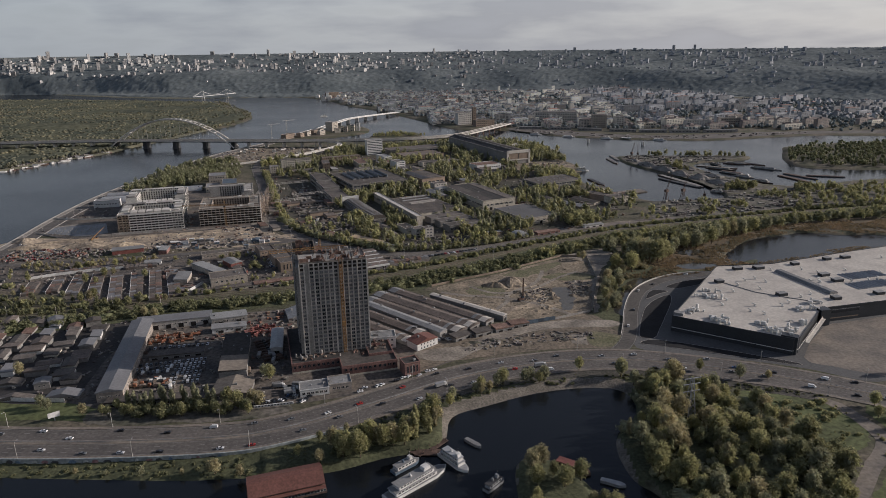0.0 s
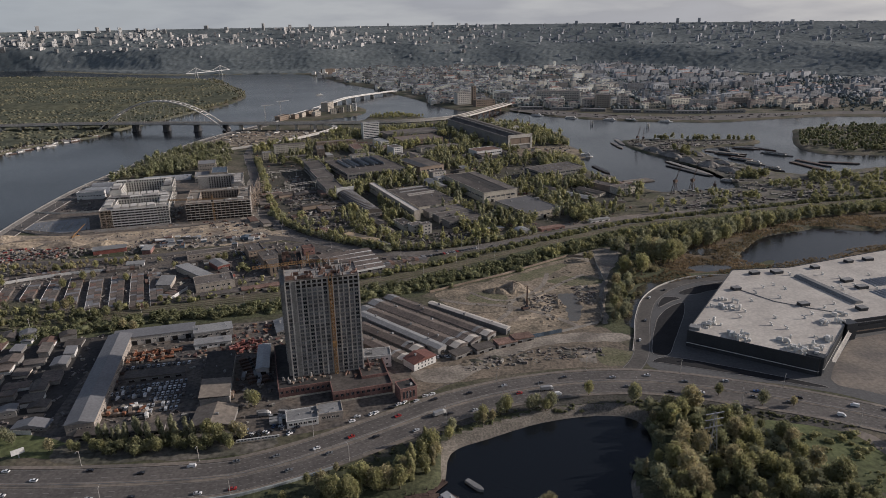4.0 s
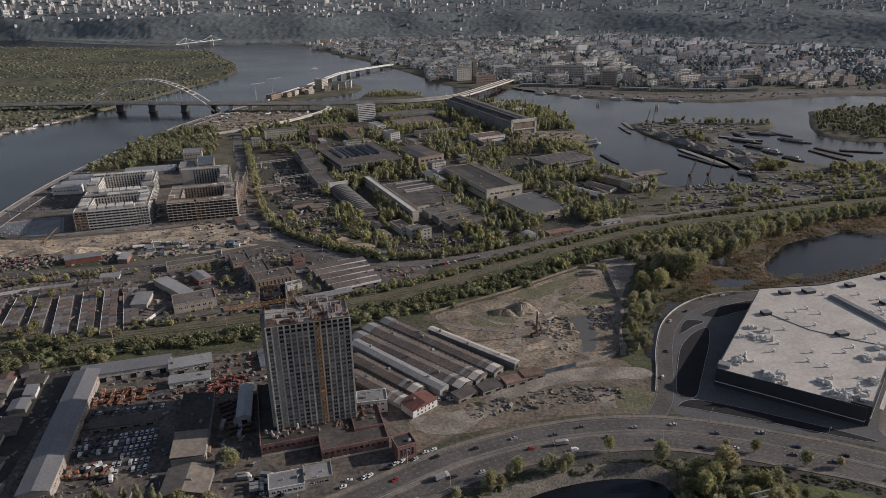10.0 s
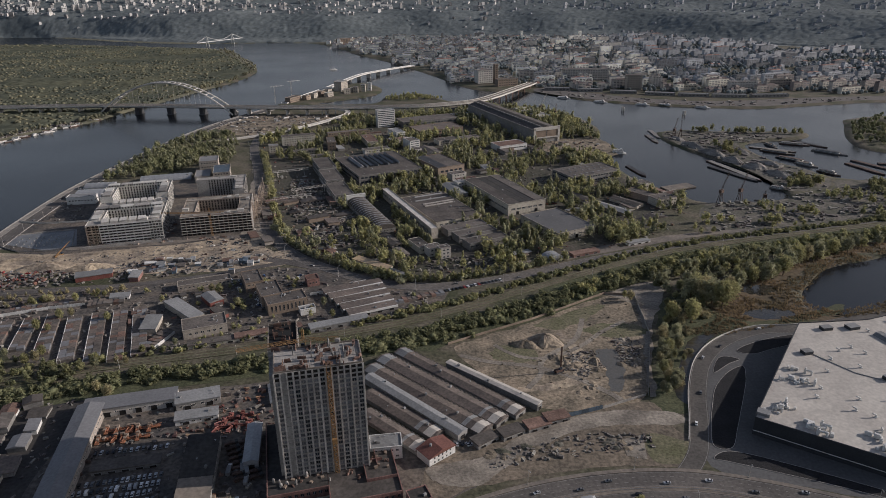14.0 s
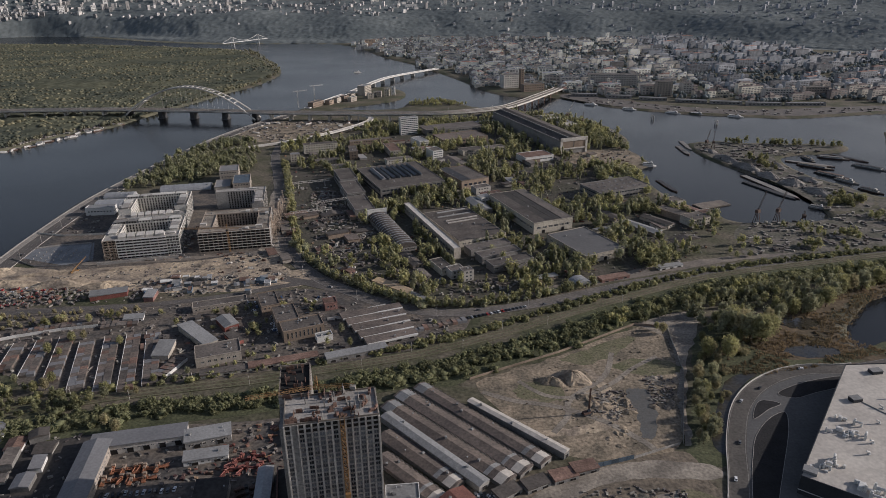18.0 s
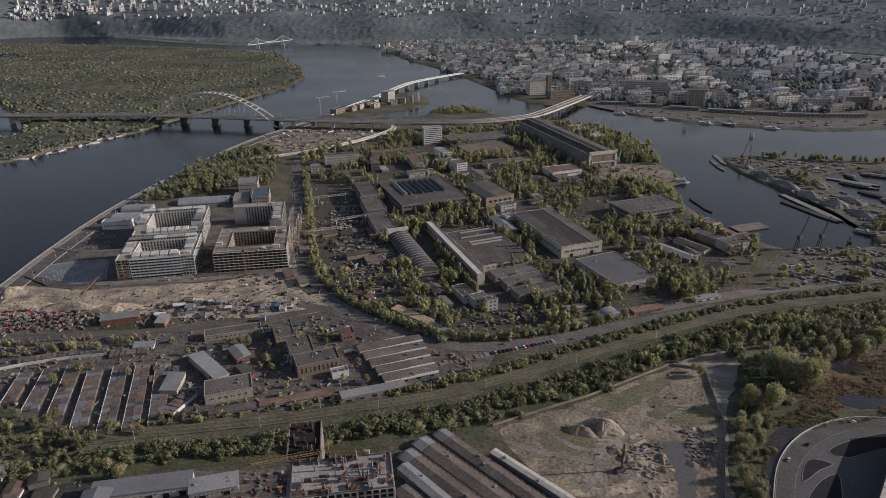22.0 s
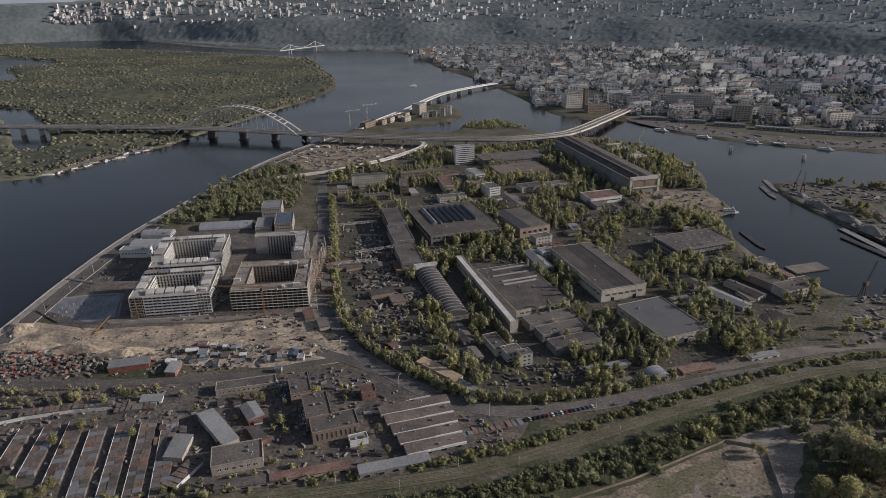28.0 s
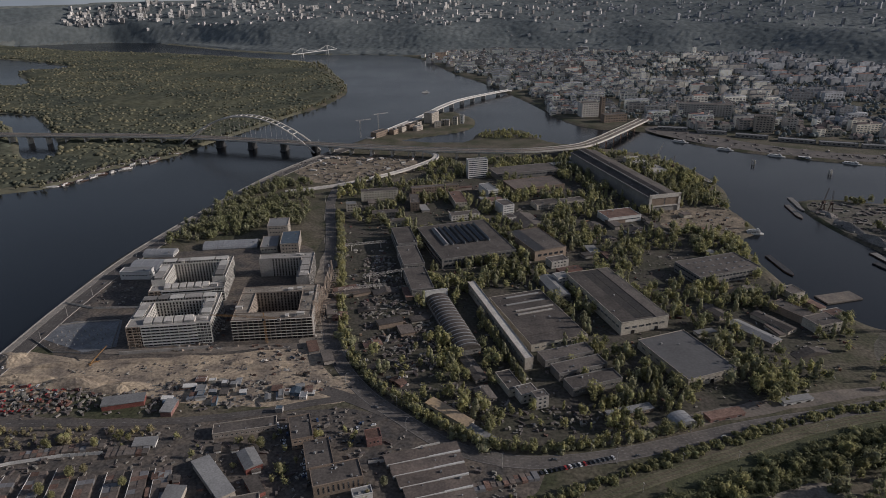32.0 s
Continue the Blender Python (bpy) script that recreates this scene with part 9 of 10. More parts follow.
def town_rows():
    """Street blocks closed by rows of houses, with courts, yards and trees inside."""
    rng = np.random.RandomState(4)
    rows = []
    g0 = math.radians(14)
    for i in range(-30, 32):
        for j in range(-4, 30):
            u, v = i * 96.0 + (j % 3) * 14, j * 78.0
            bx, by = 300 + u * math.cos(g0) - v * math.sin(g0), 1700 + u * math.sin(g0) + v * math.cos(g0)
            if not inside(np.array([bx]), np.array([by]), TOWN)[0]:
                continue
            a = g0 + (bx - 300) * .00022 + rng.uniform(-.05, .05)
            ca, sa = math.cos(a), math.sin(a)
            green = .18 + min(.42, max(0, bx - 60) / 1000)
            base = rng.uniform(8, 15)

            def house(p, q, w, d, h):
                rows.append((bx + p * ca - q * sa, by + p * sa + q * ca, 0.0, w, d, h, a))
            if rng.rand() < green * .5:          # a square or park
                for _ in range(16):
                    p, q = rng.uniform(-42, 42), rng.uniform(-34, 34)
                    court_trees.append((bx + p * ca - q * sa, by + p * sa + q * ca))
                continue
            if rng.rand() < green * .9:          # free-standing slab blocks
                for q in (-20, 16):
                    house(rng.uniform(-8, 8), q, rng.uniform(40, 66), 12.5, rng.uniform(14, 27))
                    house(rng.uniform(-8, 8), q, rng.uniform(5, 9), 8, rng.uniform(27, 30))
            else:
                for sd in (-1, 1):
                    p = -44.0
                    while p < 40:
                        w = min(rng.uniform(9, 24), 44 - p)
                        if rng.rand() > green and w > 6:
                            h = base * rng.uniform(.5, 1.45)
                            house(p + w / 2, sd * rng.uniform(25, 28), w - .4, rng.uniform(9, 13), h)
                            if w > 15 and rng.rand() < .5:
                                house(p + w / 2 + rng.uniform(-4, 4), sd * 26, rng.uniform(4, 7), 5, h + rng.uniform(2.5, 5))
                        p += w + (rng.uniform(2, 7) if rng.rand() < .3 else 0)
                    q = -16.0
                    while q < 14:
                        d = rng.uniform(9, 20)
                        if rng.rand() > green:
                            house(sd * rng.uniform(33, 38), q + d / 2, rng.uniform(9, 13), d - .4, base * rng.uniform(.5, 1.4))
                        q += d
                for _ in range(rng.randint(1, 5)):
                    house(rng.uniform(-22, 22), rng.uniform(-12, 12), rng.uniform(7, 16), rng.uniform(6, 10), rng.uniform(4, 12))
                if rng.rand() < .07:
                    house(rng.uniform(-20, 20), 8, rng.uniform(9, 16), 12, rng.uniform(24, 36))
            for _ in range(12 if bx < 60 else 28):
                p, q = (rng.uniform(-46, 46), rng.choice([-37, 37, 36])) if rng.rand() < .6 else (rng.uniform(-26, 26), rng.uniform(-14, 14))
                court_trees.append((bx + p * ca - q * sa, by + p * sa + q * ca))
    return rows


rows_ = town_rows()
rows_.sort(key=lambda r: r[1])
HOUSE_W = Geo().box(-.5, .5, -.5, .5, -.3, 1).mesh("wall", HOUSEWALL)
HOUSE_R = Geo().add([(-.52, -.52, 0), (.52, -.52, 0), (.52, .52, 0), (-.52, .52, 0), (-.3, 0, 1), (.3, 0, 1)], [(0, 1, 5, 4), (2, 3, 4, 5), (1, 2, 5), (3, 0, 4), (3, 2, 1, 0)]).mesh("roof", HOUSEROOF)
for k, (x, y, z, w, d, h, a) in enumerate(rows_[:100]):
    ob = thing("town_house", "pale town house with a dark pitched roof" if k % 2 else "cream town house with a low dark roof", "house", x, y, 0, math.degrees(a), "houses of the old town")
    put("wall", HOUSE_W, ob, 0, 0, 0, 0, w, d, h)
    put("roof", HOUSE_R, ob, 0, 0, h, 0, w, d, min(4.5, d * .3))
v_, f_ = window_bands(rows_[:100])
me_ = bpy.data.meshes.new("town_windows")
me_.from_pydata(v_, [], f_)
me_.materials.append(CITYWIN)
tagged(new("town_windows", me_), "far window rows of the old town", "windows", kind="stuff")
rest_ = rows_[100:]
dice_ = np.random.RandomState(14).rand(len(rest_))
for nm_, lo_, hi_, top_, lb_ in (("dark_roofed", 0, .56, CITYROOF, "dark roofs"), ("tin_roofed", .56, .90, TINROOF, "pale tin roofs"), ("red_roofed", .90, 1, RUSTROOF, "rusty red roofs")):
    sel_ = [r for r, q in zip(rest_, dice_) if lo_ <= q < hi_]
    city("old_town_" + nm_, [r for r in sel_ if r[0] < 620], "dense pale houses of the old town with " + lb_, roof=top_, windows=2350)
    # The harbour town's grey walls have haze mixed into their colour.
    city("harbour_town_" + nm_, [r for r in sel_ if r[0] >= 620], "haze-grey houses and blocks of the harbour town with " + lb_, wall=GREYCITY, roof=top_, rise=2.6, windows=2500)
# larger landmarks near the water
for x_, y_, w_, d_, h_, r_, wl_ in ((60, 2060, 46, 30, 34, 22, PALE), (92, 2035, 10, 12, 52, 22, TANBRICK), (120, 2000, 60, 22, 18, 22, TANBRICK), (350, 2100, 132, 26, 30, -4, PALE), (412, 2138, 16, 60, 30, -4, PALE), (-520, 3150, 60, 20, 30, 30, TANBRICK),
                                    (448, 1930, 42, 26, 36, -8, PLASTER), (515, 1965, 28, 24, 27, 4, PALE), (575, 1905, 60, 16, 14, -6, PLASTER), (720, 1900, 70, 18, 22, 0, PALE), (820, 1920, 60, 18, 24, 5, PLASTER)):
    hall("large pale waterfront building" if wl_ is not BRICK else "large brick waterfront building", x_, y_, w_, d_, r_, h_, "flat", wl_, TAR, rows=max(1, int(h_ / 5)), step=7, size=(4, 2), me=WIN, sides="f", vents=3, name="waterfront_building", category="building", group="waterfront buildings", join=True)


# long low sheds along the quay
for x_, y_, w_, d_, r_ in ((248, 1918, 66, 15, -8), (331, 1893, 62, 15, -10), (408, 1862, 66, 16, -14), (492, 1832, 72, 16, -14), (568, 1812, 72, 15, -10), (650, 1797, 80, 15, -5), (745, 1795, 90, 15, 2)):
    hall("long low quay shed with a pale roof", x_, y_, w_, d_, r_, 6.5, "flat", GREYWALL, PALEROOF, rows=1, step=9, size=(5, 2), me=WIN, sides="f", vents=2, name="quay_shed", category="shed", group="quay sheds", join=True)


def polar(az, r):
    return r * math.sin(math.radians(az)), r * math.cos(math.radians(az))


rng_ = np.random.RandomState(9)


def upper(az, s):
    """How thickly the upper city is built, by bearing and by the share of the way from the hills' foot to the rim."""
    quarter = math.sin(az * .55 + 1.0) + math.sin(az * .23 + s * 9) + .8 * math.sin(s * 21 + az * .4)
    edge = .30 + .05 * math.sin(az * .8)
    if s < edge:
        return (.34 if quarter > .9 else .05) if az > -8 else .015
    return (1.0 if quarter > -.2 else .22) * (.5 if az > 3 else .7)


near_rows, far_rows, towers = [], [], []
while len(near_rows) + len(far_rows) < 1080:
    az, s_ = rng_.uniform(-36, 39), rng_.uniform(.08, .985)
    if rng_.rand() > upper(az, s_):
        continue
    r = float(foot(az)) + (RIM - 30 - float(foot(az))) * s_
    x, y = polar(az, r)
    z = float(hills(np.array(x), np.array(y)))
    tall = rng_.rand() < (.3 if az < 3 else .18)
    row = (x, y, z, rng_.uniform(10, 30) if tall else rng_.uniform(9, 22), rng_.uniform(9, 14), rng_.uniform(12, 22) if tall else rng_.uniform(5, 12), rng_.uniform(0, 3.1))
    (near_rows if az < 3 else far_rows).append(row)
while len(towers) < 170:
    az = rng_.uniform(-33, -8) if rng_.rand() < .5 else rng_.uniform(-8, 38)
    f = float(foot(az))
    r = f + (RIM - 20 - f) * rng_.uniform(.45, .99)
    x, y = polar(az, r)
    z = float(hills(np.array(x), np.array(y)))
    towers.append((x, y, z, rng_.uniform(11, 24), rng_.uniform(10, 14), rng_.uniform(18, 36) if rng_.rand() < .93 else rng_.uniform(36, 50), rng_.uniform(0, 3.1)))
# Upper city walls and roofs: the haze is in their low-contrast colours.
city("hill_quarter", near_rows, "haze-dimmed houses crowded along the edge of the hills", wall=HILLWALL, roof=HAZEROOF)
city("upper_quarter", far_rows, "haze-grey houses spread over the far hills", wall=HAZEWALL, roof=HAZEROOF)
city("high_rise", [t for t in towers if t[0] < 100], "haze-dimmed apartment towers along the ridge", rise=.5, wall=HILLWALL, roof=HILLWALL, windows=True)
city("far_high_rise", [t for t in towers if t[0] >= 100], "haze-grey apartment towers far over the hills", wall=HAZEWALL, rise=.5, roof=HAZEWALL, windows=True)
land = [(-31.0, 4560, 30, 16, 34), (-24.6, 4640, 18, 18, 62), (-23.9, 4600, 18, 14, 40), (-22.6, 4620, 30, 14, 40), (-18.8, 4500, 44, 16, 24), (-28.2, 4640, 24, 16, 42), (-29.0, 4560, 26, 20, 34), (-6.0, 4250, 70, 18, 18), (10.5, 4600, 18, 14, 40), (23.5, 4480, 30, 12, 36), (24.9, 4490, 26, 12, 38), (8.2, 4600, 12, 12, 42)]
for az, r, w, d, h in land:
    x, y = polar(az, r)
    z = float(hills(np.array(x), np.array(y)))
    ob = hall("tall pale tower block on the hill", x, y, w, d, az * -1 + 15, h, "flat", WHITE, PALEROOF, rows=int(h / 7), step=8, size=(5, 3), me=WIN, sides="f", vents=0, name="hill_tower", category="tower block", group="towers on the hill", join=True)
    ob.location.z = z - 1
# ---- trees one by one, where the camera passes nearest ----
random.seed(5)
bay_woods = BAYWOOD
for x, y in scatter(bay_woods, 118, 1, lambda px, py: np.minimum.reduce([signed(px, py, w) for w in (BAY,)]) > 3):
    tree(x, y, random.uniform(8, 20), random.choice((0, 1, 2, 3, 0, 1, 2, 4)), random.choice((0, 0, 2, 2, 3, 3, 1)), 0, "bay woods")
for x, y in ((2, 392), (4, 400), (20, 408), (24, 411), (36, 418), (40, 420), (56, 421), (60, 424), (66, 422), (70, 425), (126, 430), (132, 417), (98, 440), (186, 438), (210, 425)):
    tree(x, y, random.uniform(9, 15), random.choice((0, 1, 2, 3)), random.choice((0, 3)), 0, "bank trees")
for x, y in scatter(SPIT, 52, 2):
    tree(x, y, random.uniform(9, 17), random.choice((0, 1, 2, 3)), random.choice((0, 0, 2)), -1, "trees on the spit")
for x, y in along(smooth([(-68, 338), (-46, 347), (-27, 355), (-14, 368), (-5, 386)], False, 4), 17, 1.9, 3):
    tree(x, y, random.uniform(10, 19), random.choice((0, 1, 2, 3, 4)), random.choice((0, 0, 0, 2)), -.5, "bank trees")
for x, y, h in ((127, 432, 15), (30, 411, 9), (-78, 352, 8), (-63, 362, 7), (-88, 336, 9), (-74, 330, 10), (330, 432, 13), (282, 386, 12), (290, 380, 14), (276, 372, 10), (296, 372, 12), (286, 360, 11), (24, 408, 10), (170, 442, 7), (230, 424, 8)):
    tree(x, y, h, random.choice((0, 1, 2, 3)), random.choice((0, 0, 2)), 0, "avenue trees")
for x, y, h in ((-175, 322, 8), (-133, 324, 11), (-118, 321, 9), (-137, 326, 8), (-262, 328, 7), (-214, 325, 5), (-196, 324, 4), (-152, 323, 5), (-286, 331, 6), (-300, 333, 8)):
    tree(x, y, h, random.choice((0, 1, 2, 3)), random.choice((0, 2, 3)), -2.6, "foreshore trees")
for k in range(16):
    tree(-214 + k * 3.9 + random.uniform(-1, 1), 396 + random.uniform(-3, 4), random.uniform(11, 16), random.choice((4, 5)), 3, 0, "yard poplars")
for k in range(34):
    tree(-226 + k * 3.0 + random.uniform(-2, 2), 388 + random.uniform(-6, 6), random.uniform(6, 11), random.choice((0, 1, 2, 3, 6)), random.choice((0, 1, 1, 0)), 0, "yard trees")
for x, y in ((-140, 392), (-132, 398), (-126, 394), (-148, 396), (-128, 430), (-134, 436), (-240, 384), (-275, 396), (-268, 392), (-316, 440), (-260, 545), (-272, 552)):
    tree(x, y, random.uniform(9, 15), random.choice((0, 1, 2, 3)), random.choice((0, 2, 3)), 0, "yard trees")
for x, y, h, j in ((180, 663, 21, 0), (186, 668, 14, 2), (197, 661, 24, 0), (203, 667, 15, 2), (232, 686, 30, 0), (226, 694, 28, 3), (240, 694, 27, 0), (222, 702, 27, 2), (212, 710, 23, 3), (218, 716, 24, 0), (205, 722, 14, 1), (154, 702, 12, 2), (150, 708, 9, 0),
                   (266, 732, 18, 3), (280, 738, 21, 0), (296, 743, 23, 3), (306, 750, 19, 1), (320, 760, 23, 0), (330, 772, 24, 3), (344, 784, 25, 0), (358, 792, 22, 2), (372, 798, 24, 3), (394, 812, 21, 0), (414, 818, 19, 3), (246, 716, 15, 3), (254, 726, 16, 2)):
    tree(x, y, h, random.choice((0, 1, 2, 3)), j, 0, "trees by the marsh")
prow = smooth([(-92, 958), (-82, 935), (-64, 898), (-46, 858), (-36, 836)], False, 6)
poplars = [along(offsets(prow, -1), 3.0, 2.0, 7)]

# ---- woods too many to count ----
dry = lambda px, py: np.minimum.reduce([signed(px, py, w) for w in WATERS]) > 4


def from_track(pts, gap):
    """Keeps the points that stand at least so far from the railway."""
    d = np.full(len(pts), 1e9)
    for q in rail_line:
        d = np.minimum(d, np.hypot(pts[:, 0] - q[0], pts[:, 1] - q[1]))
    return pts[d > gap]


belt_s = along(offsets(rail_line, -27), 21, .95, 11)
belt_n = along(offsets(rail_line, 12.5), 7, 1.15, 12)
belt_n = belt_n[(belt_n[:, 0] > -100) | (np.arange(len(belt_n)) % 4 == 0)]
woods("railway_hedge", belt_s[::2], 5, 8, [0, 1, 2, 3, 6], LEAF[1], "dense green belt of trees along the railway", 1, wide=1.75)
woods("railway_hedge", belt_s[1::2], 5, 9, [0, 1, 2, 3, 4], LEAF[1], "dense dark green belt of young trees along the railway", 2, wide=1.4)
woods("track_bushes", belt_n[::2], 3.5, 7, [0, 1, 6, 6], LEAF[1], "dark bushes along the railway", 3)
woods("track_bushes", belt_n[1::2], 3.5, 7.5, [0, 1, 6, 6], LEAF[0], "fresh green bushes along the railway", 93)
p_ = from_track(scatter(EASTWOOD, 620, 13), 26)
woods("marsh_woods", p_[::2], 8, 15, [0, 1, 2, 3], LEAF[0], "fresh green woods beside the railway", 4)
woods("marsh_woods", p_[1::2], 7, 13, [0, 1, 2, 3], LEAF[1], "dark green woods beside the railway", 5)
MARSHWOOD = [(196, 706), (222, 690), (246, 702), (262, 722), (292, 742), (330, 764), (362, 790), (404, 812), (460, 842), (560, 862), (640, 876), (640, 905), (560, 905), (440, 872), (282, 826), (205, 790), (180, 752)]
m_ = from_track(scatter(MARSHWOOD, 300, 94, dry), 30)
woods("marsh_woods", from_track(m_[:110], 44), 15, 22, [0, 1, 2, 3], LEAF[3], "tall grey-green trees by the marsh", 95, wide=.9)
woods("marsh_woods", m_[110:210], 11, 17, [0, 1, 2, 3], LEAF[0], "tall fresh green trees by the marsh", 96, wide=.9)
woods("marsh_woods", m_[210:], 7, 12, [0, 1, 2, 3, 6], LEAF[1], "dark green trees by the marsh", 97)
reeds = scatter([(180, 640), (250, 735), (330, 800), (520, 860), (640, 850), (640, 800), (480, 815), (390, 795), (320, 735), (290, 690), (230, 650)], 420, 14, dry)
woods("reed_bushes", reeds[::3], 1.0, 3.0, [6, 6, 6, 0], REEDTUFT, "brown budding bushes in the reeds", 6)


def reed_field(name, pts, seed, h0, h1, label):
    """Upright blades in tufts, joined into one object."""
    r = np.random.RandomState(seed)
    n, k = len(pts), 6
    base = np.repeat(pts, k, 0) + r.uniform(-1.3, 1.3, (n * k, 2))
    h, lean, w = r.uniform(h0, h1, n * k), r.uniform(-.5, .5, (n * k, 2)), r.uniform(.25, .6, (n * k, 1))
    a = r.uniform(0, 6.28, (n * k, 1))
    side = np.concatenate([np.cos(a), np.sin(a)], 1) * w
    foot_z = np.full((n * k, 1), .02)
    v = np.stack([np.concatenate([base - side, foot_z], 1), np.concatenate([base + side, foot_z], 1), np.concatenate([base + lean, h[:, None]], 1)], 1).reshape(-1, 3)
    me = leaf_mesh(name, v, np.arange(n * k * 3).reshape(-1, 3), REEDTUFT)
    return tagged(new(name, me), label, "reeds", kind="stuff")


pools = [[tuple(p) for p in smooth(q, True, 3)] for q in ([(248, 681), (270, 688), (291, 685), (294, 676), (278, 669), (256, 670)], [(262, 728), (284, 738), (300, 734), (296, 722), (276, 716)])]
marshy = lambda px, py: (signed(px, py, MARSH) > -3) & (signed(px, py, pools[0]) > -1) & (signed(px, py, pools[1]) > -1) & (np.sin(px * .11 + 2 * np.sin(py * .07)) + np.sin(py * .13) > -1.0)
reed_field("reeds", scatter([(176, 640), (200, 690), (250, 735), (330, 795), (420, 840), (640, 872), (640, 735), (520, 716), (440, 694), (380, 680), (296, 664), (220, 640)], 5200, 98, marshy), 99, .8, 2.2, "dry brown reeds round the marsh")
# places taken by buildings, so that no tree grows through a roof
taken = [(o.matrix_basis.inverted(), *[max(abs(c.bound_box[i][k]) for c in o.children if c.name.startswith("wall") for i in range(8)) for k in (0, 1)])
         for o in scene.objects if o.parent is None and not o.data and any(c.name.startswith("wall") for c in o.children) and -600 < o.location.x < 420 and 380 < o.location.y < 1720
         and not o.name.startswith(("town_house", "hill_tower"))]


def clear(px, py, gap=2.5):
    ok = np.ones(px.shape, bool)
    for m, hx, hy in taken:
        lx = m[0][0] * px + m[0][1] * py + m[0][3]
        ly = m[1][0] * px + m[1][1] * py + m[1][3]
        ok &= ~((np.abs(lx) < hx + gap) & (np.abs(ly) < hy + gap))
    return ok


def off_road(px, py):
    ok = clear(px, py) & dry(px, py)
    for ln, w in ((bend, 10), (mid_line, 7), (em_line, 9), (loop, 8)):
        for q in ln[::2]:
            ok &= (px - q[0]) ** 2 + (py - q[1]) ** 2 > (w + 3) ** 2
    return ok


WORKS = [(-235, 905), (-205, 862), (-150, 800), (-95, 768), (-40, 752), (60, 782), (180, 838), (260, 900), (300, 985), (270, 1040), (245, 1110), (235, 1235), (265, 1280), (245, 1380), (255, 1480), (200, 1620), (60, 1690), (-120, 1590), (-230, 1560), (-300, 1440), (-390, 1400), (-350, 1250), (-290, 1080)]
grove = lambda px, py: off_road(px, py) & (np.sin(px * .045 + 1.3 * np.sin(py * .021)) + np.sin(py * .038 + 1.1 * np.sin(px * .027)) + .0016 * (px - 40) + .0009 * (py - 1100) > -.35)
yards = lambda px, py: grove(px, py) & ~inside(px, py, SCRAP) & ~((px < -188 - (py - 1016) * .36) & (py > 925) & (py < 1200)) & ~((px < -128) & (py < 960) & (np.sin(px * .35) + np.sin(py * .27) > -.7))
w_ = scatter(WORKS, 1700, 21, yards)
for i, (k, ks, h0, h1) in enumerate(((0, [0, 1, 2, 3], 13, 22), (1, [0, 1, 2, 3], 12, 20), (3, [4, 5, 4, 1], 16, 24), (0, [0, 1, 2, 3], 12, 21))):
    woods("works_trees", w_[i::4], h0, h1, ks, LEAF[k], ("fresh green", "dark green", "grey-green poplar", "olive budding")[i] + " trees between the factories", 30 + i)
front_ = scatter([(-160, 850), (-150, 795), (-95, 778), (-40, 762), (60, 790), (56, 815), (20, 826), (-10, 800), (-50, 812), (-72, 850), (-110, 880), (-140, 905)], 60, 39, off_road)
woods("works_trees", front_, 8, 16, [0, 1, 2, 3, 4], LEAF[0], "fresh green trees before the works", 57)
edge_ = along(offsets(bend, 14), 9, 1.5, 22)
edge_ = edge_[(edge_[:, 1] < 1250) & (edge_[:, 0] < 110) & clear(edge_[:, 0], edge_[:, 1], 1)]
woods("roadside_trees", edge_[::2], 8, 14, [0, 1, 2, 3, 4], LEAF[0], "fresh green trees lining the bend road", 40)
woods("roadside_trees", edge_[1::2], 6, 11, [0, 1, 2, 3, 6], LEAF[3], "grey-green trees lining the bend road", 60)
for ln_, st_, sd_ in (([(-18, 876), (10, 892), (36, 906)], 2.4, 91), ([(-165, 1065), (-140, 1075), (-110, 1088), (-85, 1100)], 3.5, 105), ([(-66, 1085), (-90, 1050), (-112, 1010)], 3.5, 112), ([(30, 810), (62, 822), (84, 846), (70, 862)], 2.4, 113), ([(-20, 1000), (-40, 1030), (-60, 1066)], 4, 114)):
    poplars.append(along([Vector(p) for p in ln_], 5, st_, sd_))
poplars = np.concatenate(poplars)
poplars = poplars[clear(poplars[:, 0], poplars[:, 1], 1.2)]
woods("works_poplars", poplars[::2], 10, 17, [4, 5, 4, 5, 1], LEAF[0], "fresh green rows of poplars between the halls", 58, shapes=FINE)
woods("works_poplars", poplars[1::2], 10, 17, [4, 5], LEAF[3], "grey-green rows of poplars between the halls", 59, shapes=FINE)
shore_ = scatter([(-540, 1090), (-560, 1180), (-548, 1310), (-520, 1400), (-440, 1400), (-410, 1330), (-380, 1200), (-420, 1180), (-470, 1130)], 430, 23, off_road)
woods("river_trees", shore_[::2], 12, 20, [0, 1, 2, 3], LEAF[1], "dark green trees by the river wall", 41)
woods("river_trees", shore_[1::2], 10, 18, [0, 1, 2, 3], LEAF[3], "grey-green trees by the river wall", 42)
yard_ = scatter([(-450, 590), (-420, 560), (-300, 590), (-180, 620), (-100, 650), (-30, 690), (-20, 720), (-110, 750), (-250, 740), (-330, 720), (-480, 715)], 70, 24, lambda px, py: off_road(px, py) & ~inside(px, py, [(-445, 600), (-265, 580), (-258, 690), (-330, 705), (-430, 680)]))
woods("yard_trees", yard_, 5, 10, [0, 1, 2, 3, 6], LEAF[0], "small fresh green trees in the yards", 43)
left_ = scatter([(-600, 470), (-450, 525), (-330, 560), (-280, 560), (-300, 585), (-440, 600), (-560, 620)], 210, 25, off_road)
woods("left_woods", left_, 5, 10, [0, 1, 2, 3, 6], LEAF[1], "dark green trees below the garages", 44)
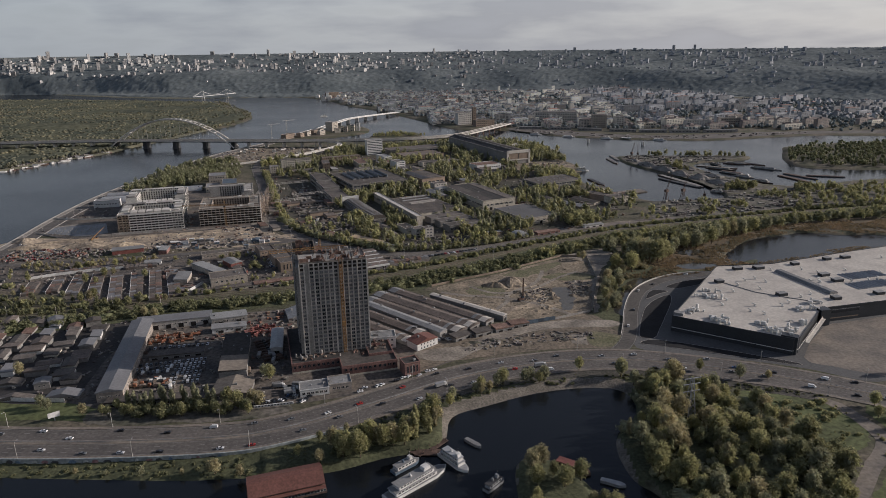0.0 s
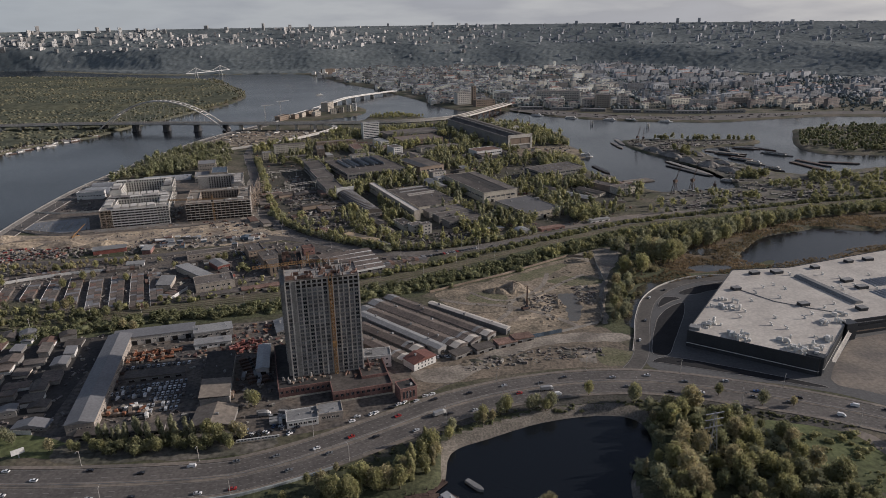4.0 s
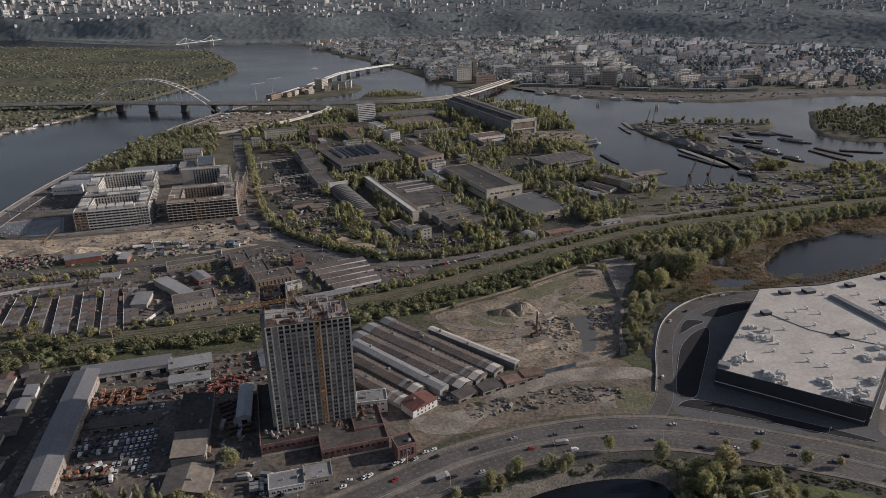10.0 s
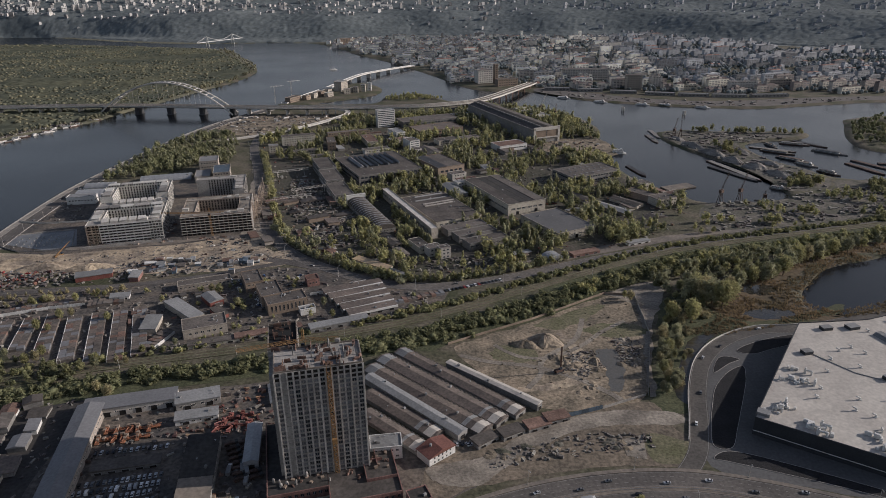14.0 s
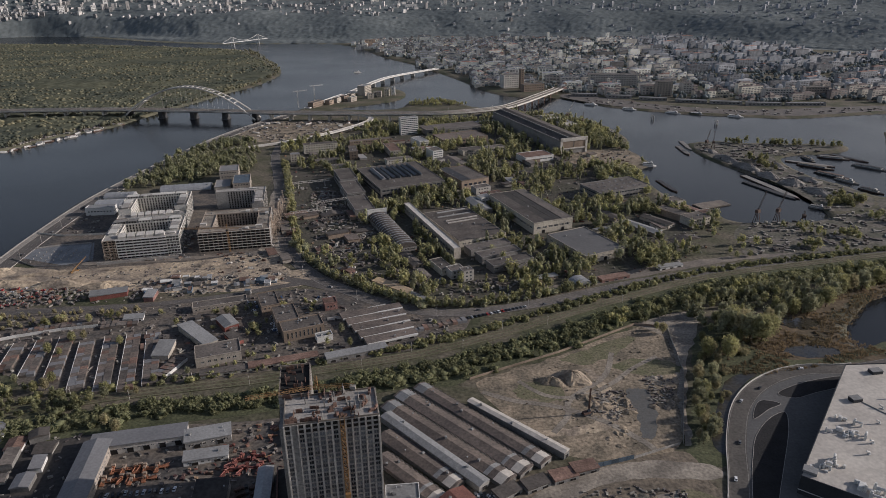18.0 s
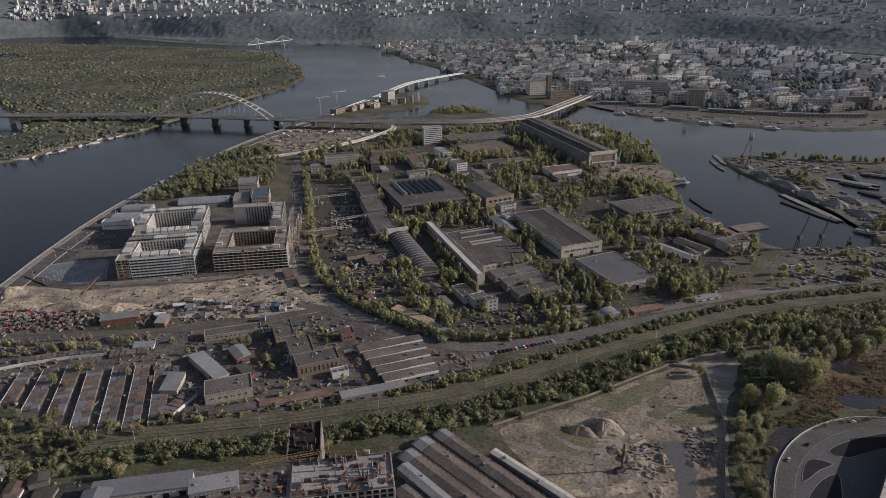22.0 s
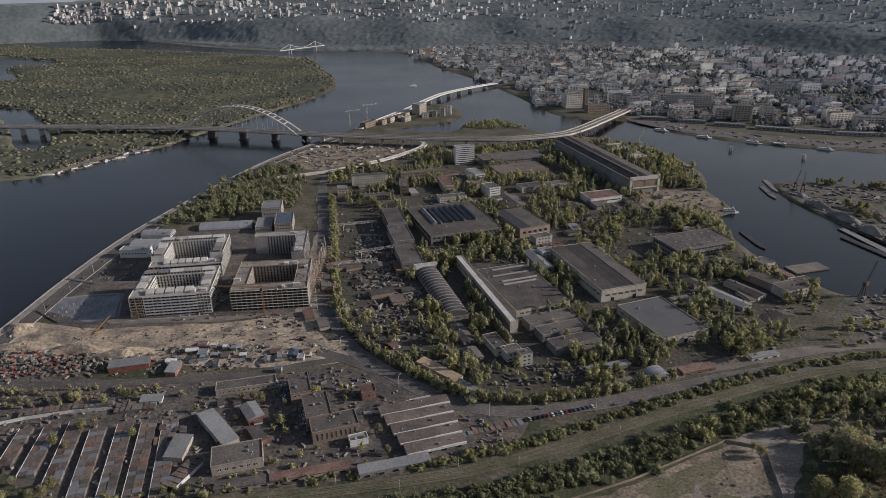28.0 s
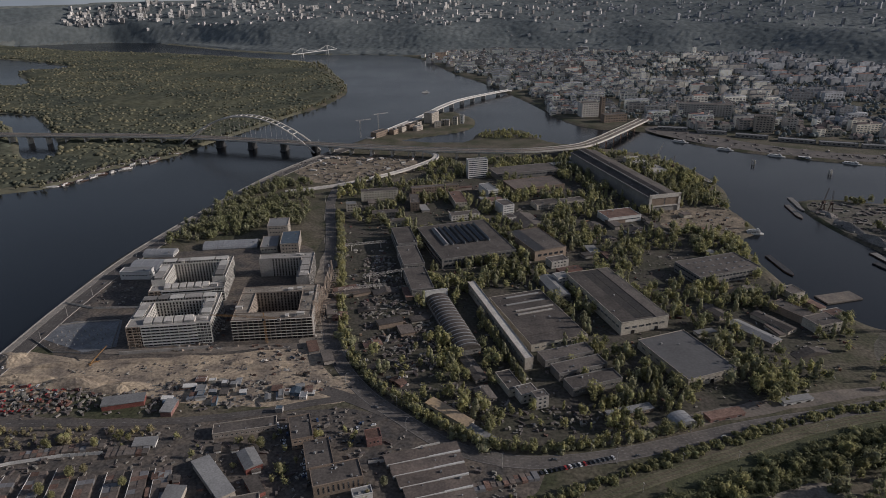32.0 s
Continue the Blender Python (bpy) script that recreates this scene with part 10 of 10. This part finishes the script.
for x, y in ((-424, 606), (-418, 612), (-400, 596), (-372, 600), (-348, 588), (-342, 592), (-322, 580), (-298, 578), (-290, 584), (-268, 590), (-360, 640), (-318, 660), (-436, 650), (-405, 690), (-345, 708), (-262, 606), (-240, 618), (-236, 716), (-130, 690), (-118, 668), (-355, 668), (-362, 662), (-342, 601), (-306, 573), (-276, 591), (-372, 643), (-366, 696), (-353, 711), (-294, 593), (-245, 719), (-139, 678)):
    tree(x, y, random.uniform(7, 12), random.choice((0, 1, 2, 3)), random.choice((0, 0, 2, 3)), 0, "yard trees")
lot_ = scatter([(-480, 700), (-330, 725), (-330, 715), (-440, 675)], 60, 26, off_road)
woods("lot_trees", lot_, 5, 9, [0, 1, 2, 3], LEAF[2], "olive budding trees by the lot", 45)
isle = [tuple(p) for p in ((-3400, 1150), (-1320, 1080), (-990, 1270), (-905, 1340), (-870, 1450), (-805, 1560), (-790, 1640), (-750, 1810), (-715, 1985), (-680, 2105), (-684, 2350), (-800, 2600), (-1030, 3000), (-1370, 3140), (-1850, 3270), (-2310, 3300), (-3000, 3550), (-3400, 3600))]
view_ = lambda px, py: (np.arctan2(-px, py) < .68) | (np.hypot(px, py) > 2600) & (np.arctan2(-px, py) < .84)
glade = lambda px, py: np.sin(px * .009 + 1.5 * np.sin(py * .006)) + np.sin(py * .011 - px * .003)
on_isle = lambda px, py: inside(px, py, isle) & view_(px, py) & (np.minimum.reduce([signed(px, py, w) for w in (RIVER, CREEK, CREEK_LOW)]) > 6)
gx_, gy_ = np.meshgrid(np.arange(-3300, -660, 10.5), np.arange(1060, 3560, 10.5), indexing="ij")
canopy("island_woods", gx_, gy_, lambda px, py: on_isle(px, py), 1.5, 6.5, ISLELEAF[1], "dull olive woods on the river island", 46)
i_ = scatter(isle, 14500, 27, lambda px, py: dry(px, py) & view_(px, py) & (glade(px, py) < 1.2))
woods("island_woods", i_[::3], 6, 11, [0, 1, 2, 3], ISLELEAF[0], "olive budding trees on the river island", 47, wide=1.6, shapes=CLUMP)
woods("island_woods", np.concatenate([i_[1::3], i_[2::3]]), 5, 9, [0, 1, 2, 3], ISLELEAF[1], "dull green trees on the river island", 50, wide=1.6, shapes=CLUMP)
rim_ = along([Vector(p) for p in ISLAND_SHORE[5:16]], 40, 5, 48)
rim_ = rim_[dry(rim_[:, 0], rim_[:, 1])]
woods("shore_woods", rim_, 9, 16, [0, 1, 2, 3], ISLELEAF[0], "olive trees along the island's shore", 49, shapes=TINY)
shoal_ = np.concatenate([along([Vector((440, 1418)), Vector((500, 1408)), Vector((636, 1396))], 16, 4.5, 36), scatter([(455, 1045), (490, 1052), (500, 1085), (470, 1090)], 14, 37), scatter([(555, 1040), (640, 1060), (640, 1085), (570, 1075)], 26, 38, dry)])
shoal_ = np.concatenate([shoal_, scatter([(478, 1115), (500, 1120), (520, 1080), (500, 1060), (470, 1060)], 26, 91, dry), scatter([(430, 1300), (470, 1310), (470, 1230), (450, 1230)], 22, 92, dry)])
woods("dock_trees", shoal_, 9, 18, [0, 1, 2, 3], LEAF[0], "fresh green trees on the outer docks", 56)
right_ = scatter([(700, 1330), (770, 1480), (830, 1530), (1100, 1580), (1100, 1240), (760, 1260)], 800, 29, dry)
woods("harbour_woods", right_, 10, 17, [0, 1, 2, 3], LEAF[1], "green woods across the harbour", 49, shapes=TINY)
r2_ = scatter([(330, 960), (480, 1020), (800, 1120), (1100, 1150), (1100, 980), (640, 945), (300, 880), (250, 870)], 560, 30, lambda px, py: dry(px, py) & ((px > 560) | (np.sin(px * .05) + np.sin(py * .08 + px * .03) > .1)))
woods("harbour_woods", r2_, 9, 17, [0, 1, 2, 3], LEAF[0], "green trees behind the docks", 50)
isl_ = scatter([(-195, 1775), (-180, 1840), (-105, 1865), (-50, 1785)], 90, 31, dry)
woods("spit_trees", isl_, 8, 13, [0, 1, 2, 3], LEAF[0], "fresh green trees on the point", 51)
tip_ = scatter([(205, 1600), (235, 1520), (250, 1440), (240, 1370), (205, 1380), (190, 1480), (200, 1560)], 100, 32, lambda px, py: dry(px, py) & clear(px, py))
woods("shore_trees", tip_, 8, 14, [0, 1, 2, 3], LEAF[0], "fresh green trees along the basin shore", 52)
bank_line = lambda px: 25 + np.interp(px, [-3200, -2304, -1623, -1225, -689], [4200, 3807, 3445, 3317, 3302])


def on_slope(px, py):
    r, az = np.hypot(px, py), np.degrees(np.arctan2(px, py))
    f = foot(az)
    return (r > f - 10) | (az < -9) & (py > bank_line(px)) & (signed(px, py, RIVER) > 4)


ga_, gr_ = np.meshgrid(np.radians(np.arange(-50, 42, .15)), np.arange(3050, 4830, 12.5), indexing="ij")
# Hill, town and quay trees share the leaf colour that carries the haze.
canopy("hill_woods", gr_ * np.sin(ga_), gr_ * np.cos(ga_), on_slope, 2.0, 7.5, HAZEDLEAF, "woods on the hill slopes, haze put into their colour", 53)
woods("town_trees", np.array(court_trees), 9, 15, [0, 1, 2, 3], HAZEDLEAF, "haze-tinted trees between the town houses", 55, wide=1.2, shapes=CLUMP)
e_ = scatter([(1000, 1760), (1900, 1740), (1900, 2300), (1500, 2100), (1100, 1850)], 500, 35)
woods("quay_woods", e_, 9, 15, [0, 1, 2, 3], HAZEDLEAF, "haze-tinted woods beyond the quay", 55, wide=1.4, shapes=TINY)
for x, y in along(smooth([(146, 552), (152, 578), (164, 612), (176, 646), (184, 660)], False, 6), 15, 4.6, 88):
    tree(x, y, random.uniform(8, 15), random.choice((0, 1, 2, 3)), random.choice((0, 2, 3, 3)), 0, "trees along the ditch")
ditch_ = scatter([(181, 690), (167, 639), (154, 596), (144, 560), (152, 552), (170, 588), (188, 634), (214, 668), (236, 700), (220, 726), (196, 713)], 34, 71)
woods("ditch_trees", ditch_[::2], 6, 11, [0, 1, 2, 3], LEAF[0], "fresh green trees along the ditch", 72, shapes=FINE)
woods("ditch_trees", ditch_[1::2], 5, 9, [0, 1, 2, 3, 6], LEAF[2], "olive budding trees along the ditch", 73, shapes=FINE)
hem_ = scatter([(-82, 606), (-60, 617), (-25, 616), (-12, 626), (55, 666), (110, 702), (104, 714), (57, 688), (8, 658), (-41, 636), (-86, 616)], 90, 74)
woods("belt_bushes", hem_, 4, 9, [0, 1, 2, 6], LEAF[1], "dark green bushes before the railway trees", 75, wide=1.3)
under_ = scatter(bay_woods, 150, 64, lambda px, py: signed(px, py, BAY) > 2)
woods("bay_bushes", under_, 5, 9, [0, 1, 6, 6], LEAF[3], "grey-green bushes below the bay trees", 65, wide=1.3)
scrub_ = np.concatenate([scatter([(-310, 338), (-277, 333), (-206, 332), (-140, 336), (-112, 342), (-112, 322), (-160, 320), (-255, 324), (-310, 328)], 170, 66, lambda px, py: signed(px, py, BAY) > 1),
                         scatter([(-100, 346), (-60, 366), (-10, 402), (30, 420), (100, 436), (100, 424), (50, 414), (4, 398), (-8, 372), (-40, 344), (-90, 328)], 170, 67, lambda px, py: signed(px, py, BAY) > 2)])
scrub_ = np.concatenate([scrub_, scatter([(112, 434), (170, 430), (215, 416), (262, 402), (256, 398), (205, 410), (160, 424), (118, 426)], 130, 69)])
woods("foreshore_scrub", scrub_, .8, 2.2, [6, 6, 0, 1], LEAF[1], "low dull scrub between the wall and the bay", 68, wide=1.6)
tuft_ = scatter([(204, 404), (256, 392), (260, 374), (256, 350), (240, 340), (222, 352), (213, 372)], 46, 163)
woods("meadow_bushes", np.concatenate([tuft_, scatter([(272, 378), (300, 372), (320, 350), (262, 300), (240, 300)], 40, 164)]), 1.2, 4.5, [6, 6, 0, 1], LEAF[0], "low bushes on the bay meadow", 165, wide=1.3)
extra_ = scatter(bay_woods, 110, 61, lambda px, py: signed(px, py, BAY) > 2)
woods("bay_thicket", extra_[:55], 9, 17, [0, 1, 2, 3], LEAF[1], "dark green thicket by the bay", 62, shapes=FINE)
woods("bay_thicket", extra_[55:], 9, 18, [0, 1, 2, 3], LEAF[0], "fresh green thicket by the bay", 63, shapes=FINE)

# ---- clutter too small and too much to count ----
free = lambda px, py: off_road(px, py) & clear(px, py, .5)
clutter("yard_clutter", [(-262, 402), (-130, 398), (-112, 440), (-130, 515), (-120, 565), (-180, 560), (-262, 535)], 240, 71, 1, 3, CLUTTER, "parts and gear lying about the machinery yard", free)
clutter("yard_clutter", [(-200, 500), (-130, 500), (-110, 560), (-190, 558)], 80, 72, 1, 3, REDCLUTTER, "rusty gear lying about the machinery yard", free)
clutter("works_clutter", [(-400, 615), (-330, 590), (-130, 640), (-40, 680), (-20, 730), (-120, 765), (-190, 775), (-300, 745), (-430, 725), (-530, 720), (-540, 640)], 600, 73, 1, 3.6, CLUTTER, "gear and stored goods between the workshops", free)
clutter("lot_clutter", [(-530, 715), (-420, 728), (-300, 755), (-215, 785), (-225, 805), (-330, 800), (-420, 770), (-520, 765)], 380, 74, 1.2, 4, CLUTTER, "stored goods and old cars on the lots", free)
clutter("lot_clutter", [(-530, 705), (-440, 722), (-400, 765), (-520, 762)], 70, 75, 1.5, 4, REDCLUTTER, "red wrecks on the lot", free)
clutter("site_clutter", [(-470, 790), (-345, 832), (-262, 860), (-250, 900), (-275, 1010), (-330, 1120), (-322, 1110), (-240, 885), (-210, 830), (-190, 800), (-330, 785)], 300, 76, .6, 2.4, CLUTTER, "building material strewn over the site", free)
clutter("works_clutter", WORKS, 1500, 77, 1, 3.5, CLUTTER, "stored parts and rubbish between the factories", free)
clutter("works_clutter", WORKS, 260, 78, 1, 4, REDCLUTTER, "rusty parts between the factories", free)
clutter("store_clutter", [(-235, 1000), (-215, 930), (-190, 880), (-150, 830), (-110, 850), (-140, 930), (-175, 1000), (-220, 1100), (-260, 1100)], 420, 87, 1.5, 5, CLUTTER, "dense stored goods beside the works road", free)
clutter("store_clutter", [(-110, 790), (-40, 765), (50, 790), (30, 812), (-40, 800), (-100, 830)], 160, 88, 1.2, 4, CLUTTER, "carts and goods before the works", free)
clutter("bridge_clutter", [(-480, 1440), (-420, 1400), (-330, 1450), (-260, 1530), (-275, 1590), (-380, 1600), (-490, 1570), (-515, 1500)], 240, 79, 1.5, 6, CLUTTER, "material strewn over the bridge site", dry)
clutter("dock_clutter", [(444, 1110), (428, 1180), (413, 1225), (388, 1296), (376, 1362), (382, 1406), (540, 1408), (594, 1362), (490, 1322), (484, 1262), (522, 1156), (520, 1060), (456, 1040)], 220, 80, 2, 8, CLUTTER, "scrap and sheds of the repair docks", dry)
clutter("dock_clutter", [(330, 985), (450, 1020), (560, 1070), (700, 1100), (760, 1080), (560, 1000), (360, 930), (310, 940)], 200, 81, 2, 6, CLUTTER, "scrap along the basin", dry)
clutter("yard_cars", [(-538, 908), (-480, 924), (-505, 980), (-540, 980)], 40, 93, 1.6, 3.4, CLUTTER, "cars and goods on the yard by the river", None)
clutter("dock_clutter", [(300, 885), (480, 930), (560, 960), (560, 1000), (360, 930), (310, 940)], 150, 92, 2, 6, CLUTTER, "rows of stored goods behind the docks", free)
clutter("pier_clutter", [(-905, 1330), (-870, 1440), (-805, 1545), (-830, 1560), (-900, 1450), (-940, 1340)], 260, 82, 2, 8, CLUTTER, "jetties and sheds of the boat club", None)
clutter("quay_clutter", [(190, 1910), (295, 1795), (395, 1740), (490, 1707), (655, 1677), (800, 1711), (978, 1750), (978, 1780), (600, 1735), (400, 1800), (230, 1945)], 130, 83, 2, 8, CLUTTER, "stores and goods on the quay", None)
clutter("site_rubble", [(15, 600), (60, 655), (133, 708), (156, 700), (150, 630), (130, 560), (80, 545), (40, 565)], 130, 84, .4, 1.8, RUBBLE, "broken concrete over the building site", None)
clutter("site_rubble", [(8, 470), (48, 482), (95, 490), (122, 494), (122, 508), (90, 510), (50, 502), (15, 485)], 190, 85, .6, 2.6, CLUTTER, "broken concrete beside the track", None)
clutter("site_rubble", [(70, 582), (92, 576), (110, 590), (104, 614), (84, 610)], 170, 89, .5, 2.2, CLUTTER, "broken concrete on the rubble heaps", None)
clutter("site_rubble", [(120, 590), (144, 590), (144, 634), (122, 634)], 150, 90, .6, 2.4, CLUTTER, "concrete blocks along the site fence", None)
clutter("left_clutter", [(-420, 420), (-340, 408), (-264, 404), (-266, 470), (-264, 530), (-300, 556), (-420, 530)], 150, 86, 1, 3, CLUTTER, "gear between the sheds", free)
